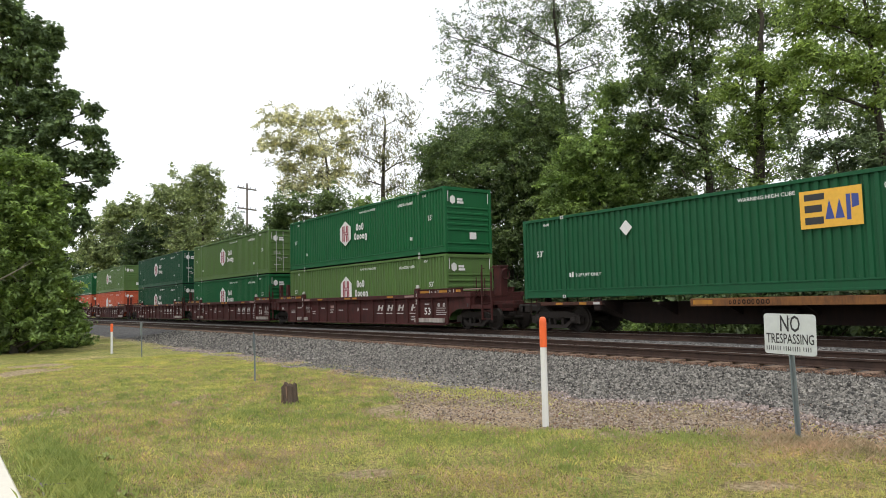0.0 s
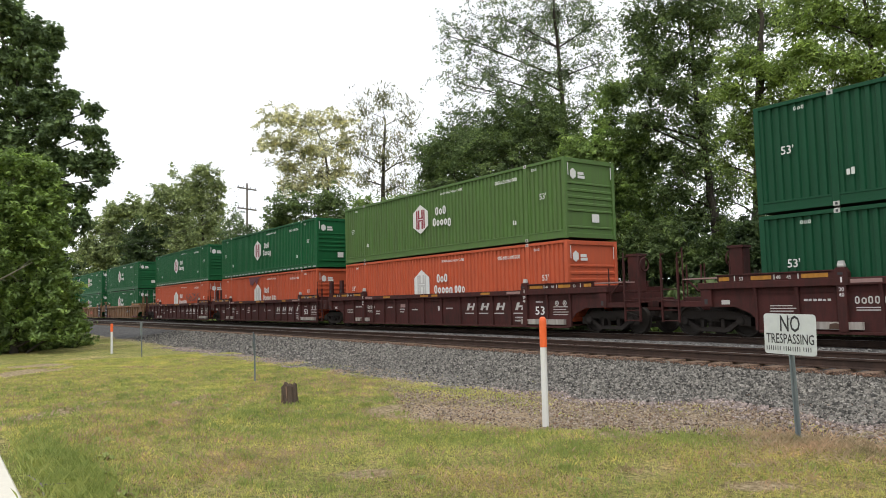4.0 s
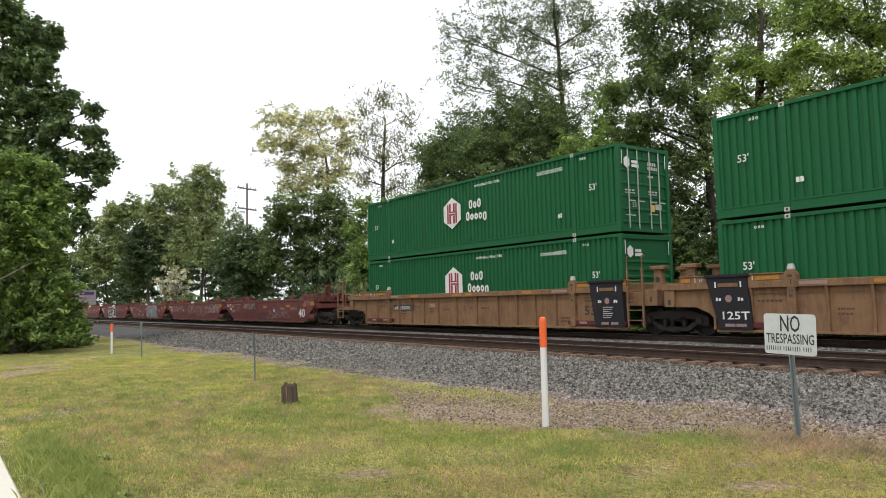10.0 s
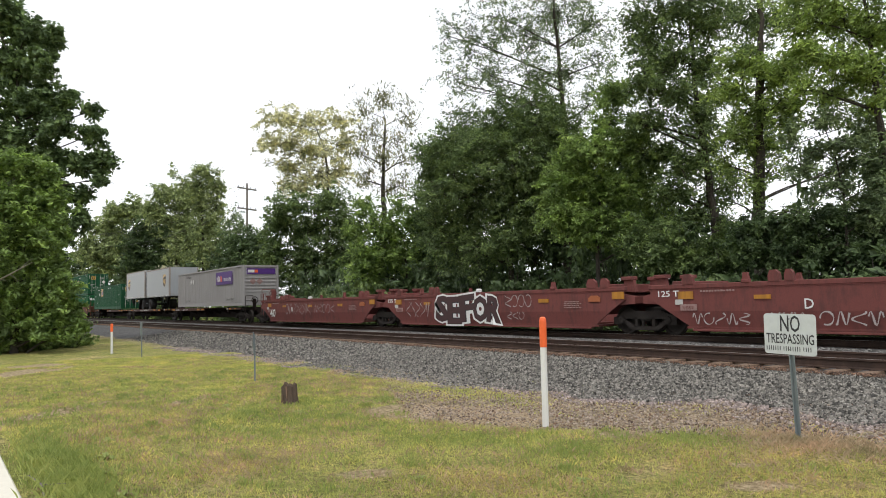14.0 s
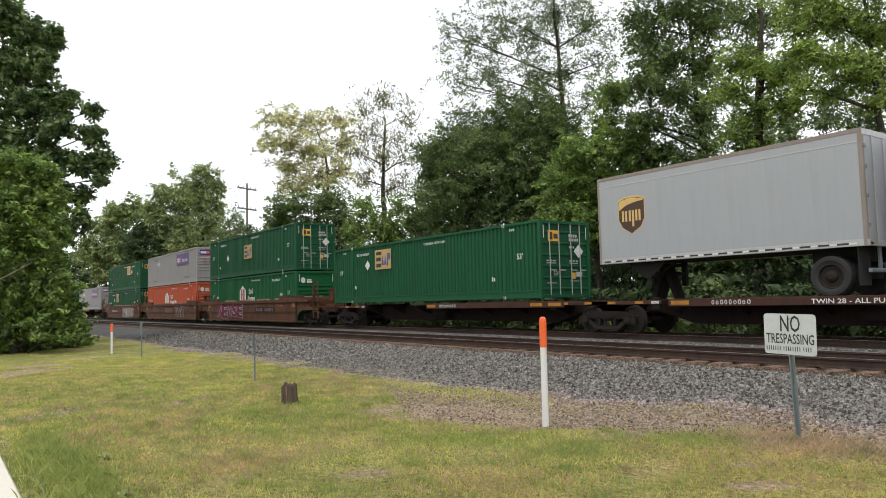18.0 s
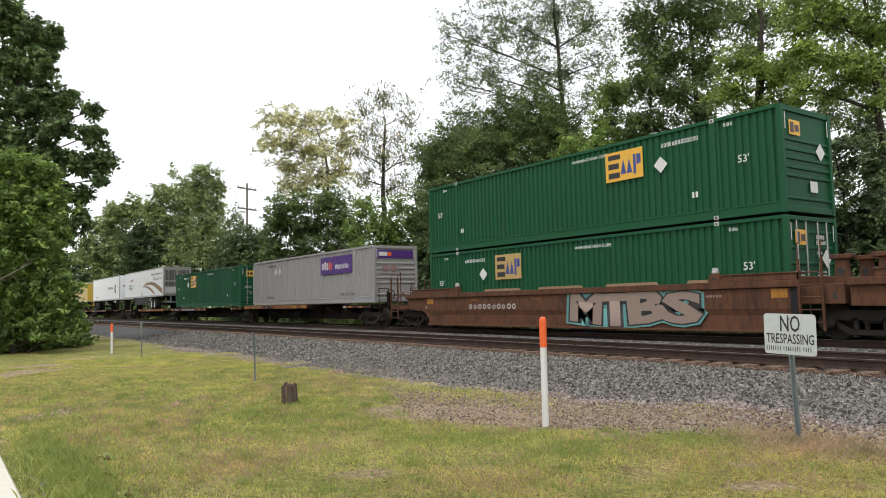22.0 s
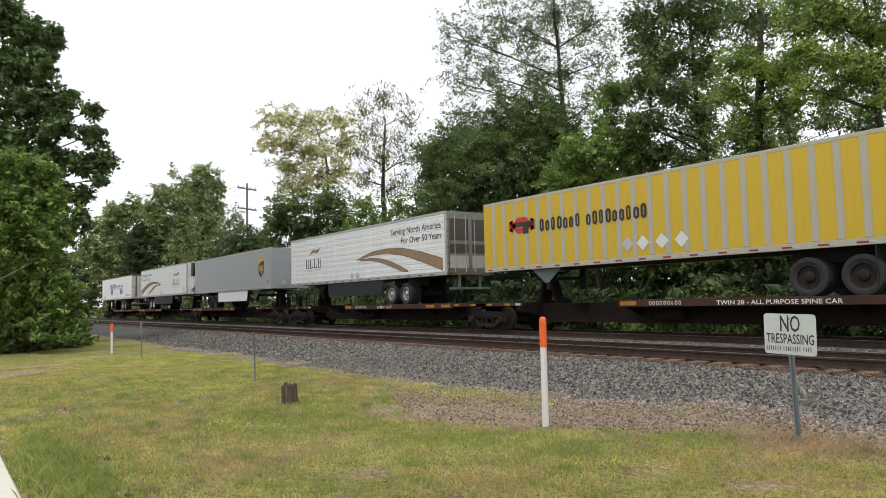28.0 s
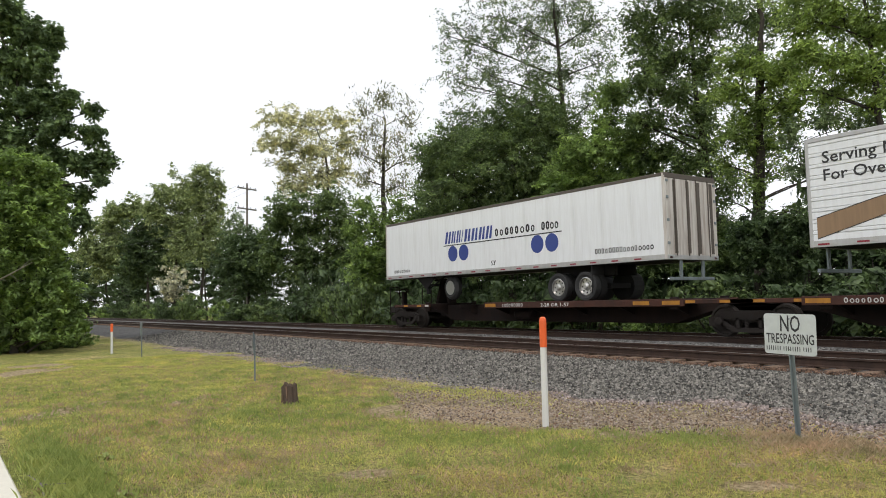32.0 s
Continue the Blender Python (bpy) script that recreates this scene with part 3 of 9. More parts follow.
scatter_stones("ballast_stones", 52000, -20, -3, shoulder, 0.034, "stone", "loose angular grey ballast stones on the shoulder", 3, lambda a, b: max(ground_z(a, b), bed_z(a, b)) + 0.014 + 0.022 * noise.noise((a * 19, b * 19, 5)), 1.0)
scatter_stones("ballast_stones", 15000, -46, -20, shoulder, 0.050, "stone", "loose angular grey ballast stones further along the shoulder", 4, lambda a, b: bed_z(a, b) + 0.02, 1.35)
def soil_edge(x):
    """Where the worn soil strip meets the grass."""
    return 8.9 - np.clip((x + 15.5) * 0.483, 0, 2.9) + np.clip((x + 9.0) * 0.55, 0, 2.65)


scatter_stones("spilled_stones", 2600, -30, -3, lambda x: (8.6 + np.clip((x + 16) * 0.065, 0, 0.75) + 0.22 * np.sin(x * 1.7), 9.7 + np.clip((x + 16) * 0.065, 0, 0.75)), 0.027, "toe",
               "loose ballast stones spilled on the soil strip", 5, lambda a, b: max(ground_z(a, b), bed_z(a, b)) + 0.006, 1.2)
scatter_stones("toe_stones", 6500, -34, -4, lambda x: (shoulder(x)[0] - 0.3, shoulder(x)[0] + 0.40), 0.027, "toe",
               "pale pinkish stones along the foot of the ballast", 6, lambda a, b: max(ground_z(a, b), bed_z(a, b)) + 0.012, 1.1)
scatter_stones("crest_grit", 2600, -24, -3, lambda x: (12.50 + 0 * x, 13.0 + 0 * x), 0.024, "grit",
               "rusty brown grit and splinters round the tie ends", 7, lambda a, b: -0.2, 1.0)
scatter_stones("soil_pebbles", 19000, -26, -3, lambda x: (soil_edge(x) + 0.2, 9.9 + np.clip((x + 16) * 0.085, 0, 1.1)), 0.021, "pebble",
               "brown pebbles and crumbs of dry soil", 8, lambda a, b: max(ground_z(a, b), bed_z(a, b)) + 0.004, 1.2)
scatter_stones("soil_crumbs", 9000, -26, -3, lambda x: (soil_edge(x) + 0.1, 10.0 + np.clip((x + 16) * 0.1, 0, 1.3)), 0.019, "grit",
               "reddish brown crumbs of soil, bark and dead leaves", 9, lambda a, b: max(ground_z(a, b), bed_z(a, b)) + 0.004, 1.2)
scatter_stones("between_stones", 9000, -30, -2, lambda x: (16.0 + 0 * x, 17.3 + 0 * x), 0.040, "mid_stone",
               "pale ballast stones between the two tracks", 10, lambda a, b: -0.15, 1.1)


# ---- grass ----
def blades(name, count, spot, height, width, mat, label, seed, lean=0.5):
    rs = np.random.RandomState(seed)
    xy = spot(rs, count)
    n = len(xy)
    z = np.array([ground_z(a, b) for a, b in xy])
    h = height * (0.45 + 0.9 * rs.rand(n))
    a = rs.rand(n) * 6.283
    d = np.stack([np.cos(a), np.sin(a)], -1)
    bend = (rs.rand(n) * lean * h)[:, None] * np.stack([np.cos(a * 3.1), np.sin(a * 3.1)], -1)
    w = width * (0.6 + 0.8 * rs.rand(n)) * np.clip(np.hypot(xy[:, 0], xy[:, 1]) / 9.0, 0.55, 2.0)
    base = np.concatenate([xy, z[:, None] - 0.01], 1)
    p0, p1, p2, p3 = base.copy(), base.copy(), base.copy(), base.copy()
    p0[:, :2] -= d * w[:, None]
    p1[:, :2] += d * w[:, None]
    p2[:, :2] += bend * 0.35 + d * w[:, None] * 0.7
    p2[:, 2] += h * 0.6
    p3[:, :2] += bend
    p3[:, 2] += h
    pts = np.stack([p0, p1, p2, p3], 1).reshape(-1, 3)
    k = np.arange(n)[:, None] * 4
    f = np.concatenate([k + [[0, 1, 2]], k + [[0, 2, 3]]], 0)
    me = bpy.data.meshes.new(name)
    me.from_pydata(pts.tolist(), [], f.tolist())
    me.materials.append(LEAF[mat])
    return tagged(new(name, me), label, "grass", kind="stuff")


def lawn_spot(x0, x1, y0, y1, cut=-0.25, scale=0.8, off=0.0, power=1.0, reach=0.1):
    def go(rs, count):
        x = x1 - (x1 - x0) * rs.rand(count) ** power
        y = y0 + (y1 - y0) * rs.rand(count)
        keep = [noise.noise((a * scale, b * scale, off)) > cut and b < soil_edge(a) + reach + 2.6 * noise.noise((a * 0.8, b * 0.8, 5.0)) and b > 0.85 and not in_spot(a, b, BARE, 0.75) for a, b in zip(x, y)]
        return np.stack([x, y], -1)[keep]
    return go


blades("lawn_grass", 250000, lawn_spot(-28, -2.2, 0.9, 10.2, -0.5, 0.5, 0.0, 0.80), 0.045, 0.0046, "grass", "short mown grass with bare and dry patches", 11, 0.9)
blades("soil_weeds", 9000, lawn_spot(-16, 0, 5.8, 11.2, 0.16, 1.1, 21.0, 1.0, 9.0), 0.045, 0.007, "grass", "small clumps of grass in the worn soil", 18, 1.0)
blades("dry_grass", 60000, lawn_spot(-26, -2.2, 0.9, 11.0, -0.12, 0.6, 7.0, 0.8, 1.0), 0.05, 0.005, "straw", "dry straw-coloured grass blades", 12, 1.3)


def rows_spot(cx, cy, rx, ry):
    def go(rs, count):
        return np.stack([cx + rx * rs.randn(count), cy + ry * rs.randn(count)], -1)
    return go


blades("soil_litter", 16000, lambda rs, n: (lambda x: np.stack([x, soil_edge(x) + 0.1 + (9.9 + np.clip((x + 16) * 0.085, 0, 1.1) - soil_edge(x)) * rs.rand(n)], -1))(5 - 27 * rs.rand(n)), 0.022, 0.006, "straw",
       "dead stems and dry leaf litter on the soil", 17, 4.0)
blades("verge_grass", 9000, rows_spot(-12.6, 8.5, 1.7, 0.42), 0.04, 0.0062, "grass", "thin green grass along the foot of the ballast", 23, 0.9)
blades("long_grass", 5500, rows_spot(-8.8, 1.22, 1.3, 0.16), 0.13, 0.0046, "weed", "long uncut grass against the concrete kerb", 13, 0.8)
blades("weeds", 12000, lawn_spot(-20, -1.5, 0.9, 8.0, 0.2, 0.7, 3.0, 0.8), 0.065, 0.011, "weed", "clumps of darker green weeds in the lawn", 16, 1.0)
def clump_spot(count, x0, x1, spread):
    """Tufts of blades round scattered middles."""
    def go(rs, n):
        cx, cy = x1 - (x1 - x0) * rs.rand(count) ** 0.75, rs.rand(count)
        cy = 1.0 + (soil_edge(cx) - 0.9) * cy
        k = rs.randint(0, count, n)
        sd = spread * (0.4 + rs.rand(count))[k]
        return np.stack([cx[k] + sd * rs.randn(n) * 1.3, np.maximum(0.86, cy[k] + sd * rs.randn(n))], -1)
    return go


blades("weed_tufts", 13000, clump_spot(300, -20, -1.5, 0.10), 0.07, 0.008, "weed", "dark green tufts of weeds scattered in the lawn", 19, 0.9)
blades("straw_tufts", 9000, clump_spot(220, -18, -1.5, 0.12), 0.065, 0.005, "straw", "dry straw tufts scattered in the lawn", 20, 1.2)
blades("grass_tuft", 2600, rows_spot(-10.6, 5.0, 1.4, 0.5), 0.06, 0.007, "weed", "taller green grass round the stump", 14, 0.8)
blades("dry_tuft", 2500, rows_spot(-4.4, 8.5, 0.5, 0.3), 0.07, 0.006, "straw", "dry grass tuft at the foot of the sign post", 15, 1.4)

def spot_blades(spots):
    def go(rs, n):
        k = rs.randint(0, len(spots), n)
        q = np.array(spots)[k]
        u, v = q[:, 2] * rs.randn(n) * 0.6, q[:, 3] * rs.randn(n) * 0.6
        c, d = np.cos(q[:, 4]), np.sin(q[:, 4])
        return np.stack([q[:, 0] + u * c - v * d, q[:, 1] + u * d + v * c], -1)[q[:, 1] + u * d + v * c > 0.86]
    return go


blades("lush_grass", 9000, spot_blades(LUSH), 0.055, 0.0052, "weed", "lusher darker green grass in damp spots of the lawn", 24, 0.9)
blades("parched_grass", 7000, spot_blades(DRY), 0.055, 0.0040, "straw", "parched reddish-brown stems among the lawn grass", 25, 1.2)

kerb = part("concrete_kerb", Geo().box(-40, 6, 0.40, 0.76, -0.75, -0.56, 0.02), "concrete")
tagged(kerb, "pale weathered concrete kerb along the lawn", "kerb", kind="structure")

# ---- trackside furniture ----
def marker_post(x, y, h=1.56):
    m = thing("marker_post", "white plastic marker post with an orange tip in the grass", "marker post", "trackside marker posts")
    m.matrix_basis = pose(x, y, ground_z(x, y), 0.8, 1.2, 0)
    part("post", Geo().lathe([(-0.2, 0.0), (-0.2, 0.046), (h * 0.724, 0.046), (h * 0.724, 0.0)], 20, "z"), "white", m)
    part("tip", Geo().lathe([(h * 0.724, 0.0), (h * 0.724, 0.052), (h - 0.05, 0.052), (h - 0.015, 0.042), (h, 0.02), (h + 0.003, 0.0)], 20, "z"), "orange_tip", m, "orange plastic cap")
    return m


marker_post(-7.56, 7.18)
marker_post(-31.43, 6.05, 1.2)


def rounded_plate(w, h, r, y0, y1):
    pr = []
    for cx, cz, a0 in ((w / 2 - r, h / 2 - r, 0), (-w / 2 + r, h / 2 - r, 90), (-w / 2 + r, -h / 2 + r, 180), (w / 2 - r, -h / 2 + r, 270)):
        pr += [(cx + r * math.cos(radians(a0 + k * 22.5)), cz + r * math.sin(radians(a0 + k * 22.5))) for k in range(5)]
    return Geo().prism(pr, y0, y1, "y")


def channel_post(h):
    g = Geo().prism([(-0.036, -0.012), (-0.026, -0.012), (-0.012, 0.018), (0.012, 0.018), (0.026, -0.012), (0.036, -0.012), (0.032, 0.0), (0.022, 0.006), (0.014, 0.026), (-0.014, 0.026), (-0.022, 0.006), (-0.032, 0.0)], -0.3, h, "z")
    return g


def trespass_sign(x, y, turn, lean, tilt, height=1.485, words=True, label="white no trespassing sign on a leaning grey steel post"):
    s = thing("trespass_sign", label, "sign", "trackside signs")
    s.matrix_basis = pose(x, y, ground_z(x, y), lean, tilt, turn)
    part("post", channel_post(height), "galv", s)
    plate = part("plate", rounded_plate(0.655, 0.50, 0.04, -0.018, -0.013), "sign_white" if words else "galv", s, at=pose(0, 0, height - 0.21, 0, 2.6 if words else 0, 0))
    for dz in (-0.19, 0.19):
        part("bolt", Geo().lathe([(-0.026, 0.0), (-0.026, 0.009), (-0.018, 0.011), (-0.014, 0.011)], 8, "y"), "galv", plate, at=(0, 0, dz))
    if words:
        for txt, size, dx, dz in (("NO", 0.20, -0.125, 0.035), ("TRESPASSING", 0.102, -0.285, -0.115)):
            me = letters(txt, size, "mark_black")
            o = part("writing", me, None, plate)
            w = max(v.co.x for v in me.vertices) - min(v.co.x for v in me.vertices)
            want = 0.25 if txt == "NO" else 0.60
            zs = [v.co.z for v in me.vertices]
            tall = 0.205 if txt == "NO" else 0.125
            o.matrix_basis = Matrix.Translation((-want / 2, -0.0205, dz)) @ Matrix.Diagonal((want / w, 1, tall / (max(zs) - min(zs)), 1))
        rng = random.Random(2)
        g = Geo()
        xx = -0.30
        for wd in (7, 8, 4):
            for k in range(wd):
                g.box(xx, xx + 0.009, -0.0215, -0.0195, -0.205, -0.15)
                xx += 0.0285
            xx += 0.02
        tagged(part("writing_bars", g, "mark_black", plate), kind="stuff")
    return s


trespass_sign(-4.68, 8.66, 0, 1.0, -1.0)
trespass_sign(-16.56, 6.33, -23, 0.5, -2.5, 1.12, False, "thin grey steel sign post seen edge-on in the lawn")
trespass_sign(-28.15, 6.43, -6, 0, 1.0, 1.25, False, "weathered grey steel sign far along the lawn")

stump = thing("tree_stump", "weathered brown cut-off wooden stump in the lawn", "stump")
stump.matrix_basis = pose(-12.29, 5.36, ground_z(-12.29, 5.36), 1, -2, 30)
sg = Geo()
sv, sn = [], 22
for lv, (zz, rr) in enumerate(((-0.15, 0.18), (0.02, 0.150), (0.1, 0.135), (0.22, 0.130), (0.33, 0.128), (0.345, 0.105), (0.26, 0.06))):
    for i in range(sn):
        t = 2 * math.pi * i / sn
        q = rr * (1 + 0.10 * math.sin(5 * t) + 0.06 * math.sin(11 * t + lv * 0.3))
        sv.append((q * math.cos(t), q * math.sin(t), zz + (0.025 * math.sin(3 * t) + 0.018 * math.sin(7 * t + 1) if lv > 2 else 0)))
sg.add(sv, [(l * sn + i, l * sn + (i + 1) % sn, (l + 1) * sn + (i + 1) % sn, (l + 1) * sn + i) for l in range(6) for i in range(sn)])
sg.add(sv[-sn:], [tuple(range(sn))])
part("trunk", sg, "stump", stump)
part("splinter", Geo().prism([(-0.02, 0.3), (0.015, 0.3), (0.005, 0.37)], -0.1, -0.085, "y"), "stump", stump)
part("bare_wood", Geo().prism([(0.03, 0.12), (0.05, 0.1), (0.055, 0.2), (0.045, 0.31), (0.025, 0.32), (0.02, 0.2)], -0.144, -0.12, "y"), "tie", stump, "paler strip of bare wood")
part("bare_wood", Geo().prism([(-0.09, 0.02), (-0.05, 0.03), (-0.055, 0.17), (-0.075, 0.15)], -0.138, -0.11, "y"), "tie", stump)


def broadleaf_weed(x, y, seed, size):
    """A low rosette of broad bent leaves."""
    rng = random.Random(seed)
    w = thing("broadleaf_weed", "low broadleaf weed with dark green leaves in the lawn", "weed", "broadleaf weeds in the lawn")
    w.location = (x, y, ground_z(x, y))
    for k in range(9):
        a = k * 0.75 + rng.uniform(-0.25, 0.25)
        ln, wd, up = size * rng.uniform(0.7, 1.2), size * rng.uniform(0.16, 0.26), rng.uniform(0.25, 0.8)
        v = []
        for i in range(5):
            t = i / 4
            r, z = ln * t, ln * (up * t - 0.55 * t * t) + 0.01
            h = wd * math.sin(math.pi * (0.12 + 0.86 * t))
            for q in (-1, 0, 1):
                v.append((r * math.cos(a) - q * h * math.sin(a), r * math.sin(a) + q * h * math.cos(a), z + (0.0 if q == 0 else h * 0.35)))
        me = Geo().add(v, [(3 * i + j, 3 * i + j + 1, 3 * i + j + 4, 3 * i + j + 3) for i in range(4) for j in (0, 1)]).mesh("leaf", "black")
        me.materials.clear()
        me.materials.append(LEAF["weed"])
        part("leaf", me, None, w)
    return w


for k, (x, y, sz) in enumerate(((-7.93, 1.25, 0.17), (-8.5, 1.5, 0.14), (-9.3, 1.75, 0.16), (-7.4, 1.55, 0.12), (-10.6, 2.0, 0.13), (-11.1, 5.0, 0.15), (-10.3, 5.3, 0.13), (-12.9, 4.4, 0.13), (-6.2, 4.1, 0.10), (-5.0, 5.2, 0.10))):
    broadleaf_weed(x, y, 300 + k, sz)

stick = thing("dead_stick", "thin grey dead stick lying along the kerb", "stick")
stick.location = (-8.2, 0.9, ground_z(-8.2, 0.9))
part("twig", Geo().tube((-0.7, 0.0, 0.03), (0.0, 0.05, 0.06), 0.012, 6, 0.010).tube((0.0, 0.05, 0.06), (0.75, 0.0, 0.02), 0.010, 6, 0.005), "bark_grey", stick)
part("side_twig", Geo().tube((0.0, 0.05, 0.06), (0.3, 0.22, 0.10), 0.007, 5, 0.003), "bark_grey", stick)


# ---- trees ----
def branch_geo(g, a, b, r0, r1, bend, rng, n=5, sides=7):
    """A tapered, bent limb; returns points along it."""
    a, b = Vector(a), Vector(b)
    pts = []
    off = Vector((rng.uniform(-1, 1), rng.uniform(-1, 1), rng.uniform(-0.3, 0.6))) * bend
    for i in range(n + 1):
        t = i / n
        pts.append(a.lerp(b, t) + off * math.sin(t * math.pi))
    for i in range(n):
        g.tube(pts[i], pts[i + 1], r0 + (r1 - r0) * i / n, sides, r0 + (r1 - r0) * (i + 1) / n)
    return pts


def leaf_cloud(name, clumps, size, leaf, seed, droop=0.0, slim=0.55, core=0.3):
    """Bent four-cornered leaves on the outside of each clump (x, y, z, radius, count)."""
    rs = np.random.RandomState(seed)
    q = np.array(clumps, float)
    c = np.repeat(q, q[:, 4].astype(int), 0)
    n = len(c)
    d = rs.randn(n, 3)
    d /= np.linalg.norm(d, axis=1)[:, None] + 1e-9
    d[:, 2] = np.where(rs.rand(n) < 0.45, np.abs(d[:, 2]), d[:, 2])
    inner = rs.rand(n, 1) < core
    rad = c[:, 3:4] * np.where(inner, 0.56 * rs.rand(n, 1), 0.62 + 0.44 * rs.rand(n, 1))
    p = c[:, :3] + d * rad * np.array([1.1, 1.1, 0.72])
    p[:, 2] -= droop * c[:, 3] * rs.rand(n)
    nrm = rs.randn(n, 3) * 0.36 + d * 0.9 + np.array([0, 0, 0.35])
    nrm /= np.linalg.norm(nrm, axis=1)[:, None]
    u = np.cross(nrm, rs.randn(n, 3))
    u /= np.linalg.norm(u, axis=1)[:, None] + 1e-9
    u[:, 2] -= droop * 0.8
    w = np.cross(nrm, u)
    s = size * (0.6 + 0.8 * rs.rand(n, 1)) * np.where(inner, 2.3, 0.84)
    pts = np.stack([p - u * s, p + w * s * slim + nrm * s * 0.15, p + u * s, p - w * s * slim + nrm * s * 0.15], 1).reshape(-1, 3)
    me = bpy.data.meshes.new(name)
    me.from_pydata(pts.tolist(), [], (np.arange(n)[:, None] * 4 + np.arange(4)[None]).tolist())
    me.materials.append(LEAF[leaf])
    return me


def make_tree(name, leaf, bark, label, seed, height, crown_r, low, clumps, per, size, clump_r, limbs=16, trunk_r=0.25, belly=0.42, lean=0.5, droop=0.0, slim=0.55, leaders=1, twig=0.018, core=0.3):
    """Trunk, rising limbs, and a crown of separate clumps that hang on twigs from the limbs."""
    rng = random.Random(seed)
    t = thing(name, label, "tree", "trees along the railway")
    g = Geo()
    g.tube((0, 0, -0.5), (0, 0, 0.5), trunk_r * 1.45, 9, trunk_r)
    an0 = rng.uniform(0, 6.28)
    tops = []
    for k in range(leaders):
        a = an0 + 6.28 * k / leaders
        sp = (0.35 * crown_r if leaders > 1 else 0) + rng.uniform(0, lean)
        tops.append(Vector((math.cos(a) * sp, math.sin(a) * sp, height * rng.uniform(0.86, 0.93))))
    fork = Vector((rng.uniform(-0.3, 0.3) * lean, rng.uniform(-0.3, 0.3) * lean, height * max(0.16, low * 0.8)))
    stem = branch_geo(g, (0, 0, -0.4), fork, trunk_r, trunk_r * 0.8, height * 0.008, rng, 4, 9)
    spines = []
    for tp in tops:
        spines.append([stem[-1]] + branch_geo(g, stem[-1], tp, trunk_r * (0.78 if leaders == 1 else 0.6), 0.03, height * 0.03, rng, 8, 8)[1:])

    def prof(q):
        if q < belly:
            return math.sqrt(max(0.0, 1 - ((belly - q) / (belly + 0.14)) ** 2))
        return max(0.0, 1 - ((q - belly) / (1.02 - belly)) ** 1.9) ** 0.7

    nodes = [p for s in spines for p in s]
    for k in range(limbs):
        q = (k + 0.7 * rng.random()) / limbs
        zt = height * (low + (1 - low) * q)
        an = k * 2.399 + rng.uniform(-0.4, 0.4)
        reach = crown_r * prof(q) * rng.uniform(0.55, 0.85)
        end = Vector((math.cos(an) * reach, math.sin(an) * reach, zt))
        sp = spines[k % leaders]
        base = min(sp, key=lambda p: abs(p.z - (zt - reach * rng.uniform(0.5, 0.9))))
        if base.z > zt:
            base = sp[0]
        nodes += branch_geo(g, base, end, trunk_r * (0.27 - 0.15 * q), 0.02, reach * 0.14, rng, 5, 5)[1:]
    out = []
    arr = np.array([tuple(p) for p in nodes])
    for k in range(clumps):
        q = min(0.995, max(0.0, (k + rng.random()) / clumps))
        an = k * 2.39996 + rng.uniform(-0.35, 0.35)
        rr = crown_r * prof(q) * (0.34 + 0.66 * rng.random() ** 0.45)
        c = Vector((math.cos(an) * rr, math.sin(an) * rr, height * (low + (1 - low) * q) + rng.uniform(-0.5, 0.5)))
        j = int(np.argmin(((arr - np.array(tuple(c + Vector((0, 0, -0.6))))) ** 2).sum(1)))
        if (nodes[j] - c).length > 0.3:
            branch_geo(g, nodes[j], c, twig * 1.5, twig * 0.4, 0.15, rng, 2, 3)
        r = clump_r * rng.uniform(0.6, 1.35)
        out.append((c.x, c.y, c.z, r, max(6, per * (r / clump_r) ** 2)))
    part("trunk", g, bark, t, "rough bark")
    part("crown", leaf_cloud("crown", out, size, leaf, seed + 1, droop, slim, core), None, t)
    return t


def make_bush(name, leaf, label, seed, height, radius, per, size, stems=14, category="bush"):
    rng = random.Random(seed)
    t = thing(name, label, category, "undergrowth along the railway")
    g = Geo()
    out = []
    for k in range(stems):
        an = k * 2.399
        rr = radius * math.sqrt((k + 0.5) / stems)
        e = Vector((math.cos(an) * rr, math.sin(an) * rr, height * (1 - 0.55 * (rr / radius) ** 2) * rng.uniform(0.65, 1.0)))
        p = branch_geo(g, (e.x * 0.08, e.y * 0.08, -0.3), e, 0.05, 0.01, 0.25, rng, 4, 5)
        for j in (1, 2, 3, 4):
            r = radius * rng.uniform(0.17, 0.34)
            c = p[j] + Vector((rng.uniform(-0.3, 0.3), rng.uniform(-0.3, 0.3), rng.uniform(-0.3, 0.1)))
            out.append((c.x, c.y, max(0.1, c.z), r, per))
    part("woody_base", g, "bark", t)
    part("foliage", leaf_cloud("foliage", out, size, leaf, seed + 1), None, t)
    return t


BACK = -0.75


def stand(ob, x, y, turn, scale, z=BACK, sz=None):
    ob.location, ob.rotation_euler, ob.scale = (x, y, z), (0, 0, radians(turn)), (scale, scale, scale if sz is None else sz)
    return ob


def again(ob, x, y, turn, scale, z=BACK, sz=None):
    o = copy_thing(ob, pose(x, y, z, 0, 0, turn))
    o.scale = (scale, scale, scale if sz is None else sz)
    return o


def several(ob, rows):
    """The first row places the tree itself, the others a copy each."""
    for k, (x, y, turn, scale, sz) in enumerate(rows):
        (stand if k == 0 else again)(ob, x, y, turn, scale, BACK, sz)


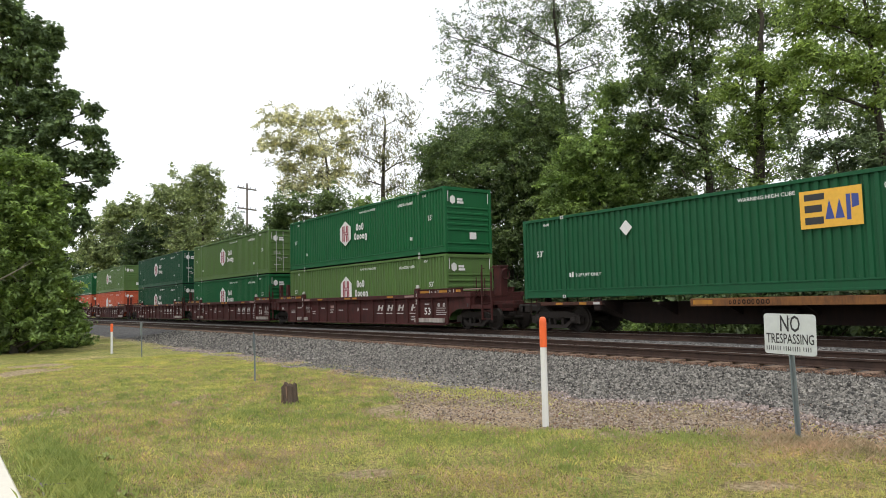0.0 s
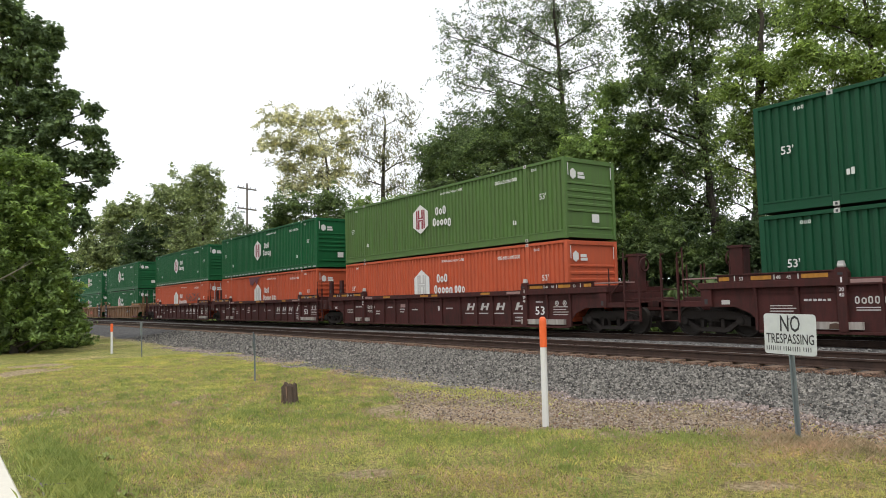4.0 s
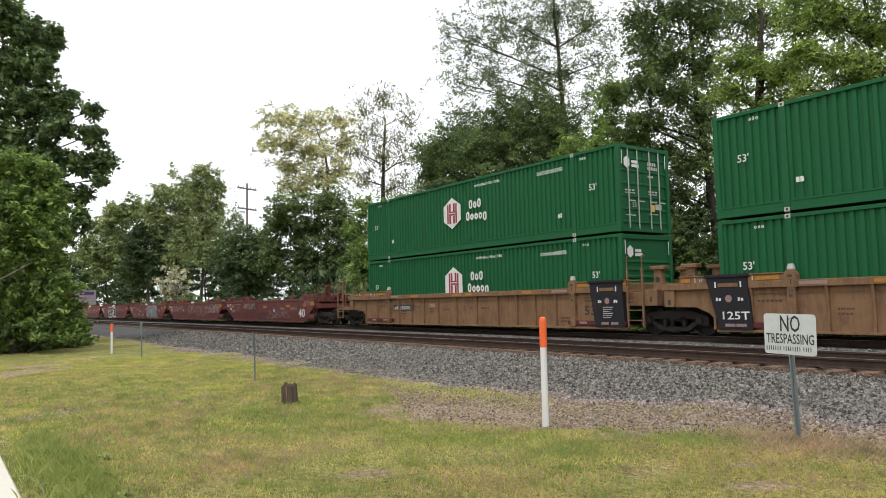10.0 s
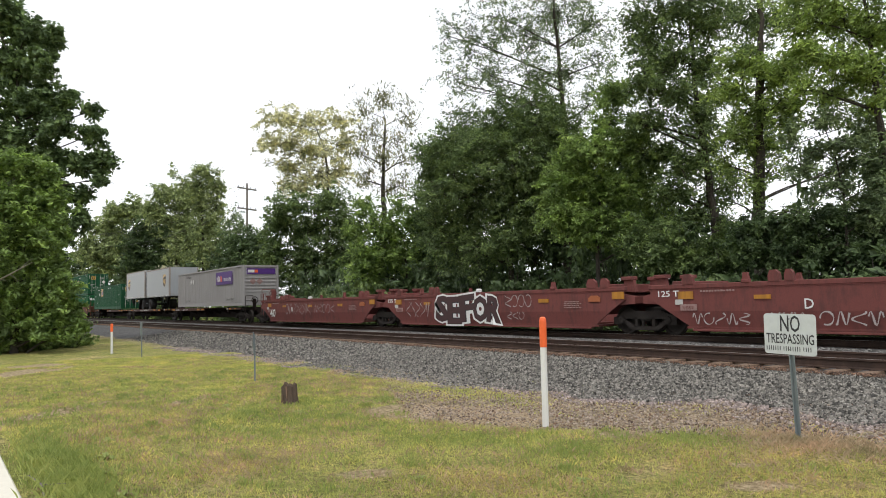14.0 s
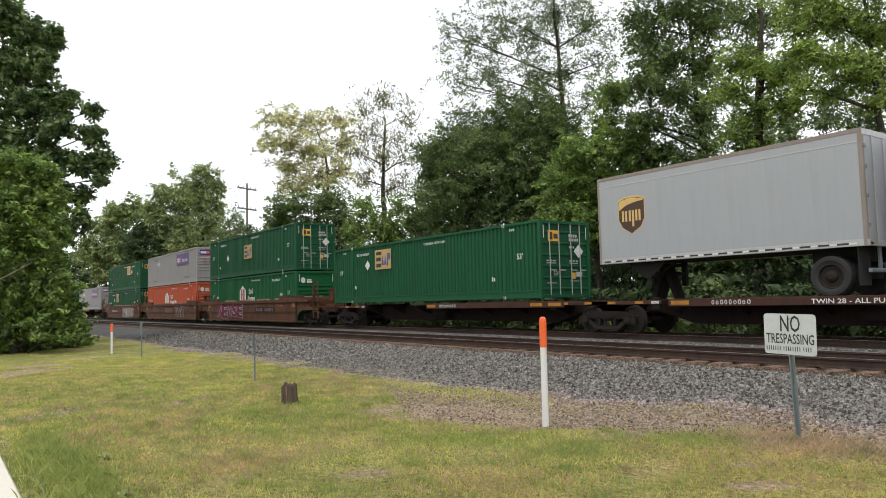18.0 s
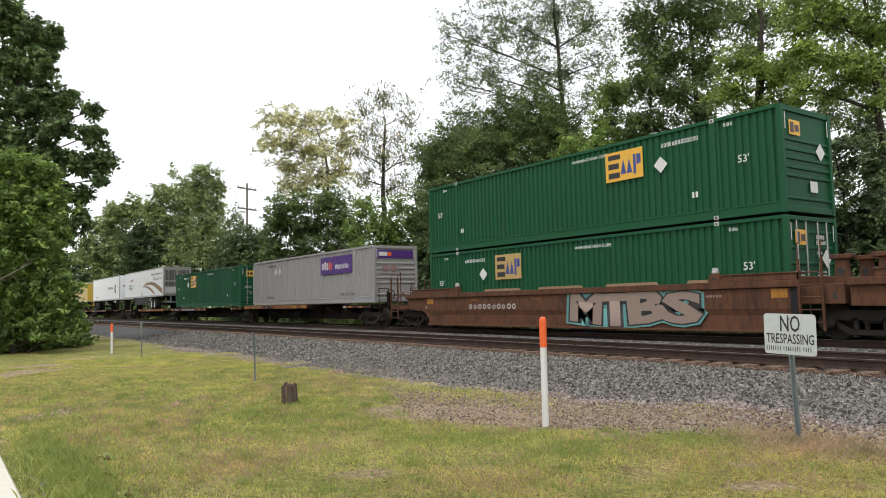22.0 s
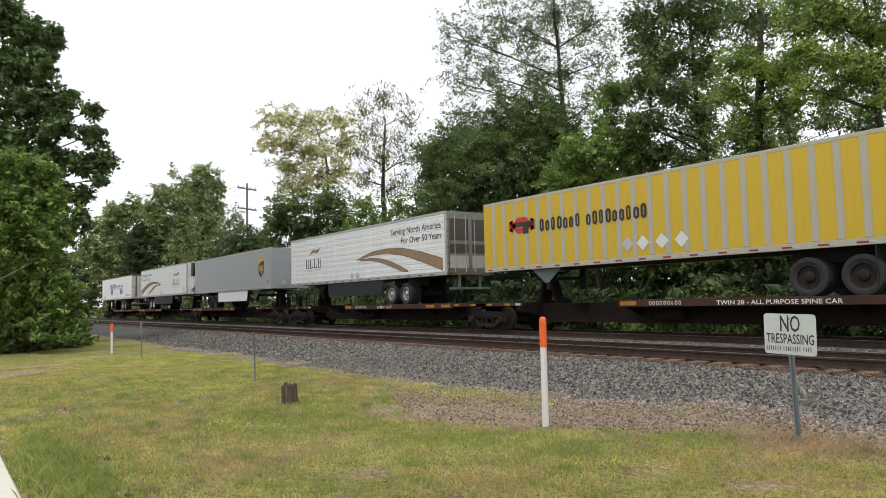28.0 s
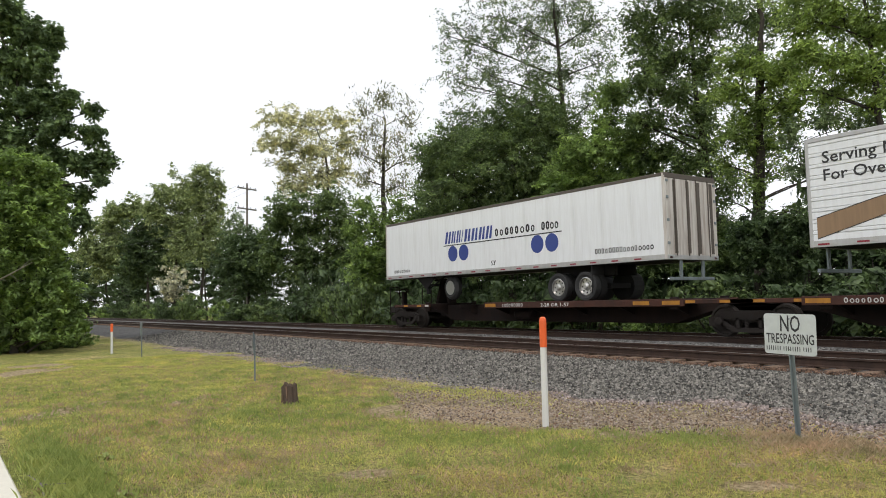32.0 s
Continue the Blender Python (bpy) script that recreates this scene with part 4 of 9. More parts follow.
def spray_cloud(name, twigs, size, leaf, seed, per, droop, slim):
    """Leaves set along outward twigs (foot, tip): flat sprays that catch the light from above."""
    rs = np.random.RandomState(seed)
    q = np.array(twigs, float)
    k = np.repeat(np.arange(len(q)), per)
    n = len(k)
    foot, tip = q[k, :3], q[k, 3:]
    t = rs.rand(n, 1) ** 0.8
    ln = np.linalg.norm(tip - foot, axis=1)[:, None]
    p = foot + (tip - foot) * t + rs.randn(n, 3) * ln * (0.10 + 0.13 * np.sin(t * 3.0)) * np.array([1, 1, 0.6])
    p[:, 2] -= (droop * ln * t * t * 0.35)[:, 0]
    axis = (tip - foot) / (ln + 1e-9)
    nrm = rs.randn(n, 3) * 0.42 + axis * 0.35 + np.array([0, 0, 0.75])
    nrm /= np.linalg.norm(nrm, axis=1)[:, None]
    u = np.cross(nrm, rs.randn(n, 3)) + axis * 0.5
    u /= np.linalg.norm(u, axis=1)[:, None] + 1e-9
    u[:, 2] -= droop * 0.4
    w = np.cross(nrm, u)
    s = size * (0.55 + 0.9 * rs.rand(n, 1))
    pts = np.stack([p - u * s, p + w * s * slim + nrm * s * 0.2, p + u * s - nrm * s * 0.15, p - w * s * slim + nrm * s * 0.2], 1).reshape(-1, 3)
    me = bpy.data.meshes.new(name)
    me.from_pydata(pts.tolist(), [], (np.arange(n)[:, None] * 4 + np.arange(4)[None]).tolist())
    me.materials.append(LEAF[leaf])
    return me


def lobed_tree(name, leaf, bark, label, seed, foot, trunk, r0, lobes, size=0.06, m=26, L=0.8, droop=0.2, slim=0.5):
    """A tree whose crown is made of lobes (x, y, z, half width, half height, twigs), each carried by its own limb."""
    rng = random.Random(seed)
    t = thing(name, label, "tree", "trees along the railway")
    t.location = foot
    g = Geo()
    path = [Vector((0, 0, -0.5))] + [Vector(p) for p in trunk]
    top = path[-1].z
    spine = []
    for a, b in zip(path, path[1:]):
        for i in range(5):
            spine.append(a.lerp(b, i / 5) + Vector((rng.uniform(-1, 1), rng.uniform(-1, 1), 0)) * r0 * 0.16)
    spine.append(path[-1])
    thick = [r0 * (1.0 - 0.86 * max(0.0, p.z) / (top + 0.1)) for p in spine]
    thick[0] *= 1.5
    for i in range(len(spine) - 1):
        g.tube(spine[i], spine[i + 1], thick[i], 8, thick[i + 1])
    twigs = []
    for x, y, z, rx, rz, n in lobes:
        c = Vector((x, y, z))
        low = [i for i, p in enumerate(spine) if p.z < z - 0.3 * math.hypot(p.x - x, p.y - y)] or [0]
        i = min(low, key=lambda j: (spine[j] - c).length)
        rb = min(thick[i] * 0.55, 0.05 + 0.02 * rx)
        limb = branch_geo(g, spine[i], c, rb, rb * 0.35, 0.12 * (c - spine[i]).length, rng, 6, 6)
        hubs = [limb[-1], limb[-2]]
        for k in range(max(4, n // 14)):
            d = Vector((rng.gauss(0, 1), rng.gauss(0, 1), rng.gauss(0.15, 1))).normalized()
            e = c + Vector((d.x * rx, d.y * rx, d.z * rz)) * rng.uniform(0.4, 0.8)
            hubs += branch_geo(g, rng.choice(limb[-3:]), e, rb * 0.35, 0.012, 0.15 * rx, rng, 3, 4)[1:]
        off = rng.uniform(0, 50)
        for k in range(n):
            d = Vector((rng.gauss(0, 1), rng.gauss(0, 1), rng.gauss(0, 1))).normalized()
            r = 1.45 * rng.random() ** 0.42 * (0.86 + 0.55 * noise.noise((d.x * 1.5 + off, d.y * 1.5, d.z * 1.5)))
            tip = c + Vector((d.x * rx, d.y * rx, d.z * rz)) * r
            way = (d + Vector((rng.gauss(0, 0.45), rng.gauss(0, 0.45), rng.gauss(0.05 - 0.2 * droop, 0.35)))).normalized()
            base = tip - way * L * rng.uniform(0.6, 1.2)
            twigs.append((*base, *tip))
            if k % 4 == 0:
                h = min(hubs, key=lambda p: (p - base).length)
                g.tube(h, base, 0.010 + 0.0004 * foot[1], 3, 0.007)
                g.tube(base, tip, 0.007 + 0.0002 * foot[1], 3, 0.003)
    part("trunk", g, bark, t, "rough bark")
    part("crown", spray_cloud("crown", twigs, size, leaf, seed + 1, m, droop, slim), None, t)
    return t


# the wood behind the line: tall open trees, dense ones under them, then bushes
lobed_tree("sparse_tree", "grey", "bark", "tall half-bare tree with thin grey-green leaves", 400, (-30.5, 31.0, -0.75), ((0.4, -0.2, 8.6), (0.7, -0.4, 13.4), (0.8, -0.9, 17.8), (0.9, -1.2, 21.8)), 0.30,
           ((0.2, -0.4, 19.2, 2.4, 2.0, 120), (-0.7, -2.1, 17.9, 1.9, 1.7, 61), (2.0, 0.6, 18.1, 1.7, 2.0, 71), (-0.9, -4.0, 18.7, 1.5, 1.9, 51), (-2.2, -5.0, 17.6, 1.6, 2.0, 55), (-2.7, -5.6, 14.9, 1.5, 1.9, 39), (-2.1, -3.7, 15.5, 1.7, 1.7, 63), (-0.0, -2.2, 15.1, 1.7, 1.5, 71), (0.9, -0.4, 15.4, 1.5, 1.5, 58), (2.1, 1.3, 16.0, 1.3, 1.5, 30), (1.3, 1.3, 13.7, 1.4, 1.4, 25), (-0.5, -3.0, 21.2, 3.0, 1.7, 100), (2.0, -0.6, 21.4, 2.7, 1.7, 89), (-3.2, -6.1, 17.9, 0.8, 1.7, 12)), size=0.093, m=26, L=0.95, droop=0.3, slim=0.38)
lobed_tree("leafy_tree", "mid", "bark", "dense leafy tree with dark green foliage down to the ground", 401, (-32.1, 28.0, -0.75), ((0.3, -0.1, 7.0), (0.8, 0.1, 11.0), (1.3, 0.4, 13.3)), 0.20,
           ((2.1, 0.2, 12.4, 2.3, 1.7, 377), (-1.5, -0.1, 12.0, 2.3, 1.7, 354), (-1.7, -2.5, 10.8, 2.0, 1.8, 333), (1.8, -1.3, 9.9, 2.8, 2.0, 515), (2.2, 2.0, 11.3, 1.8, 2.0, 333), (-0.9, -2.3, 8.2, 2.5, 2.0, 424), (1.3, 0.2, 7.2, 2.7, 2.0, 453), (-2.3, -2.6, 6.1, 2.0, 1.8, 289), (0.5, -1.3, 5.3, 2.3, 1.5, 233), (2.2, 2.6, 8.6, 1.7, 2.3, 306), (-2.4, -3.6, 9.8, 1.2, 1.5, 117)), size=0.093, m=30, L=0.85)
lobed_tree("fresh_tree", "lively", "bark", "slender leafy tree with fresh light green foliage", 402, (-23.6, 26.2, -0.75), ((0.1, -0.1, 4.6), (0.5, -0.0, 8.1), (1.1, 0.3, 11.1)), 0.13,
           ((0.9, 0.7, 11.8, 0.9, 0.8, 113), (0.5, 0.4, 10.4, 1.0, 0.7, 66), (0.8, -0.7, 8.9, 1.4, 0.9, 213), (1.7, 0.7, 9.0, 1.1, 0.9, 143), (-0.7, -1.0, 7.6, 1.2, 1.1, 221), (0.3, 0.4, 7.2, 1.6, 1.0, 267), (1.3, 1.5, 7.3, 1.1, 1.2, 151), (-0.7, -1.9, 6.1, 1.1, 1.1, 174), (-0.0, -0.2, 5.4, 1.5, 1.1, 271), (0.9, 1.1, 5.1, 1.4, 1.1, 211), (1.8, 2.3, 5.3, 1.0, 1.4, 151)), size=0.087, m=30, L=0.62)
lobed_tree("tall_tree", "mid", "bark", "tall slender tree with open grey-green foliage and a dark trunk", 403, (-19.3, 29.5, -0.75), ((0.1, -0.1, 4.1), (0.1, -0.5, 7.2), (0.0, -1.0, 10.3), (0.1, -1.3, 13.9), (0.2, -1.6, 17.3)), 0.26,
           ((-0.0, -2.3, 15.0, 1.6, 1.4, 147), (0.6, -0.7, 14.4, 1.2, 1.4, 110), (-1.1, -3.2, 13.7, 1.1, 1.2, 69), (-0.6, -2.0, 12.9, 1.6, 1.2, 131), (0.3, -0.7, 12.4, 1.0, 1.2, 69), (-0.9, -3.4, 11.6, 1.2, 1.0, 81), (-0.1, -2.2, 11.1, 1.2, 1.0, 80), (-1.6, -2.3, 10.0, 1.4, 0.9, 74), (0.2, -1.0, 10.0, 0.8, 1.0, 39), (-1.6, -3.6, 10.0, 0.8, 0.8, 27), (-1.5, -1.8, 8.6, 1.3, 1.0, 89), (-0.2, -1.1, 8.0, 0.9, 1.0, 50), (0.1, -0.2, 8.7, 0.8, 0.9, 35), (-0.9, -1.9, 6.7, 1.0, 1.2, 58), (-1.4, -3.3, 14.8, 0.9, 1.0, 37), (0.5, -2.4, 16.7, 2.1, 1.3, 162), (0.5, 0.3, 6.9, 0.7, 1.0, 29), (-0.4, -0.4, 5.9, 0.9, 1.0, 39), (-0.6, -1.5, 7.7, 0.9, 1.0, 41)), size=0.087, m=26, L=0.85)
lobed_tree("broad_tree", "bright", "bark", "broad tree with bright yellow-green leaves and a thick trunk", 404, (-16.0, 27.3, -0.75), ((0.2, -0.1, 4.9), (0.4, -0.1, 7.0), (0.5, -0.2, 9.3), (0.8, -0.2, 12.4), (1.0, -0.3, 15.2)), 0.30,
           ((0.4, -1.0, 11.2, 1.1, 0.7, 93), (1.3, -0.1, 10.6, 1.1, 0.8, 108), (-0.1, -1.3, 10.1, 1.0, 0.8, 73), (0.8, -0.5, 9.2, 1.1, 0.8, 100), (1.4, 0.4, 9.4, 0.8, 0.8, 57), (-0.1, -1.0, 8.4, 0.9, 0.8, 67), (0.2, 0.3, 7.9, 1.0, 0.7, 56), (-0.6, -1.1, 7.2, 0.6, 0.6, 17), (1.2, 0.8, 11.1, 0.8, 0.7, 50), (0.3, -0.5, 6.3, 0.6, 0.9, 29), (0.6, 0.3, 7.0, 0.5, 0.6, 11)), size=0.078, m=26, L=0.7)
lobed_tree("high_tree", "mid", "bark", "tall dark tree rising behind the broad one", 405, (-19.6, 33.0, -0.75), ((0.4, -0.1, 6.4), (0.7, -0.2, 10.8), (1.0, -0.1, 14.7), (1.3, -0.4, 18.6)), 0.24,
           ((0.7, -0.5, 15.3, 1.1, 1.1, 53), (1.4, 0.7, 15.5, 1.0, 1.1, 43), (0.8, 0.1, 17.2, 1.9, 1.1, 104), (0.1, -1.0, 16.1, 0.8, 1.1, 39), (0.5, -0.3, 14.0, 1.1, 0.8, 42)), size=0.087, m=26, L=0.85)
lobed_tree("lime_tree", "bright", "bark", "tall spreading tree with lime green foliage", 406, (-11.4, 28.0, -0.75), ((0.1, -0.2, 4.3), (0.2, -0.5, 7.3), (0.2, -0.8, 9.9), (0.2, -1.1, 12.3), (0.2, -1.3, 13.8)), 0.24,
           ((-1.3, -2.5, 11.8, 0.9, 0.8, 68), (-0.6, -1.5, 11.8, 1.0, 0.9, 92), (0.3, -0.8, 11.3, 0.9, 1.0, 92), (-1.1, -2.9, 10.5, 0.8, 0.7, 55), (-0.3, -2.3, 10.1, 1.0, 0.7, 71), (-0.1, -0.9, 9.7, 1.0, 0.8, 82), (-1.3, -2.8, 9.3, 0.6, 0.5, 21), (-0.8, -1.7, 9.1, 0.8, 0.5, 27), (0.3, -0.6, 8.7, 0.8, 0.6, 42), (-0.9, -1.8, 13.2, 1.8, 0.8, 125), (0.8, -0.8, 13.1, 1.2, 1.0, 104), (0.7, 0.5, 10.3, 1.0, 1.8, 170)), size=0.078, m=28, L=0.75)
lobed_tree("thin_tree", "grey", "bark", "thin young tree with scattered leaves against the sky", 407, (-12.5, 27.0, -0.75), ((0.1, -0.0, 3.7), (0.2, -0.2, 5.6), (0.1, -0.5, 7.0), (-0.1, -0.9, 8.2)), 0.09,
           ((-0.0, -1.1, 8.1, 0.7, 0.5, 22), (0.4, -0.6, 7.2, 0.8, 0.5, 37), (-0.4, -1.1, 7.0, 0.7, 0.5, 29), (-0.4, -1.6, 6.4, 0.6, 0.4, 18), (0.4, 0.1, 6.6, 0.7, 0.5, 28), (0.2, -0.3, 5.7, 0.7, 0.5, 26), (-0.1, -1.1, 5.6, 0.6, 0.4, 12), (0.9, 0.5, 7.6, 0.7, 0.7, 60), (1.2, 0.5, 5.9, 0.7, 1.0, 139), (-0.8, -1.8, 7.4, 0.5, 0.8, 21), (1.0, 0.5, 4.7, 0.8, 0.8, 151)), size=0.083, m=24, L=0.6)
lobed_tree("background_tree", "mid", "bark", "leafy tree standing further back in the wood", 408, (-21.0, 35.0, -0.75), ((0.3, -0.1, 5.5), (0.7, 0.2, 8.5), (1.0, 0.3, 10.8)), 0.20,
           ((-0.8, -2.8, 10.3, 1.3, 1.2, 34), (-0.7, -0.8, 8.5, 1.2, 1.2, 30), (1.0, -0.5, 10.2, 1.2, 1.2, 34), (1.6, 1.6, 10.5, 1.2, 1.2, 24), (3.4, 2.6, 11.6, 1.3, 1.1, 31), (4.2, 4.2, 10.7, 1.3, 1.2, 30), (4.0, 5.7, 8.9, 1.2, 1.5, 51), (1.8, 1.1, 8.4, 1.1, 0.9, 11), (2.7, 3.3, 8.1, 1.3, 1.1, 21), (-0.6, -2.2, 12.1, 1.5, 1.2, 38), (3.9, 4.7, 6.5, 1.5, 0.9, 32), (1.7, 1.8, 6.3, 1.5, 0.7, 21), (-0.8, -2.2, 7.0, 0.9, 1.2, 18)), size=0.112, m=24, L=0.95)
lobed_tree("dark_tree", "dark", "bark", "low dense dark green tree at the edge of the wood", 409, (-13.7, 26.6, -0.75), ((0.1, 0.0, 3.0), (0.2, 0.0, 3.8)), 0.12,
           ((-0.9, -1.6, 4.5, 0.8, 0.6, 65), (-0.2, -0.7, 4.5, 0.8, 0.5, 67), (0.7, 0.1, 4.6, 0.8, 0.5, 62), (0.9, 1.5, 4.6, 0.8, 0.5, 67), (2.1, 1.9, 4.7, 0.8, 0.6, 69), (-0.6, -1.1, 3.6, 1.1, 0.8, 125), (-0.1, 0.4, 3.6, 1.1, 0.8, 139), (1.6, 1.2, 3.5, 1.2, 0.8, 153), (-1.4, -2.1, 3.9, 0.6, 0.7, 51), (2.0, 2.8, 3.7, 0.8, 1.1, 128)), size=0.09, m=28, L=0.6)
lobed_tree("understorey_tree", "mid", "bark", "small leafy tree under the taller ones", 410, (-19.4, 27.2, -0.75), ((0.0, -0.1, 3.3), (0.1, -0.2, 4.5)), 0.10,
           ((-0.3, -0.6, 4.7, 0.9, 0.9, 132), (-0.5, -1.0, 3.7, 1.1, 0.8, 164), (0.1, 0.0, 3.5, 0.9, 0.7, 94), (1.1, 0.8, 3.6, 1.0, 0.8, 129), (0.3, 0.5, 4.0, 0.6, 0.5, 23), (1.1, 1.6, 4.4, 0.7, 0.9, 71), (-1.1, -1.5, 4.1, 0.9, 1.0, 155)), size=0.084, m=28, L=0.55)
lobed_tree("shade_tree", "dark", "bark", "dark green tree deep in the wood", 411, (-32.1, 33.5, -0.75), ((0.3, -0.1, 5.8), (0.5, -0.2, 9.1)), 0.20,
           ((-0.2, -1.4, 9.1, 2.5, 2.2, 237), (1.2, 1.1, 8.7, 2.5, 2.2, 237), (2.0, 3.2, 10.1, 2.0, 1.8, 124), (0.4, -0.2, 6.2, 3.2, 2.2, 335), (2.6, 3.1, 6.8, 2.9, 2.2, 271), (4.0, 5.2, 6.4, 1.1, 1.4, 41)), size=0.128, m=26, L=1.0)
lobed_tree("pale_tree", "pale", "bark", "tall tree with a pale yellow-green flowering crown", 412, (-66.8, 33.1, -0.75), ((0.6, -0.0, 10.0), (1.0, -0.0, 14.6), (1.1, -0.3, 17.5), (0.7, -1.1, 19.8)), 0.34,
           ((-1.2, -4.0, 21.1, 2.3, 1.4, 65), (0.2, -1.4, 20.7, 2.1, 1.4, 56), (-2.5, -4.9, 18.8, 1.7, 1.2, 30), (-0.2, -3.7, 18.4, 2.4, 1.5, 68), (2.8, 0.3, 20.6, 1.8, 1.5, 38), (0.8, -1.2, 17.8, 2.4, 1.5, 68), (2.6, 1.1, 18.3, 1.5, 1.7, 36), (-1.7, -3.0, 16.2, 1.9, 1.4, 59), (-0.0, -0.7, 15.2, 2.6, 1.4, 81), (1.8, 1.2, 15.7, 1.7, 1.7, 43), (-1.0, -2.6, 14.1, 2.1, 1.3, 60)), size=0.15, m=28, L=1.1, slim=0.5)
lobed_tree("feathery_tree", "khaki", "bark", "half-bare tree with upright feathery grey-green twigs", 413, (-51.5, 31.0, -0.75), ((0.4, -0.2, 8.4), (0.6, -0.3, 11.7), (0.8, -0.4, 14.5), (1.1, -0.3, 17.3)), 0.40,
           ((1.5, -0.7, 19.0, 1.5, 1.5, 23), (-0.2, -1.8, 18.1, 1.3, 1.5, 14), (2.0, 1.2, 17.5, 1.2, 1.6, 14), (-0.3, -1.0, 16.2, 1.8, 1.3, 24), (2.0, 0.3, 15.6, 1.6, 1.3, 21), (-0.0, -2.1, 14.3, 1.3, 1.3, 15), (2.2, 0.9, 13.7, 1.2, 1.3, 12), (1.1, -0.6, 14.0, 1.5, 1.3, 23), (-0.6, -1.5, 12.2, 1.3, 1.3, 21), (2.0, 0.7, 11.6, 1.3, 1.3, 16), (0.8, 0.1, 11.2, 1.2, 1.2, 10)), size=0.173, m=22, L=1.6, droop=-0.9, slim=0.24)
lobed_tree("leafy_tree", "mid", "bark", "dense leafy tree standing under the pale crown", 414, (-62.9, 29.1, -0.75), ((0.2, -0.1, 6.2), (0.6, 0.1, 9.4)), 0.26,
           ((0.7, -1.6, 11.2, 2.1, 1.6, 100), (1.4, 1.6, 11.8, 1.9, 1.7, 96), (-1.3, -2.2, 9.5, 1.7, 1.7, 87), (-0.4, 0.8, 9.0, 2.5, 1.9, 152), (2.9, 2.4, 9.8, 1.7, 2.1, 106), (-1.2, -3.0, 6.8, 1.7, 1.9, 96), (-0.4, 0.1, 6.0, 2.4, 1.9, 146), (1.9, 2.7, 6.7, 1.9, 1.9, 117), (3.4, 3.7, 8.2, 1.2, 1.9, 41)), size=0.158, m=28, L=1.2)
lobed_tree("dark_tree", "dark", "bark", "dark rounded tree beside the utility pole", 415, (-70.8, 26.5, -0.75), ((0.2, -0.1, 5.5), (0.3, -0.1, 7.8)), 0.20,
           ((-0.4, 0.4, 8.4, 2.0, 1.4, 107), (0.1, -1.8, 6.9, 1.7, 2.0, 133), (0.8, 1.3, 6.9, 1.8, 1.8, 134), (0.9, -0.6, 5.4, 2.6, 1.8, 206)), size=0.18, m=26, L=1.1)
lobed_tree("leafy_tree", "lively", "bark", "light green tree under the feathery one", 416, (-44.7, 28.8, -0.75), ((0.1, -0.0, 4.2), (0.2, -0.3, 6.8)), 0.18,
           ((-0.5, -1.6, 7.2, 1.5, 1.3, 58), (-1.3, -2.7, 9.1, 1.1, 1.1, 23), (-1.0, -2.2, 7.9, 1.2, 1.2, 30), (0.2, -0.7, 9.1, 1.1, 1.1, 21), (-1.9, -3.4, 7.5, 1.0, 1.3, 25), (0.3, 0.2, 7.6, 1.4, 1.4, 53), (-0.8, -2.2, 5.5, 1.5, 1.5, 99), (-0.1, -0.1, 5.5, 1.8, 1.6, 110), (1.6, 0.8, 5.8, 1.3, 1.7, 73), (1.2, 0.6, 8.4, 1.1, 1.3, 27), (-1.4, -2.6, 4.3, 1.7, 1.3, 92)), size=0.143, m=26, L=1.0)
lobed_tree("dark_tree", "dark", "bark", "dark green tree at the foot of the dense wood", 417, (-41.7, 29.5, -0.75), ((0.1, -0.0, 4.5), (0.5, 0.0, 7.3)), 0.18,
           ((0.5, -0.6, 12.6, 1.0, 1.1, 49), (0.1, -0.1, 9.8, 1.4, 1.6, 119), (-0.5, -0.3, 7.4, 1.2, 1.6, 105), (0.7, 0.0, 4.9, 1.8, 1.6, 173)), size=0.128, m=26, L=0.9)
lobed_tree("distant_tree", "far", "bark", "light green tree far down the line, haze in its colour", 418, (-145.5, 31.1, -0.75), ((0.6, 0.3, 9.1), (1.1, 0.2, 15.5)), 0.40,
           ((1.0, -2.3, 19.8, 3.1, 2.5, 61), (-2.3, -3.9, 17.3, 2.9, 2.7, 61), (2.5, 0.6, 20.6, 2.9, 2.5, 57), (-2.7, -6.5, 13.5, 2.9, 3.3, 74), (-0.2, -1.6, 14.5, 3.5, 3.5, 94), (-2.1, -3.6, 10.3, 3.9, 2.9, 87)), size=0.39, m=24, L=2.2)
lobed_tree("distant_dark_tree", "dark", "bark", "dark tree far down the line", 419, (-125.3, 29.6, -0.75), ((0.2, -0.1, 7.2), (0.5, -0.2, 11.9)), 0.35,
           ((0.0, -0.5, 15.2, 2.5, 2.2, 78), (1.7, 2.3, 14.2, 2.4, 2.4, 71), (-0.7, -1.8, 11.9, 2.5, 2.9, 101), (1.4, 1.3, 10.4, 3.4, 3.4, 159), (3.2, 3.3, 8.0, 3.4, 2.5, 109), (-2.5, -1.2, 8.3, 2.9, 2.4, 95)), size=0.3, m=26, L=1.8)
lobed_tree("distant_tree", "far", "bark", "pale green tree far down the line, haze in its colour", 420, (-116.5, 31.6, -0.75), ((0.4, 0.1, 7.7), (0.9, -0.1, 14.8)), 0.40,
           ((-1.0, -1.1, 19.9, 2.9, 2.1, 70), (1.9, 1.8, 18.8, 2.9, 2.4, 81), (-1.7, -2.8, 17.2, 2.3, 2.1, 49), (-0.1, 0.9, 15.8, 3.2, 2.6, 96), (3.4, 2.2, 13.8, 2.7, 2.9, 91), (1.1, 1.6, 11.3, 3.6, 3.2, 148)), size=0.3, m=26, L=1.8)
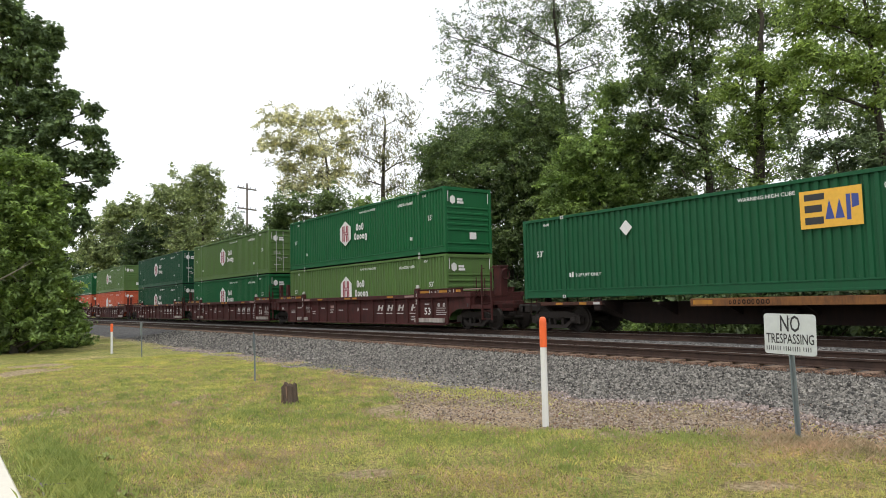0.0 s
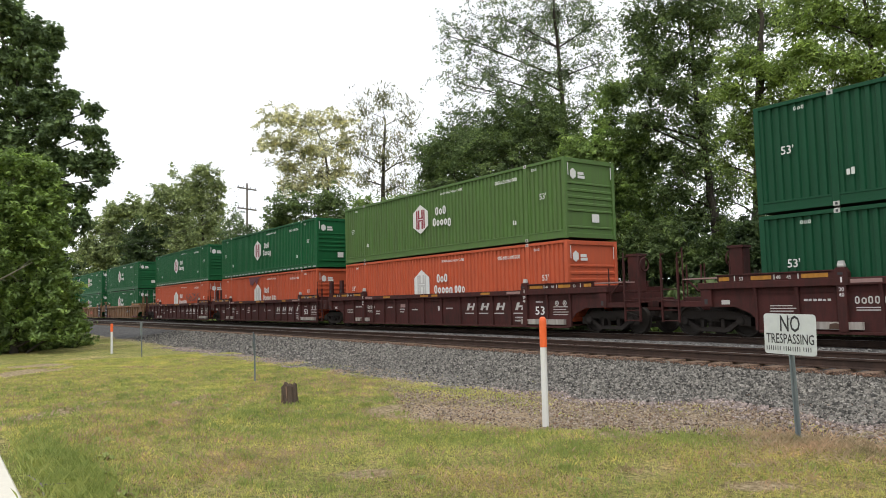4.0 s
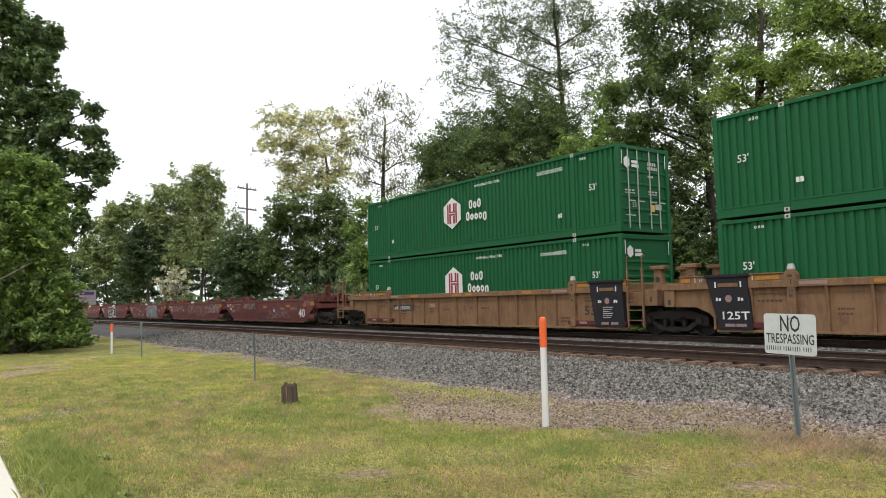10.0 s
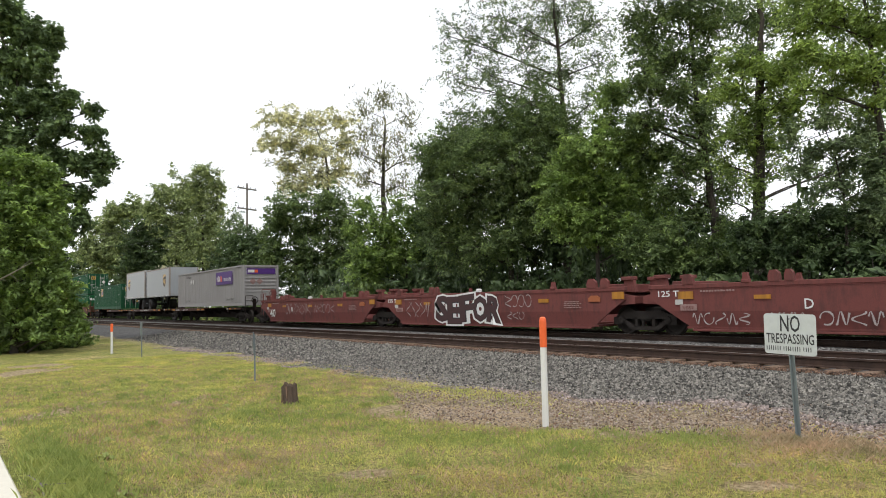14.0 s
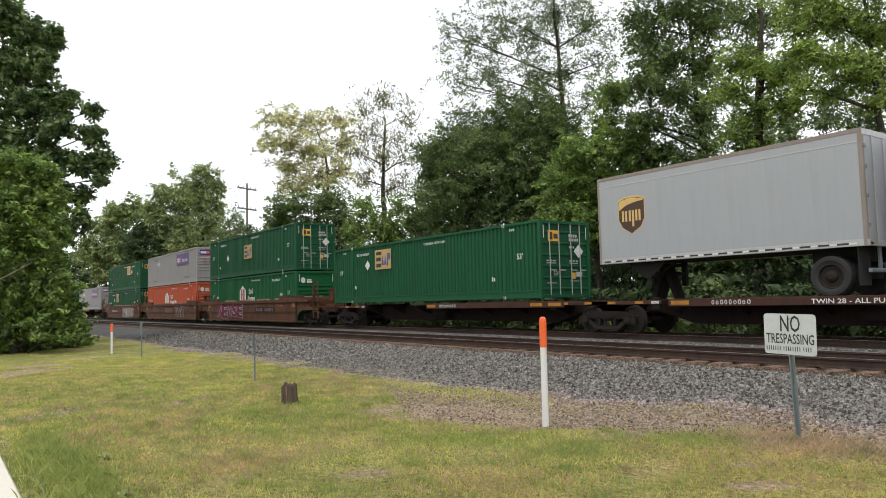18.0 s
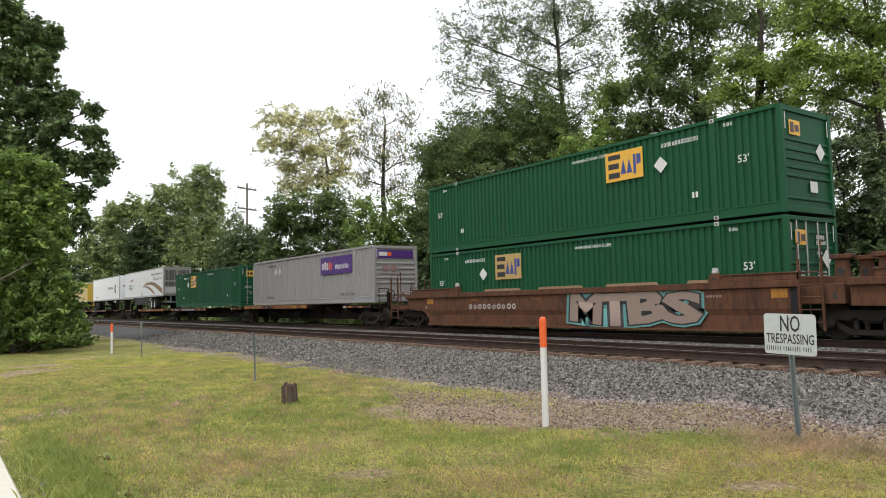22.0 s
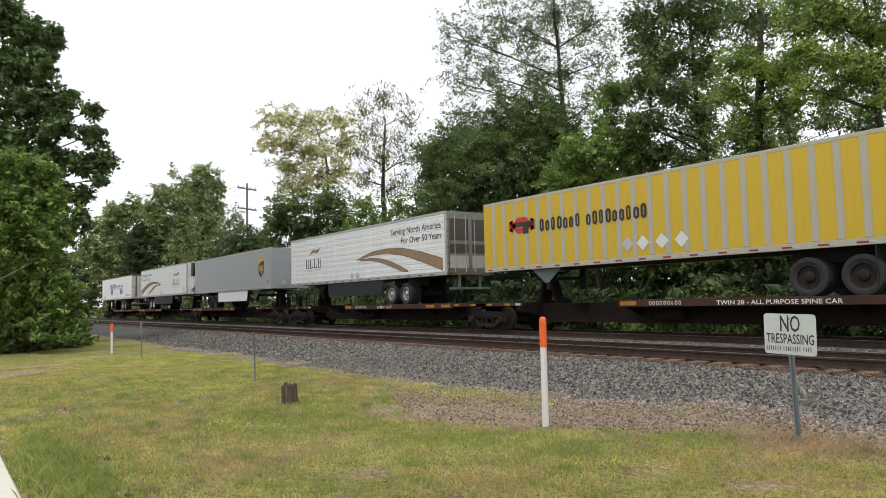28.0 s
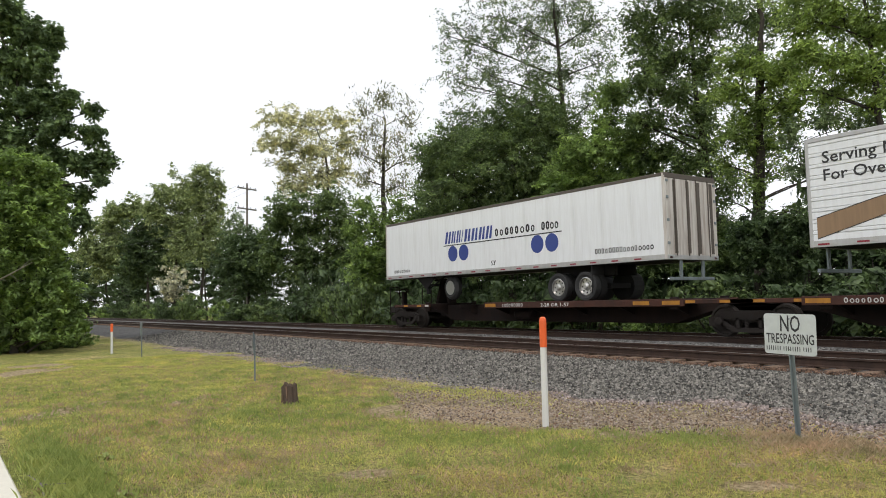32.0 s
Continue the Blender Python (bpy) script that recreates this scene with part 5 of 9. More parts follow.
lobed_tree("slender_tree", "far", "bark", "slender upright tree with dense clumps of leaves", 421, (-99.3, 30.1, -0.75), ((0.6, 0.4, 6.9), (1.0, 0.2, 13.1), (1.0, -0.3, 17.7), (1.4, -0.2, 20.8)), 0.26,
           ((2.3, -0.2, 20.3, 1.8, 1.3, 49), (0.5, -0.6, 18.5, 1.7, 1.5, 50), (2.0, 1.4, 18.4, 1.7, 1.6, 52), (1.1, -0.1, 16.5, 2.1, 1.6, 60), (2.8, 1.5, 15.7, 1.5, 1.6, 34), (0.7, 1.0, 13.5, 2.1, 2.0, 76), (-1.1, -2.8, 20.5, 1.3, 1.1, 7), (-0.2, -2.0, 18.5, 1.5, 1.6, 15), (1.0, 0.7, 9.9, 2.2, 2.2, 107), (2.6, 2.0, 10.6, 1.3, 2.6, 52)), size=0.217, m=24, L=1.3)
lobed_tree("thin_tree", "grey", "bark", "thin half-bare tree by the utility pole", 422, (-88.0, 31.1, -0.75), ((0.3, -0.1, 7.0), (0.5, -0.2, 10.6)), 0.14,
           ((0.1, -0.1, 13.1, 1.3, 1.6, 18), (1.4, 0.1, 11.2, 1.4, 1.8, 35), (0.6, -1.1, 10.5, 1.3, 2.1, 41)), size=0.18, m=22, L=1.2)
lobed_tree("oak_tree", "oak", "bark", "large dark oak with heavy foliage at the lawn's end", 423, (-43.5, 3.4, -0.60), ((0.1, 0.1, 2.7), (0.5, 0.1, 6.8), (0.9, 0.2, 10.9), (1.1, 0.0, 14.5)), 0.42,
           ((0.7, 0.4, 16.6, 1.4, 0.9, 105), (1.8, 1.5, 16.2, 0.7, 0.7, 39), (0.2, -0.0, 14.8, 1.5, 1.1, 143), (2.3, 1.0, 14.6, 0.9, 1.0, 66), (1.2, 0.7, 12.7, 1.5, 1.1, 134), (2.5, 2.1, 12.8, 0.6, 0.8, 30), (3.2, 3.3, 12.2, 0.5, 0.5, 14), (2.6, 1.8, 11.3, 0.9, 0.8, 55), (3.4, 3.2, 10.8, 0.7, 0.7, 36), (3.5, 3.9, 9.5, 0.7, 0.8, 40), (2.9, 2.7, 9.4, 0.8, 0.8, 45), (1.8, 1.5, 9.9, 1.0, 0.9, 51), (1.4, -0.2, 10.6, 1.2, 1.2, 115), (3.5, 3.7, 8.5, 0.5, 0.4, 11), (2.4, 3.0, 7.8, 0.6, 0.6, 20), (2.6, 3.0, 6.6, 0.5, 0.7, 23), (1.8, 1.8, 8.3, 0.9, 0.9, 37), (0.9, 1.2, 8.0, 1.2, 1.2, 106), (0.1, -1.4, 12.1, 1.2, 3.7, 319), (2.3, 1.9, 6.1, 1.0, 1.2, 85), (0.3, -0.7, 17.5, 1.2, 1.0, 92)), size=0.132, m=28, L=0.7, slim=0.6)
lobed_tree("maple_tree", "lively", "bark", "leafy maple with lighter green foliage in front of the oak", 424, (-35.5, 3.0, -0.60), ((0.0, -0.0, 3.0), (0.2, 0.0, 5.0), (0.4, -0.0, 7.1)), 0.16,
           ((0.1, -0.2, 8.1, 1.1, 0.6, 75), (0.5, 0.7, 7.6, 1.0, 0.7, 72), (0.5, -0.5, 6.6, 1.3, 0.9, 136), (0.9, 1.3, 6.5, 0.7, 0.7, 42), (0.8, 0.1, 5.4, 1.3, 1.0, 152), (1.0, 1.3, 5.2, 0.7, 0.8, 56), (0.4, -0.6, 4.0, 1.5, 1.0, 165), (0.6, 1.1, 3.7, 1.0, 1.0, 116), (1.4, 1.5, 3.0, 0.6, 0.7, 42), (-0.0, 0.5, 2.4, 1.5, 0.9, 149), (0.8, 1.5, 2.0, 0.9, 0.7, 64), (-0.5, 0.0, 1.3, 1.3, 0.6, 84), (0.6, 0.9, 1.2, 1.1, 0.6, 64), (1.0, 2.0, 1.3, 0.6, 0.5, 28), (-0.5, 0.5, 0.7, 1.2, 0.3, 30), (1.2, 1.3, 0.7, 0.8, 0.2, 15), (-0.7, -1.3, 6.0, 1.0, 2.9, 284)), size=0.112, m=28, L=0.6, slim=0.5)

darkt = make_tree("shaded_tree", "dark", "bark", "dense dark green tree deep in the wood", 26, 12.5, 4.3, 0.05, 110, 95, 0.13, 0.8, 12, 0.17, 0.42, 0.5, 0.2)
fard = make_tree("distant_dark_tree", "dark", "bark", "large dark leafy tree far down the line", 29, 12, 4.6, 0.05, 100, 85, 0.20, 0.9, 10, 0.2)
bush = make_bush("bush", "mid", "dense green bush at the edge of the wood", 31, 3.2, 2.2, 44, 0.095)
bushd = make_bush("dark_bush", "dark", "bramble bush, undergrowth shade put into its dark green leaves", 32, 3.0, 2.2, 44, 0.095)
bushb = make_bush("light_bush", "lively", "light green bush at the edge of the wood", 33, 2.2, 1.8, 40, 0.085)
several(darkt, ((-38, 35, 110, 1.1, 0.66), (-28.0, 35, 10, 0.9, 0.55), (-22.5, 33, 80, 0.8, 0.5), (-17.5, 34, 210, 0.8, 0.42), (-13.8, 32, 300, 0.7, 0.40), (-33, 32.5, 190, 0.9, 0.6), (-43, 32, 30, 0.9, 0.55), (-54, 32.5, 330, 0.9, 0.5), (-80, 32, 0, 1.0, 0.55), (-48, 35, 260, 1.1, 0.55), (-60.5, 34, 75, 1.0, 0.6), (-72.0, 34, 150, 1.0, 0.6), (-10, 34, 40, 0.8, 0.36)))
several(fard, ((-90, 33, 240, 0.9, 0.7), (-105, 33, 20, 1.0, 0.75), (-137, 32, 100, 1.3, 0.95), (-175, 33, 40, 2.0, 1.3), (-205, 34, 10, 2.2, 1.5)))
stand(bush, -16, 24.6, 0, 1.0)
stand(bushd, -12.5, 24.8, 0, 1.0)
stand(bushb, -19, 24.2, 0, 0.9)
rng = random.Random(77)
x = -4.0
while x > -150:
    src = rng.choice((bush, bushd, bushd, bush, bushd, bushb))
    # nearer bushes swapped to the dark leaf, standing in for shade
    if x > -45 and src is not bushd and (src is bushb or rng.random() < 0.6):
        src = bushd
    again(src, x, 25.0 + rng.uniform(-0.7, 1.6), rng.uniform(0, 360), rng.uniform(0.8, 1.25), BACK, rng.uniform(0.8, 1.5))
    if rng.random() < 0.6:
        again(bushd, x + 1, 27.5 + rng.uniform(0, 2), rng.uniform(0, 360), rng.uniform(1.0, 1.5))
    x -= 2.6 * (1 + abs(x) / 35)
for k in range(24):                                      # a second row, further in; its shade is in the leaf colour
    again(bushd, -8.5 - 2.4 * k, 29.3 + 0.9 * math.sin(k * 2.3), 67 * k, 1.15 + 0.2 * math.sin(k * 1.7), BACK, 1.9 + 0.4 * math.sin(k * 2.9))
blossom = make_bush("blossoming_tree", "blossom", "small tree covered in pale cream blossom", 35, 5.0, 2.2, 30, 0.14, category="tree")
stand(blossom, -95, 25.5, 0, 1.1, 2.0)

# the trees on the near side of the line, where it leaves the view
dead = thing("dead_branch", "bare grey dead branch sticking out of the leaves", "branch")
dead.location = (-31.0, 1.9, 2.5)
dg_ = Geo()
drng = random.Random(9)
dpts = branch_geo(dg_, (-4.5, -0.5, -0.6), (0.6, 1.2, 0.5), 0.06, 0.012, 0.15, drng, 6, 6)
for dk in (2, 3, 4, 5):
    branch_geo(dg_, dpts[dk], dpts[dk] + Vector((drng.uniform(-0.2, 0.4), drng.uniform(0.2, 0.6), drng.uniform(-0.4, 0.6))), 0.016, 0.005, 0.06, drng, 3, 5)
part("limb", dg_, "bark_grey", dead)
again(darkt, -43, 3.6, 30, 0.66, -0.6)
again(darkt, -47, 2.0, 200, 0.9, -0.6)
again(darkt, -55, 3.0, 100, 1.0, -0.6)
again(fard, -70, 3.5, 10, 1.1, -0.6)
again(fard, -90, 4.0, 60, 1.2, -0.6)
for x, y, tn, k in ((-37.5, 2.6, 10, 0.9), (-38.6, 4.3, 80, 0.85), (-40, 5.2, 150, 0.5), (-35.5, 0.8, 220, 0.9), (-41.5, 4.2, 300, 0.9), (-38.0, 1.2, 40, 1.2)):
    again(bush, x, y, tn, k, -0.6)
for x, y, tn, k in ((-37.4, 4.0, 10, 0.5), (-38.2, 5.6, 100, 0.45), (-35.6, 2.2, 200, 0.5), (-39.6, 6.3, 30, 0.4)):
    again(bushb, x, y, tn, k, -0.6)

# ---- utility pole and wires beyond the trees ----
pole = thing("utility_pole", "wooden utility pole with two crossarms above the trees", "utility pole")
pole.location = (-74.2, 27.6, -0.8)
part("pole", Geo().tube((0, 0, -0.5), (0, 0, 15.2), 0.16, 12, 0.1), "bark_grey", pole)
for z in (14.6, 12.4):
    arm = part("crossarm", Geo().box(-0.06, 0.06, -1.4, 1.4, z - 0.07, z + 0.07, 0.01), "bark_grey", pole, at=pose(0, 0, 0, 0, 0, 25))
    for y in (-1.25, -0.5, 0.5, 1.25):
        part("insulator", Geo().lathe([(z + 0.07, 0.0), (z + 0.07, 0.03), (z + 0.13, 0.05), (z + 0.17, 0.03), (z + 0.22, 0.05), (z + 0.25, 0.0)], 8, "z"), "galv", arm, at=(0, y, 0))
wires = thing("overhead_wires", "thin dark overhead wires strung from the utility pole", "wires")
for z, y in ((14.0, 26.4), (14.05, 27.4), (14.0, 28.6), (11.8, 27.2)):
    for x0, x1, z1 in ((-74.2, -140, 15.5),):
        v = []
        for i in range(13):
            t = i / 12
            p = (x0 + (x1 - x0) * t, y - 3 * t, z + (z1 - 15) * t - 1.2 * math.sin(math.pi * t))
            v += [(p[0], p[1] + 0.014 * math.cos(k * 1.571), p[2] + 0.014 * math.sin(k * 1.571)) for k in range(4)]
        part("wire", Geo().add(v, [(4 * i + k, 4 * i + (k + 1) % 4, 4 * i + 4 + (k + 1) % 4, 4 * i + 4 + k) for i in range(12) for k in range(4)]), "wire", wires)


# ---- the train ----
YC = TRACK_Y["far"]
BW = 2.591            # width of boxes
BL = 16.154           # 53 ft
HALF = BW / 2
MOVING = []           # (thing, offset along the train)
SPIN = []             # (wheelset, offset along the train)


def run(t):
    """How far the train has come at t seconds."""
    k = (t - 16) / 16
    late = 0.578 * min(1.0, max(0.0, (t - 23.15) / 0.1))     # the film skips a beat here
    return 17.337 * (t - 16) + 0.146 * k * k + 0.12 * k ** 3 - late


_share = {}


def shared(key, make):
    if key not in _share:
        _share[key] = make()
    return _share[key]


def loop(g, x0, x1, z0, z1, t, y=None):
    """A plain rounded ring as high and wide as a letter."""
    y = SIDE if y is None else y
    v = []
    for inset in (0.0, t):
        a, b, p, q = x0 + inset, x1 - inset, z0 + inset, z1 - inset
        k = 0.32 * (b - a)
        v += [(u, y - 0.004, w) for u, w in ((a + k, p), (b - k, p), (b, p + k), (b, q - k), (b - k, q), (a + k, q), (a, q - k), (a, p + k))]
    return g.add(v, [(i, (i + 1) % 8, 8 + (i + 1) % 8, 8 + i) for i in range(8)])


def bars(parent, x, z, w, h, mat, y, chars, seed, name="lettering_mark", label=""):
    """Unreadable writing or a brand name: a row of plain blocks as high and wide as the letters."""
    rng = random.Random(seed)
    g = Geo()
    step = w / chars
    for k in range(chars):
        a, b = x + k * step, x + (k + rng.choice((0.62, 0.72, 0.8))) * step
        tall = h * rng.choice((1, 1, 0.82))
        if chars > 2 and h > 0.085:
            loop(g, a, b, z, z + tall, (0.40 if h > 0.25 else 0.3) * (b - a) if tall > 0.25 else min(0.3 * (b - a), 0.22 * tall), y)
        else:
            g.box(a, b, y - 0.004, y, z, z + tall)
    return tagged(part(name, g, mat, parent, label), kind="stuff" if chars > 1 else "")


def words(parent, txt, x, z, size, mat, y, width=None):
    me = letters(txt, size, mat)
    o = tagged(part("writing", me, None, parent), kind="stuff")
    w = max(v.co.x for v in me.vertices) - min(v.co.x for v in me.vertices)
    k = 1 if width is None else width / w
    o.matrix_basis = Matrix.Translation((x, y - 0.004, z)) @ Matrix.Diagonal((k, 1, 1, 1))
    return o


def flat(parent, name, pts, mat, y, label="", t=0.004):
    return part(name, Geo().prism(pts, y - t, y, "y"), mat, parent, label)


def diamond(parent, x, z, r, mat, y):
    return flat(parent, "placard", [(x - r, z), (x, z - r), (x + r, z), (x, z + r)], mat, y)


def corrugated(x0, x1, z0, z1, y, out, pitch=0.268, depth=0.05):
    """A trapezoid-corrugated sheet in the x-z plane."""
    n = max(1, round((x1 - x0) / pitch))
    p = (x1 - x0) / n
    prof = []
    for i in range(n):
        a = x0 + i * p
        prof += [(a, 0), (a + 0.42 * p, 0), (a + 0.52 * p, 1), (a + 0.9 * p, 1)]
    prof.append((x1, 0))
    g = Geo()
    v = [(a, y - out * depth * d, z) for a, d in prof for z in (z0, z1)]
    f = [(2 * i, 2 * i + 2, 2 * i + 3, 2 * i + 1) for i in range(len(prof) - 1)]
    return g.add(v, f)


def ribbed_end(x, y0, y1, z0, z1, rows, depth=0.037):
    """An end wall with horizontal ribs standing proud towards +x."""
    prof = [(0, z0)]
    for a, b in rows:
        prof += [(0, a), (depth, a + 0.025), (depth, b - 0.025), (0, b)]
    prof.append((0, z1))
    v = [(x + d, y, z) for d, z in prof for y in (y0, y1)]
    return Geo().add(v, [(2 * i, 2 * i + 1, 2 * i + 3, 2 * i + 2) for i in range(len(prof) - 1)])


POST = 2.02           # middle of the lifting posts from the ends


def container(mat, lead_end, H=2.868, ribs=0.235, group="intermodal containers", label="", pale=False):
    """A 53-foot box; x = 0 at the end that leads, z = 0 at its foot."""
    c = thing("shipping_container", label, "container", group)
    key = (mat, H, ribs)
    bays = ((-BL + 0.14, -BL + POST - 0.09), (-BL + POST + 0.09, -POST - 0.09), (-POST + 0.09, -0.14))
    for sgn in (-1, 1):
        for i, (a, b) in enumerate(bays):
            me = shared(("bay", i, sgn, *key), lambda: corrugated(a, b, 0.30, H - 0.09, sgn * (HALF - 0.039), 1 if sgn > 0 else -1, ribs).mesh("side_wall", mat))
            part("side_wall", me, None, c)
        part("bottom_rail", shared(("brail", sgn, *key), lambda: Geo().box(-BL, 0, sgn * (HALF - 0.016), sgn * (HALF - 0.05), 0.03, 0.30, 0.0).box(-BL, 0, sgn * HALF, sgn * (HALF - 0.05), 0.262, 0.31, 0.006).box(-BL, 0, sgn * HALF, sgn * (HALF - 0.05), 0.02, 0.085, 0.006).mesh("bottom_rail", mat)), None, c)
        part("top_rail", shared(("trail", sgn, *key), lambda: Geo().box(-BL, 0, sgn * HALF, sgn * (HALF - 0.06), H - 0.10, H, 0.008).mesh("top_rail", mat)), None, c)
        for x in (-0.07, -BL + 0.07):
            part("corner_post", shared(("cpost", sgn, x, *key), lambda: Geo().box(x - 0.075, x + 0.075, sgn * (HALF + 0.002), sgn * (HALF - 0.14), 0, H + 0.001, 0.012).mesh("corner_post", mat)), None, c)
        for x in (-POST, -BL + POST):
            pst = part("lifting_post", shared(("lpost", sgn, x, *key), lambda: Geo().box(x - 0.09, x + 0.09, sgn * (HALF + 0.004), sgn * (HALF - 0.06), 0.0, H + 0.002, 0.01).mesh("lifting_post", mat)), None, c)
            for z in (0.0, H - 0.12):
                part("corner_casting", shared(("cast", sgn, x, z), lambda: Geo().box(x - 0.085, x + 0.085, sgn * (HALF + 0.007), sgn * (HALF - 0.05), z, z + 0.125, 0.012).mesh("corner_casting", "mark_grey" if not pale else "mark_orange")), None, pst, "pale steel casting" if not pale else "")
                if sgn < 0:
                    part("casting_hole", shared(("hole", x, z), lambda: Geo().box(x - 0.03, x + 0.03, -HALF - 0.009, -HALF - 0.003, z + 0.03, z + 0.095, 0.002).mesh("casting_hole", "mark_black")), None, pst)
    part("roof", shared(("roof", *key), lambda: Geo().box(-BL + 0.02, -0.02, -HALF + 0.03, HALF - 0.03, H - 0.04, H - 0.008).mesh("roof", mat)), None, c)
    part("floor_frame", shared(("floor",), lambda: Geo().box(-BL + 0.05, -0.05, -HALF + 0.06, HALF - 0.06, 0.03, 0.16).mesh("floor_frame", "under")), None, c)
    part("rear_wall", shared(("rear", *key), lambda: Geo().box(-BL + 0.01, -BL + 0.05, -HALF + 0.1, HALF - 0.1, 0.02, H - 0.02).mesh("rear_wall", mat)), None, c)
    e0, e1 = -HALF + 0.13, HALF - 0.13
    if lead_end == "front":
        part("front_wall", shared(("front", *key), lambda: ribbed_end(-0.07, e0, e1, 0.05, H - 0.05,
             [(0.36, 0.46), (0.95, 1.05), (1.18, 1.30), (1.42, 1.54), (1.66, 1.78), (1.92, 2.02)]).mesh("front_wall", mat)), None, c, "end wall with horizontal ribs")
        part("end_header", shared(("head", *key), lambda: Geo().box(-0.10, -0.015, e0, e1, H - 0.16, H - 0.02, 0.01).mesh("end_header", mat)), None, c)
        part("end_sill", shared(("sill", *key), lambda: Geo().box(-0.10, -0.015, e0, e1, 0.03, 0.2, 0.01).mesh("end_sill", mat)), None, c)
        for yy in () if mat != "fedex" else (-0.62, -0.12):
            part("end_placard", shared(("eplac", yy), lambda: Geo().prism([(yy - 0.24, 1.72), (yy, 1.48), (yy + 0.24, 1.72), (yy, 1.96)], -0.028, -0.022, "x").mesh("end_placard", "mark_dim")), None, c, "worn empty placard holder")
        if mat != "fedex":
            part("data_plate", shared(("plate",), lambda: Geo().box(-0.03, -0.012, 0.05, 0.42, 0.60, 0.9, 0.004).mesh("data_plate", "mark_white")), None, c)
    else:
        for d, (a, b) in enumerate(((e0, -0.006), (0.006, e1))):
            door = part("door", shared(("door", d, *key), lambda: ribbed_end(-0.085, a, b, 0.06, H - 0.06,
                        [(0.3, 0.4), (0.72, 0.82), (1.14, 1.24), (1.56, 1.66), (1.98, 2.08), (2.4, 2.5)], 0.03).mesh("door", mat)), None, c, "door with lock rods")
            for f in (0.33, 0.74) if d == 0 else (0.26, 0.67):
                y = a + (b - a) * f
                part("lock_rod", shared(("rod", round(y, 3), H), lambda: Geo().tube((-0.03, y, 0.06), (-0.03, y, H - 0.06), 0.021, 8).mesh("lock_rod", "silver")), None, door, "galvanised lock rod")
                part("rod_handle", shared(("hand", round(y, 3)), lambda: Geo().box(-0.035, -0.012, y - 0.02, y + 0.3, 1.02, 1.06, 0.006).mesh("rod_handle", "silver")), None, door)
            for z, h, w, cells in ((1.36, 0.05, 0.5, 3), (1.28, 0.035, 0.5, 9), (0.55, 0.03, 0.5, 5)) if d == 0 else ((2.27, 0.11, 0.46, 4), (2.12, 0.11, 0.52, 6), (1.86, 0.07, 0.3, 3), (1.36, 0.05, 0.5, 3), (1.28, 0.035, 0.46, 8), (0.62, 0.03, 0.5, 5)):
                def label_mesh():
                    g = Geo()
                    for q in range(cells):
                        g.box(-0.05, -0.044, a + 0.22 + q * w / cells, a + 0.22 + (q + 0.72) * w / cells, z, z + h)
                    return g.mesh("door_label", "mark_grey")
                tagged(part("door_label", shared(("lab", d, z), label_mesh), None, door), kind="stuff")
            if d == 0:
                size_mark = part("size_mark", letters("53'", 0.22, "mark_grey"), None, door)
                size_mark.matrix_basis = Matrix.Translation((-0.044, -0.62, 0.84)) @ Matrix.Rotation(math.radians(90), 4, "Z")
            else:
                part("paper_label", shared(("paper",), lambda: Geo().box(-0.05, -0.043, 0.56, 0.88, 0.80, 0.98).mesh("paper_label", "mark_grey")), None, door, "pale printed label")
        part("door_header", shared(("dhead", *key), lambda: Geo().box(-0.10, -0.01, e0, e1, H - 0.13, H - 0.015, 0.01).mesh("door_header", mat)), None, c)
        part("door_sill", shared(("dsill", *key), lambda: Geo().box(-0.10, -0.01, e0, e1, 0.02, 0.15, 0.01).mesh("door_sill", mat)), None, c)
        part("warning_sticker", shared(("stick",), lambda: Geo().box(-0.05, -0.042, 0.30, 0.52, 0.72, 0.95).mesh("warning_sticker", "mark_yellow")), None, c, "amber sticker")
    for y in (-HALF + 0.18, HALF - 0.2):
        part("reflector", shared(("refl", y), lambda: Geo().box(-0.012, -0.004, y, y + 0.03, H - 0.65, H - 0.2).mesh("reflector", "mark_white")), None, c)
    return c


SIDE = -HALF - 0.0045


def box_marks(c, H=2.868, col="mark_white", seed=1, number_at=-3.75):
    """The small stencils that every box carries."""
    words(c, "53'", -1.28, H * 0.52, 0.30, col, SIDE)
    words(c, "53'", -15.45, H * 0.52, 0.30, col, SIDE)
    bars(c, -1.65, H - 0.30, 0.30, 0.10, col, SIDE, 3, seed)
    bars(c, -15.05, H - 0.30, 0.30, 0.10, col, SIDE, 3, seed + 1)
    bars(c, number_at, H - 0.50, 1.3, 0.135, col, SIDE, 13, seed + 2, "number_mark")
    bars(c, -2.75, H * 0.25, 0.22, 0.17, col, SIDE, 2, seed)
    bars(c, -13.85, H * 0.25, 0.22, 0.17, col, SIDE, 2, seed)
    words(c, "WARNING HIGH CUBE", -7.45, H - 0.38, 0.145, col, SIDE, 1.6)


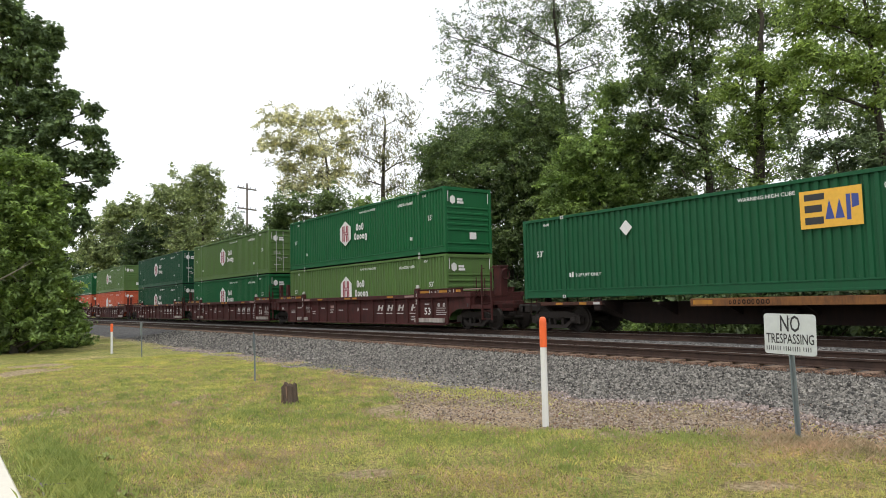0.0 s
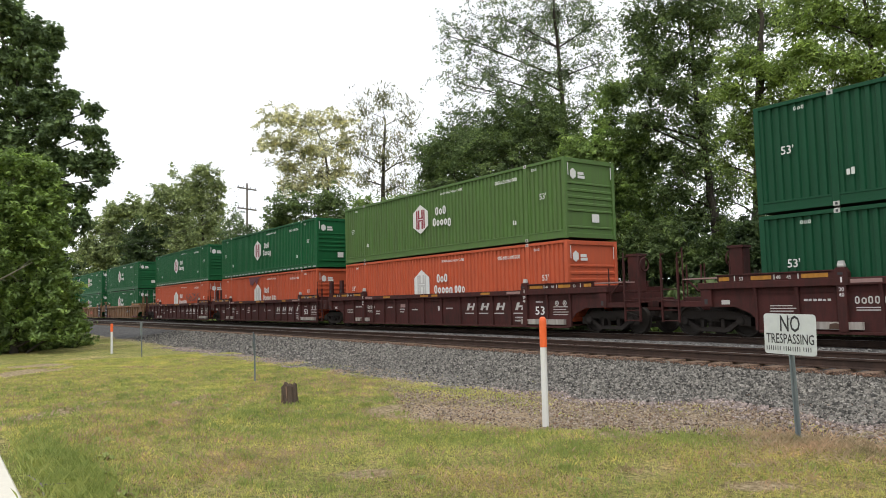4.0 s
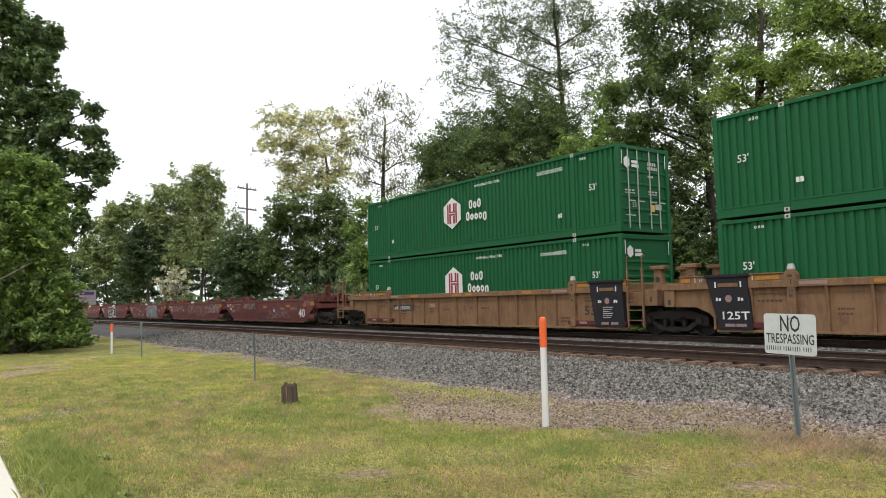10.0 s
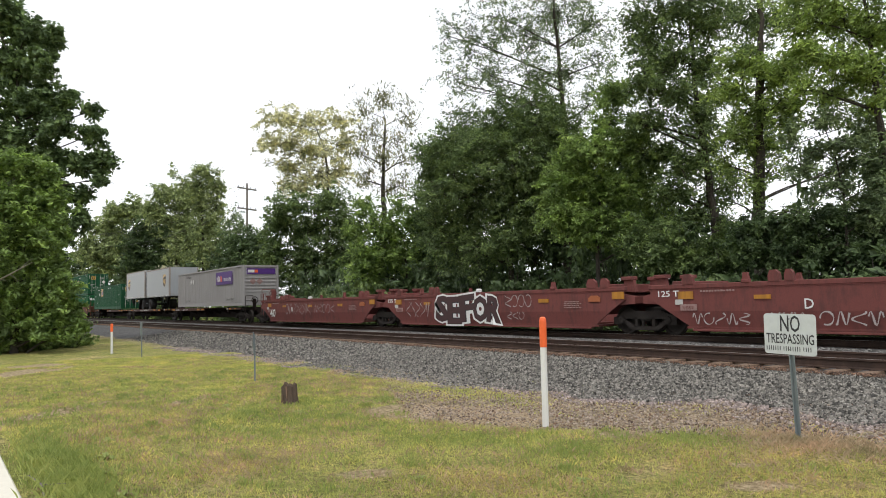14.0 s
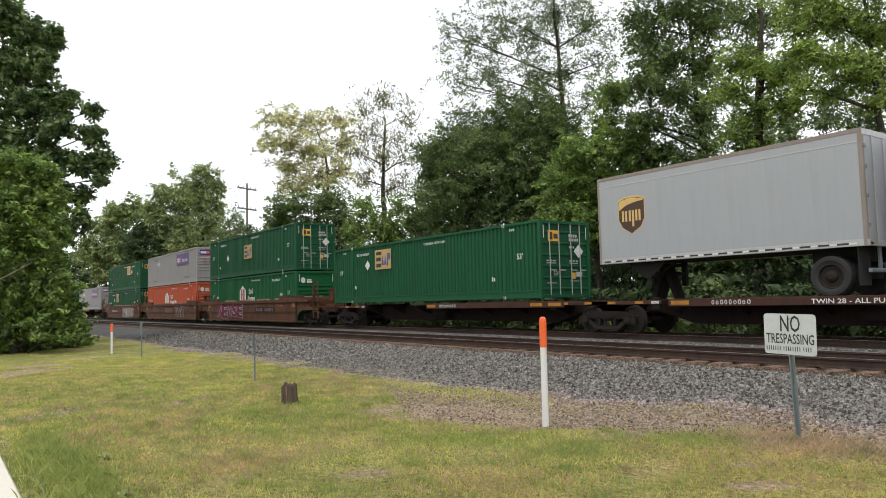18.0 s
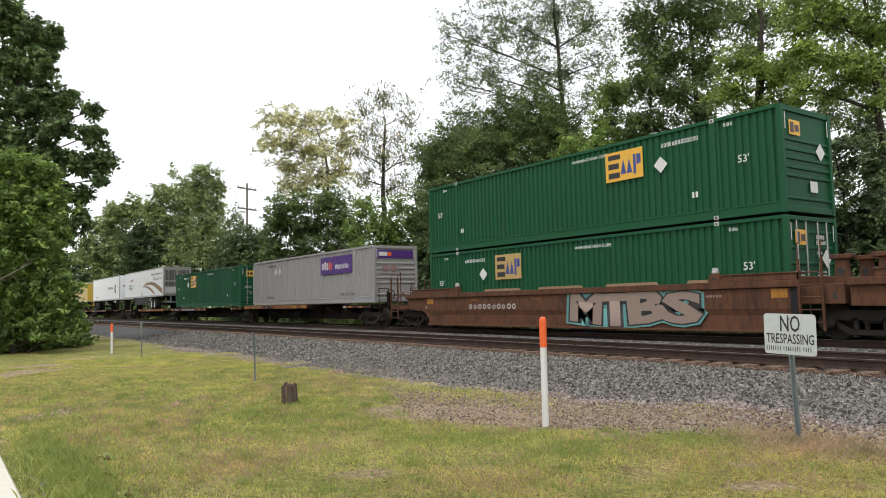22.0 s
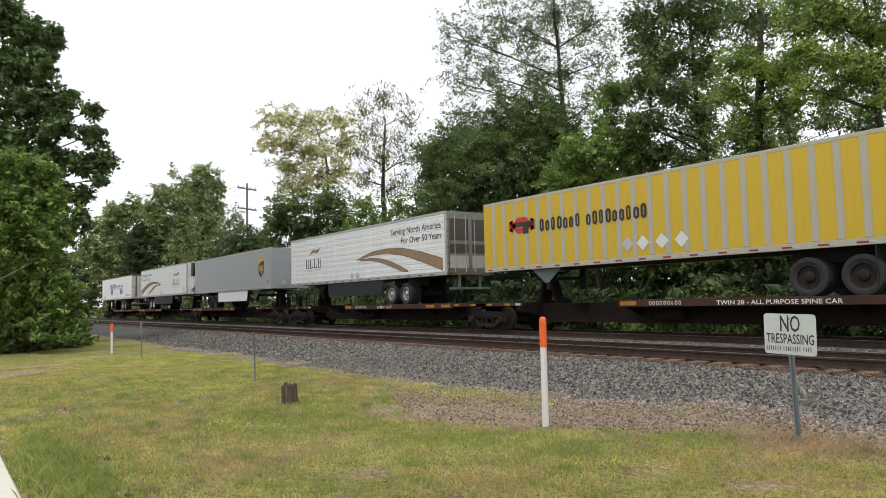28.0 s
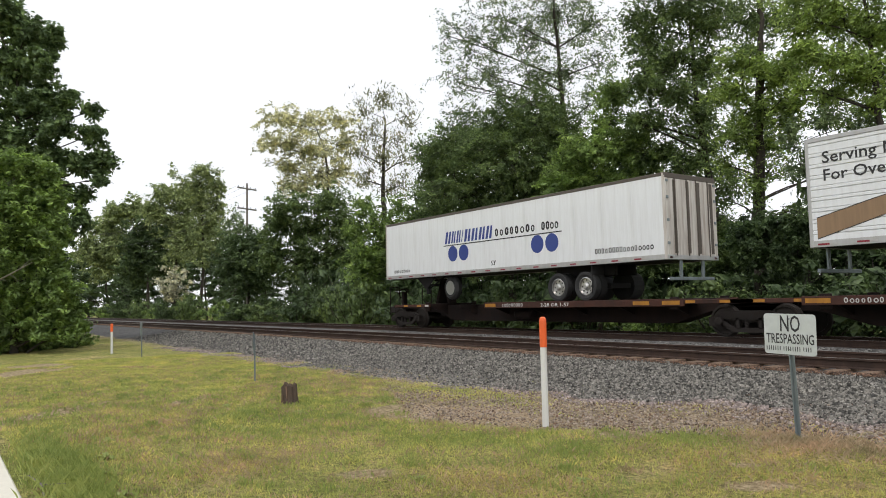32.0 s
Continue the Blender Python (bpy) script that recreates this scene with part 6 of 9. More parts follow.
def hub_logo(c, z, house=False, incorporated=False, x=-9.0):
    """White six-sided badge with maroon bars, and a two-line white name."""
    w, h = 0.60, 0.66
    if house:
        pts = [(x - w, z - 0.75), (x + w, z - 0.75), (x + w, z + 0.30), (x, z + h), (x - w, z + 0.30)]
    else:
        pts = [(x - w, z - 0.32), (x, z - h), (x + w, z - 0.32), (x + w, z + 0.32), (x, z + h), (x - w, z + 0.32)]
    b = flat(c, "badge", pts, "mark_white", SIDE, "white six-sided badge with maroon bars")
    m = "maroon" if not incorporated else "mark_grey"
    for k, (a0, a1, b0, b1) in enumerate(((-0.34, -0.24, -0.42, 0.40), (-0.20, -0.08, 0.06, 0.42), (0.08, 0.20, 0.06, 0.42), (0.24, 0.34, -0.42, 0.40),
                                          (-0.20, -0.08, -0.44, -0.1), (0.08, 0.20, -0.44, -0.1), (-0.22, 0.22, -0.09, -0.02), (-0.22, 0.22, 0.02, 0.08))):
        part("badge_bar", Geo().box(x + a0, x + a1, SIDE - 0.008, SIDE - 0.004, z + b0, z + b1), m, b)
    for x0, z0, row in ((-7.83, 0.05, ((0.36, 0), (0.27, 0), (0.36, 0))), (-8.03, -0.42, ((0.36, 0), (0.26, 0), (0.26, 0), (0.26, 0), (0.26, 0.1)))):
        g = Geo()
        for i, (tall, drop) in enumerate(row):
            loop(g, x0 + i * 0.275, x0 + i * 0.275 + 0.225, z + z0 - drop, z + z0 + tall, 0.08)
        tagged(part("name_shape", g, "mark_white", c), kind="stuff")
    if incorporated:
        bars(c, -6.55, z - 0.42, 0.75, 0.3, "mark_white", SIDE, 3, 5, "name_shape")
    # the same badge, small, on the end
    e = part("end_badge", Geo().prism([(-0.98, z - 0.1 + 0.35), (-0.84, z - 0.2 + 0.35), (-0.70, z - 0.1 + 0.35), (-0.70, z + 0.1 + 0.35), (-0.84, z + 0.2 + 0.35), (-0.98, z + 0.1 + 0.35)], 0.0, 0.006, "x"), "mark_white", c, at=(-0.03, 0, 0.35))
    part("end_name_shape", Geo().box(0, 0.006, -0.6, -0.3, z + 0.33, z + 0.43).box(0, 0.006, -0.6, -0.25, z + 0.2, z + 0.3), "mark_white", e)


def emp_logo(c, x, z, amber="mark_yellow", end=True):
    """Amber square with black and blue angular shapes."""
    b = flat(c, "badge", [(x, z), (x + 1.5, z), (x + 1.5, z + 0.95), (x, z + 0.95)], amber, SIDE, "amber square badge")
    y = SIDE - 0.004
    part("badge_shape", Geo().box(x + 0.12, x + 0.58, y - 0.004, y, z + 0.10, z + 0.28).box(x + 0.12, x + 0.55, y - 0.004, y, z + 0.40, z + 0.58).box(x + 0.12, x + 0.62, y - 0.004, y, z + 0.70, z + 0.86), "mark_black", b)
    g = Geo()
    for pts in ([(0.62, 0.2), (0.84, 0.2), (0.73, 0.68)], [(0.86, 0.2), (1.08, 0.2), (0.97, 0.68)], [(1.13, 0.14), (1.23, 0.14), (1.23, 0.76), (1.13, 0.76)], [(1.26, 0.42), (1.42, 0.46), (1.42, 0.74), (1.26, 0.76)]):
        g.prism([(x + a, z + q) for a, q in pts], y - 0.004, y, "y")
    part("badge_shape", g, "mark_blue", b)
    diamond(c, (x - 3.3 if x > -9 else x - 0.75) if x < -6 else (x - 5.58 if z == 1.58 else x + 2.15), z + (0.60 if z == 1.58 else 0.25), 0.25, "mark_white", SIDE)
    if end:
        e = part("end_badge", Geo().box(0, 0.006, -0.85, -0.3, 2.1, 2.5), "mark_yellow", c, "amber badge on the end", at=(-0.045, 0, 0))
        part("badge_shape", Geo().box(0.006, 0.01, -0.8, -0.62, 2.16, 2.44).box(0.006, 0.01, -0.57, -0.36, 2.2, 2.38), "mark_brown", e)
        p2 = part("end_placard", Geo().prism([(0.45, 1.75), (0.70, 1.5), (0.95, 1.75), (0.70, 2.0)], 0.0, 0.006, "x"), "mark_white", c, at=(-0.03, 0, 0))


def fedex_logo(c, z=1.62):
    b = flat(c, "banner", [(-5.9, z), (-2.25, z), (-2.25, z + 0.95), (-5.9, z + 0.95)], "mark_purple", SIDE, "purple banner with white and orange shapes")
    y = SIDE - 0.004
    for n_, (a, w, h, m, k) in enumerate(((-5.7, 0.82, 0.46, "mark_white", 3), (-4.86, 0.42, 0.44, "mark_orange", 2), (-4.12, 1.55, 0.26, "mark_white", 10))):
        bars(b, a, z + 0.24, w, h, m, y, k, n_ + 3, "name_shape")
    e = part("end_banner", Geo().box(0, 0.006, -HALF + 0.2, HALF - 0.25, z + 0.62, z + 1.02), "mark_purple", c, "purple banner on the end", at=(-0.03, 0, 0))
    part("name_shape", Geo().box(0.006, 0.01, -0.98, -0.5, z + 0.72, z + 0.92), "mark_white", e)
    part("name_shape", Geo().box(0.006, 0.01, -0.48, -0.25, z + 0.72, z + 0.92), "mark_orange", e)
    for x in (-12.31, -11.69):
        diamond(c, x, z + 0.45, 0.23, "placard", SIDE)
    words(c, "TOP LIFT ONLY", -3.6, 0.42, 0.20, "mark_black", SIDE, 1.7)
    words(c, "TOP LIFT ONLY", -13.9, 0.42, 0.20, "mark_black", SIDE, 1.3)
    bars(c, -13.6, 2.42, 1.3, 0.13, "spine", SIDE, 10, 3, "number_mark")


COLOUR = {"hub_green": "green", "hub_deep": "deep green", "hub_olive": "faded olive green", "hub_orange": "orange-red", "emp_green": "dark green", "fedex": "light grey"}
LOWER_Z, UPPER_Z = 0.355, 3.282


def put_box(kind, mat, lead_end, B, z, seed, extra=None):
    txt = {"hub": "white six-sided badge", "house": "white house-shaped badge", "inc": "white house-shaped badge", "emp": "amber square badge", "fedex": "purple banner"}[kind]
    where = "stacked on another box" if z > 3 else ("in a well car" if z < 1 else "on a spine car")
    c = container(mat, lead_end, label="%s ribbed container, %s, %s" % (COLOUR[mat], txt, where), pale=False)
    if kind in ("hub", "house", "inc"):
        box_marks(c, seed=seed, number_at=-3.75 if z > 3 else -3.7)
        hub_logo(c, 1.60, kind != "hub", kind == "inc")
    elif kind == "emp":
        box_marks(c, seed=seed, number_at=-3.75 if extra > -8 else -13.6)
        emp_logo(c, extra, {220: 1.17, 11: 1.58}.get(seed, 1.62), "mark_faded" if seed in (22, 220, 122) else "mark_yellow")
    else:
        fedex_logo(c)
    if z > 3:
        for sx in (-POST, -BL + POST):
            for sy in (-HALF + 0.1, HALF - 0.1):
                part("box_connector", shared("ibc", lambda: Geo().box(-0.07, 0.07, -0.06, 0.06, -0.0595, 0.004, 0.01).mesh("box_connector", "truck")), None, c, at=(sx, sy, 0))
    c.location = (B + run(0), YC, z)
    MOVING.append((c, B, z))
    return c


# ---- bogies ----
def wheelset_mesh():
    g = Geo()
    for s in (-1, 1):
        prof = [(s * 0.66, 0.0), (s * 0.66, 0.09), (s * 0.70, 0.10), (s * 0.705, 0.36), (s * 0.68, 0.38), (s * 0.68, 0.475), (s * 0.705, 0.478), (s * 0.72, 0.45), (s * 0.815, 0.442), (s * 0.815, 0.38), (s * 0.785, 0.37), (s * 0.77, 0.11), (s * 0.82, 0.10), (s * 0.82, 0.0)]
        g.lathe(prof, 28, "y")
    g.tube((0, -1.08, 0), (0, 1.08, 0), 0.085, 12)
    return g.mesh("wheelset", "wheel")


def frame_mesh(s):
    """A cast side frame with its two window openings."""
    g = Geo()
    y0, y1 = s * 0.93, s * 1.07
    out = [(-1.18, 0.40), (-1.12, 0.30), (-0.92, 0.30), (-0.55, 0.16), (0.55, 0.16), (0.92, 0.30), (1.12, 0.30), (1.18, 0.40), (1.15, 0.58), (0.95, 0.62), (0.55, 0.74), (-0.55, 0.74), (-0.95, 0.62), (-1.15, 0.58)]
    # top chord, bottom chord, columns and pedestal ends
    g.prism([(-1.15, 0.58), (-0.95, 0.50), (0.95, 0.50), (1.15, 0.58), (0.95, 0.64), (0.55, 0.74), (-0.55, 0.74), (-0.95, 0.64)], y0, y1, "y")
    g.prism([(-0.95, 0.46), (-0.50, 0.15), (0.50, 0.15), (0.95, 0.46), (0.82, 0.50), (0.42, 0.27), (-0.42, 0.27), (-0.82, 0.50)], y0, y1, "y")
    for a in (-0.38, 0.28):
        g.box(a, a + 0.10, y0, y1, 0.25, 0.55)
    for a in (-1.20, 0.84):
        g.prism([(a, 0.32), (a + 0.36, 0.32), (a + 0.36, 0.56), (a, 0.56)], y0 - s * 0.02, y1 + s * 0.03, "y")
    return g.mesh("side_frame", "truck")


def bogie(parent, x):
    b = part("bogie", shared("bolster", lambda: Geo().box(-0.22, 0.22, -1.02, 1.02, 0.42, 0.68, 0.03).box(-0.55, 0.55, -0.35, 0.35, 0.66, 0.86, 0.03).mesh("bogie", "truck")), None, parent, "grimy cast iron bogie, undercar shade in its colour", (x, 0, 0))
    for s in (-1, 1):
        part("side_frame", shared(("sf", s), lambda: frame_mesh(s)), None, b)
        part("spring", shared(("spr", s), lambda: [g for g in [Geo()] if [g.lathe([(0.27 + 0.02 * i, 0.05 + (0.012 if i % 2 else 0)) for i in range(14)], 8, "z") for _ in (0,)]][0].mesh("spring", "truck")), None, b, at=(-0.1, s * 1.0, 0))
        for a in (-0.89, 0.89):
            part("bearing_cap", shared(("cap", s), lambda: Geo().lathe([(s * 1.04, 0.0), (s * 1.05, 0.13), (s * 1.13, 0.12), (s * 1.15, 0.07), (s * 1.15, 0.0)], 12, "y").mesh("bearing_cap", "truck")), None, b, at=(a, 0, 0.457))
    for a in (-0.89, 0.89):
        w = part("wheelset", shared("wheelset", wheelset_mesh), None, b, "steel wheels on an axle", (a, 0, 0.457))
        SPIN.append((w, a))
    return b


def coupler(parent, x, s):
    return part("coupler", Geo().box(x - 0.9, x + 0.9, -0.12, 0.12, 0.72, 0.95, 0.03).box(x + s * 0.7, x + s * 1.15, -0.19, 0.19, 0.66, 1.0, 0.05), "truck", parent)


def spray(parent, x0, x1, z0, z1, mats, seed, glyphs, y, fat=0.10, outline="mark_black"):
    """Sprayed lettering that says nothing: looping ribbons in rows of blobs."""
    rng = random.Random(seed)
    w = (x1 - x0) / glyphs
    for lay, (mat, t) in enumerate([(outline, fat * 1.5), (mats[0], fat)] if outline else [(mats[0], fat)]):
        rng.seed(seed)
        g = Geo()
        for k in range(glyphs):
            cx, cz, hw, hh = x0 + (k + 0.5) * w, (z0 + z1) / 2, w * 0.44, (z1 - z0) * 0.46
            style = rng.choice((0, 0, 2, 2, 1))
            ph, tw = rng.uniform(0, 6.28), rng.uniform(0.6, 1.6)
            p = []
            for i in range(13):
                u = i / 12
                if style == 0:
                    p.append((cx + hw * math.cos(ph + u * 5.2), cz + hh * math.sin(ph + u * 5.2)))
                elif style == 1:
                    p.append((cx + hw * (2 * u - 1), cz + hh * math.sin(ph + u * 9)))
                elif style == 2:
                    p.append((cx + hw * math.sin(u * 6.28 * tw + ph), cz + hh * (2 * u - 1)))
                else:
                    p.append((cx + hw * (abs(2 * u - 1) * 1.6 - 0.8), cz + hh * (1 - 2 * u)))
            yy = y - 0.003 * (lay + 1)
            v, f = [], []
            for i, q in enumerate(p):
                a, b = p[max(0, i - 1)], p[min(12, i + 1)]
                dx, dz = b[0] - a[0], b[1] - a[1]
                L = math.hypot(dx, dz) + 1e-6
                tt = t * (0.75 + 0.35 * math.sin(i * 1.1 + k))
                v += [(q[0] - dz / L * tt, yy - 0.0004 * i - 0.001 * k / glyphs, max(z0, min(z1, q[1] + dx / L * tt))), (q[0] + dz / L * tt, yy - 0.0004 * i - 0.001 * k / glyphs, max(z0, min(z1, q[1] - dx / L * tt)))]
            f = [(2 * i, 2 * i + 1, 2 * i + 3, 2 * i + 2) for i in range(12)]
            g.add(v, f)
        tagged(part("graffiti", g, mat, parent, "sprayed looping graffiti"), kind="stuff")


# ---- well cars ----
def sprayed_word(parent, txt, x0, x1, z0, z1, y, layers, seed=5):
    """Fat sprayed letters, each a little askew: each layer a colour and how far it swells past the letter."""
    step = (x1 - x0) / len(txt)
    for lay, (mat, fat) in enumerate(layers):
        rng = random.Random(seed)
        for k, ch in enumerate(txt):
            me = letters(ch, 1.0, mat, fat)
            o = part("graffiti", me, None, parent, "large sprayed letter")
            xs_, zs_ = [v.co.x for v in me.vertices], [v.co.z for v in me.vertices]
            w, h = max(xs_) - min(xs_), max(zs_) - min(zs_)
            kx = (step * rng.uniform(0.94, 1.12) + 2 * fat) / w
            kz = ((z1 - z0) * rng.uniform(0.92, 1.08) + 1.2 * fat) / h
            o.matrix_basis = (Matrix.Translation((x0 + (k + 0.5) * step, y - 0.004 * (lay + 1) - 0.0006 * k, (z0 + z1) / 2 + rng.uniform(-0.05, 0.05))) @ Matrix.Rotation(math.radians(rng.uniform(-6, 6)), 4, "Y")
                              @ Matrix.Diagonal((kx, 1, kz, 1)) @ Matrix.Translation((-(max(xs_) + min(xs_)) / 2, 0, -(max(zs_) + min(zs_)) / 2)))


def well_side(s, x0, x1, top):
    """One long side of an empty car: folded plate, top chord and flange, tapered up at both ends."""
    g = Geo()
    y = s * 1.37
    rows = [(x0 + q, x1 - q, zz, d) for q, zz, d in ((0.95, 0.20, 0.09), (0.10, 0.74, 0.0), (0.0, 0.80, 0.0), (-0.5, 1.10, 0.0), (-0.5, top - 0.14, 0.0))]
    n = len(rows)
    v = [(xx, y - s * (d + t), zz) for t in (0.0, 0.04) for a, b, zz, d in rows for xx in (a, b)]
    o = 2 * n
    f = [(2 * i, 2 * i + 1, 2 * i + 3, 2 * i + 2) for i in range(n - 1)] + [(o + 2 * i, o + 2 * i + 2, o + 2 * i + 3, o + 2 * i + 1) for i in range(n - 1)]
    f += [(2 * i, 2 * i + 2, o + 2 * i + 2, o + 2 * i) for i in range(n - 1)] + [(2 * i + 1, o + 2 * i + 1, o + 2 * i + 3, 2 * i + 3) for i in range(n - 1)] + [(0, o, o + 1, 1), (o - 2, o - 1, 2 * o - 1, 2 * o - 2)]
    g.add(v, f)
    g.box(x0 - 0.55, x1 + 0.55, y + s * 0.035, y - s * 0.10, top - 0.13, top, 0.015)
    g.box(x0 + 0.95, x1 - 0.95, y + s * 0.03, y - s * 0.06, 0.17, 0.23, 0.01)
    return g


RIBS = [q for d in (7.11, 5.13, 4.08, 3.08, 1.98, 0.67) for q in (-BL / 2 - d, -BL / 2 + d)]
COLUMNS = (-2.08, -BL + 2.08)


def side_outline(arch_lead, arch_trail, top):
    """Lower edge of a loaded car's side: square where a ladder stands, arched where it reaches over a bogie."""
    arch = ((0.10, 0.20), (0.15, 0.46), (0.36, 0.68), (0.78, 0.85), (1.82, 0.86), (1.82, top))
    plumb = ((0.20, 0.20), (0.20, top))
    return [(d, z) for d, z in (arch if arch_lead else plumb)] + [(-BL - d, z) for d, z in reversed(arch if arch_trail else plumb)]


def loaded_side(car, s, mat, ribbed, arch_lead, arch_trail):
    """Plate, chords, ribs, columns with their locks and the raised ledges of one long side."""
    face = s * 1.335
    ends = (1.85 if arch_lead else 0.26, -BL - (1.85 if arch_trail else 0.26))
    low = (0.08 if arch_lead else 0.22, -BL - (0.08 if arch_trail else 0.22))
    g = Geo().prism(side_outline(arch_lead, arch_trail, 1.40), face, face - s * 0.025, "y")
    w = part("side", g, mat, car, "long side of the well")
    part("top_chord", Geo().box(ends[1], ends[0], s * 1.455, s * 1.30, 1.345, 1.53, 0.014), mat, w)
    part("bottom_flange", Geo().box(low[1], low[0], s * 1.44, s * 1.30, 0.17, 0.235, 0.008), mat, w)
    if ribbed:
        part("stiffener", Geo().box(low[1] + 0.02, low[0] - 0.02, s * 1.362, s * 1.33, 1.20, 1.235), mat, w)
        rib = shared(("rib", s, mat), lambda: Geo().prism([(s * 1.33, 0.235), (s * 1.425, 0.235), (s * 1.405, 0.34), (s * 1.405, 1.12), (s * 1.45, 1.345), (s * 1.33, 1.345)], -0.035, 0.035, "x").mesh("rib", mat))
        for k, x in enumerate(RIBS + [-BL - 0.15] * arch_trail + [0.15] * arch_lead):
            if s < 0 or k % 3 == 0:
                part("rib", rib, None, w, at=(x, 0, 0))
        for x, e in [(1.62, 1)] * arch_lead + [(-BL - 1.62, -1)] * arch_trail:
            part("end_stiffener", Geo().prism([(s * 1.33, 0.87), (s * 1.43, 0.87), (s * 1.43, 1.345), (s * 1.33, 1.345)], x - 0.17, x + 0.17, "x"), mat, w)
            part("slot", Geo().box(x - 0.05, x + 0.05, s * 1.426, s * 1.434, 0.93, 1.08), "mark_black", w)
    else:
        # the plate folds outward along its middle
        part("fold", Geo().prism([(face, 0.62), (face + s * 0.045, 0.80), (face + s * 0.045, 1.33), (face, 1.345)], low[1], low[0], "x"), mat, w)
    for x in COLUMNS:
        c = part("column", Geo().box(x - 0.11, x + 0.11, s * 1.465, s * 1.33, 0.24 if ribbed else 1.345, 1.345, 0.008).prism([(x - 0.17, 1.345), (x + 0.17, 1.345), (x + 0.17, 1.66), (x + 0.10, 1.78), (x - 0.10, 1.78), (x - 0.17, 1.66)], s * 1.475, s * 1.31, "y"), mat, w)
        if s < 0:
            part("column_slot", Geo().box(x - 0.06, x + 0.06, -1.481, -1.474, 1.60, 1.66), "mark_black", c)
        part("box_lock", shared(("lock", s), lambda: Geo().box(-0.085, 0.085, s * 1.31, s * 1.45, 1.78, 1.86, 0.02).prism([(-0.075, 1.86), (0.075, 1.86), (0.05, 1.94), (-0.05, 1.94)], s * 1.33, s * 1.43, "y").mesh("box_lock", "mark_grey" if ribbed else "truck")), None, c, "pale steel box lock" if ribbed else "", at=(x, 0, 0))
    for k, (x, out) in enumerate(((COLUMNS[0] + 0.17, 1.24 if arch_lead else 0.30), (COLUMNS[1] - 0.17, -BL - (1.24 if arch_trail else 0.30)))):
        a, b = min(x, out), max(x, out)
        lg = part("end_ledge", Geo().box(a, b, s * 1.44, s * 1.33, 1.53, 1.70, 0.01), mat, w, "raised ledge at the end of the well")
        part("ledge_cap", Geo().box(a - 0.0, b + 0.02, s * 1.47, s * 1.30, 1.70, 1.735, 0.006), mat, lg)
        if s > 0 or not ribbed:
            continue
        y, n = -1.44, b - a
        for f0, f1 in ((0.04, 0.25), (0.50, 0.68), (0.88, 0.98)):
            f0, f1 = (f0, f1) if k == 0 else (1 - f1, 1 - f0)
            part("ledge_patch", Geo().box(a + f0 * n, a + f1 * n, y - 0.006, y, 1.56, 1.665), "deck_yellow", lg)
        for f0, txt in ((0.30, "45"), (0.39, "48"), (0.72, "53")):
            f0 = f0 if k == 0 else 0.93 - f0
            words(lg, txt, a + f0 * n, 1.56, 0.13, "mark_grey", y - 0.003)
        for f0 in (0.275, 0.475, 0.83):
            part("tick", Geo().box(a + (f0 if k == 0 else 1 - f0) * n - 0.015, a + (f0 if k == 0 else 1 - f0) * n + 0.015, y - 0.006, y, 1.55, 1.68), "mark_grey", lg)
    return w


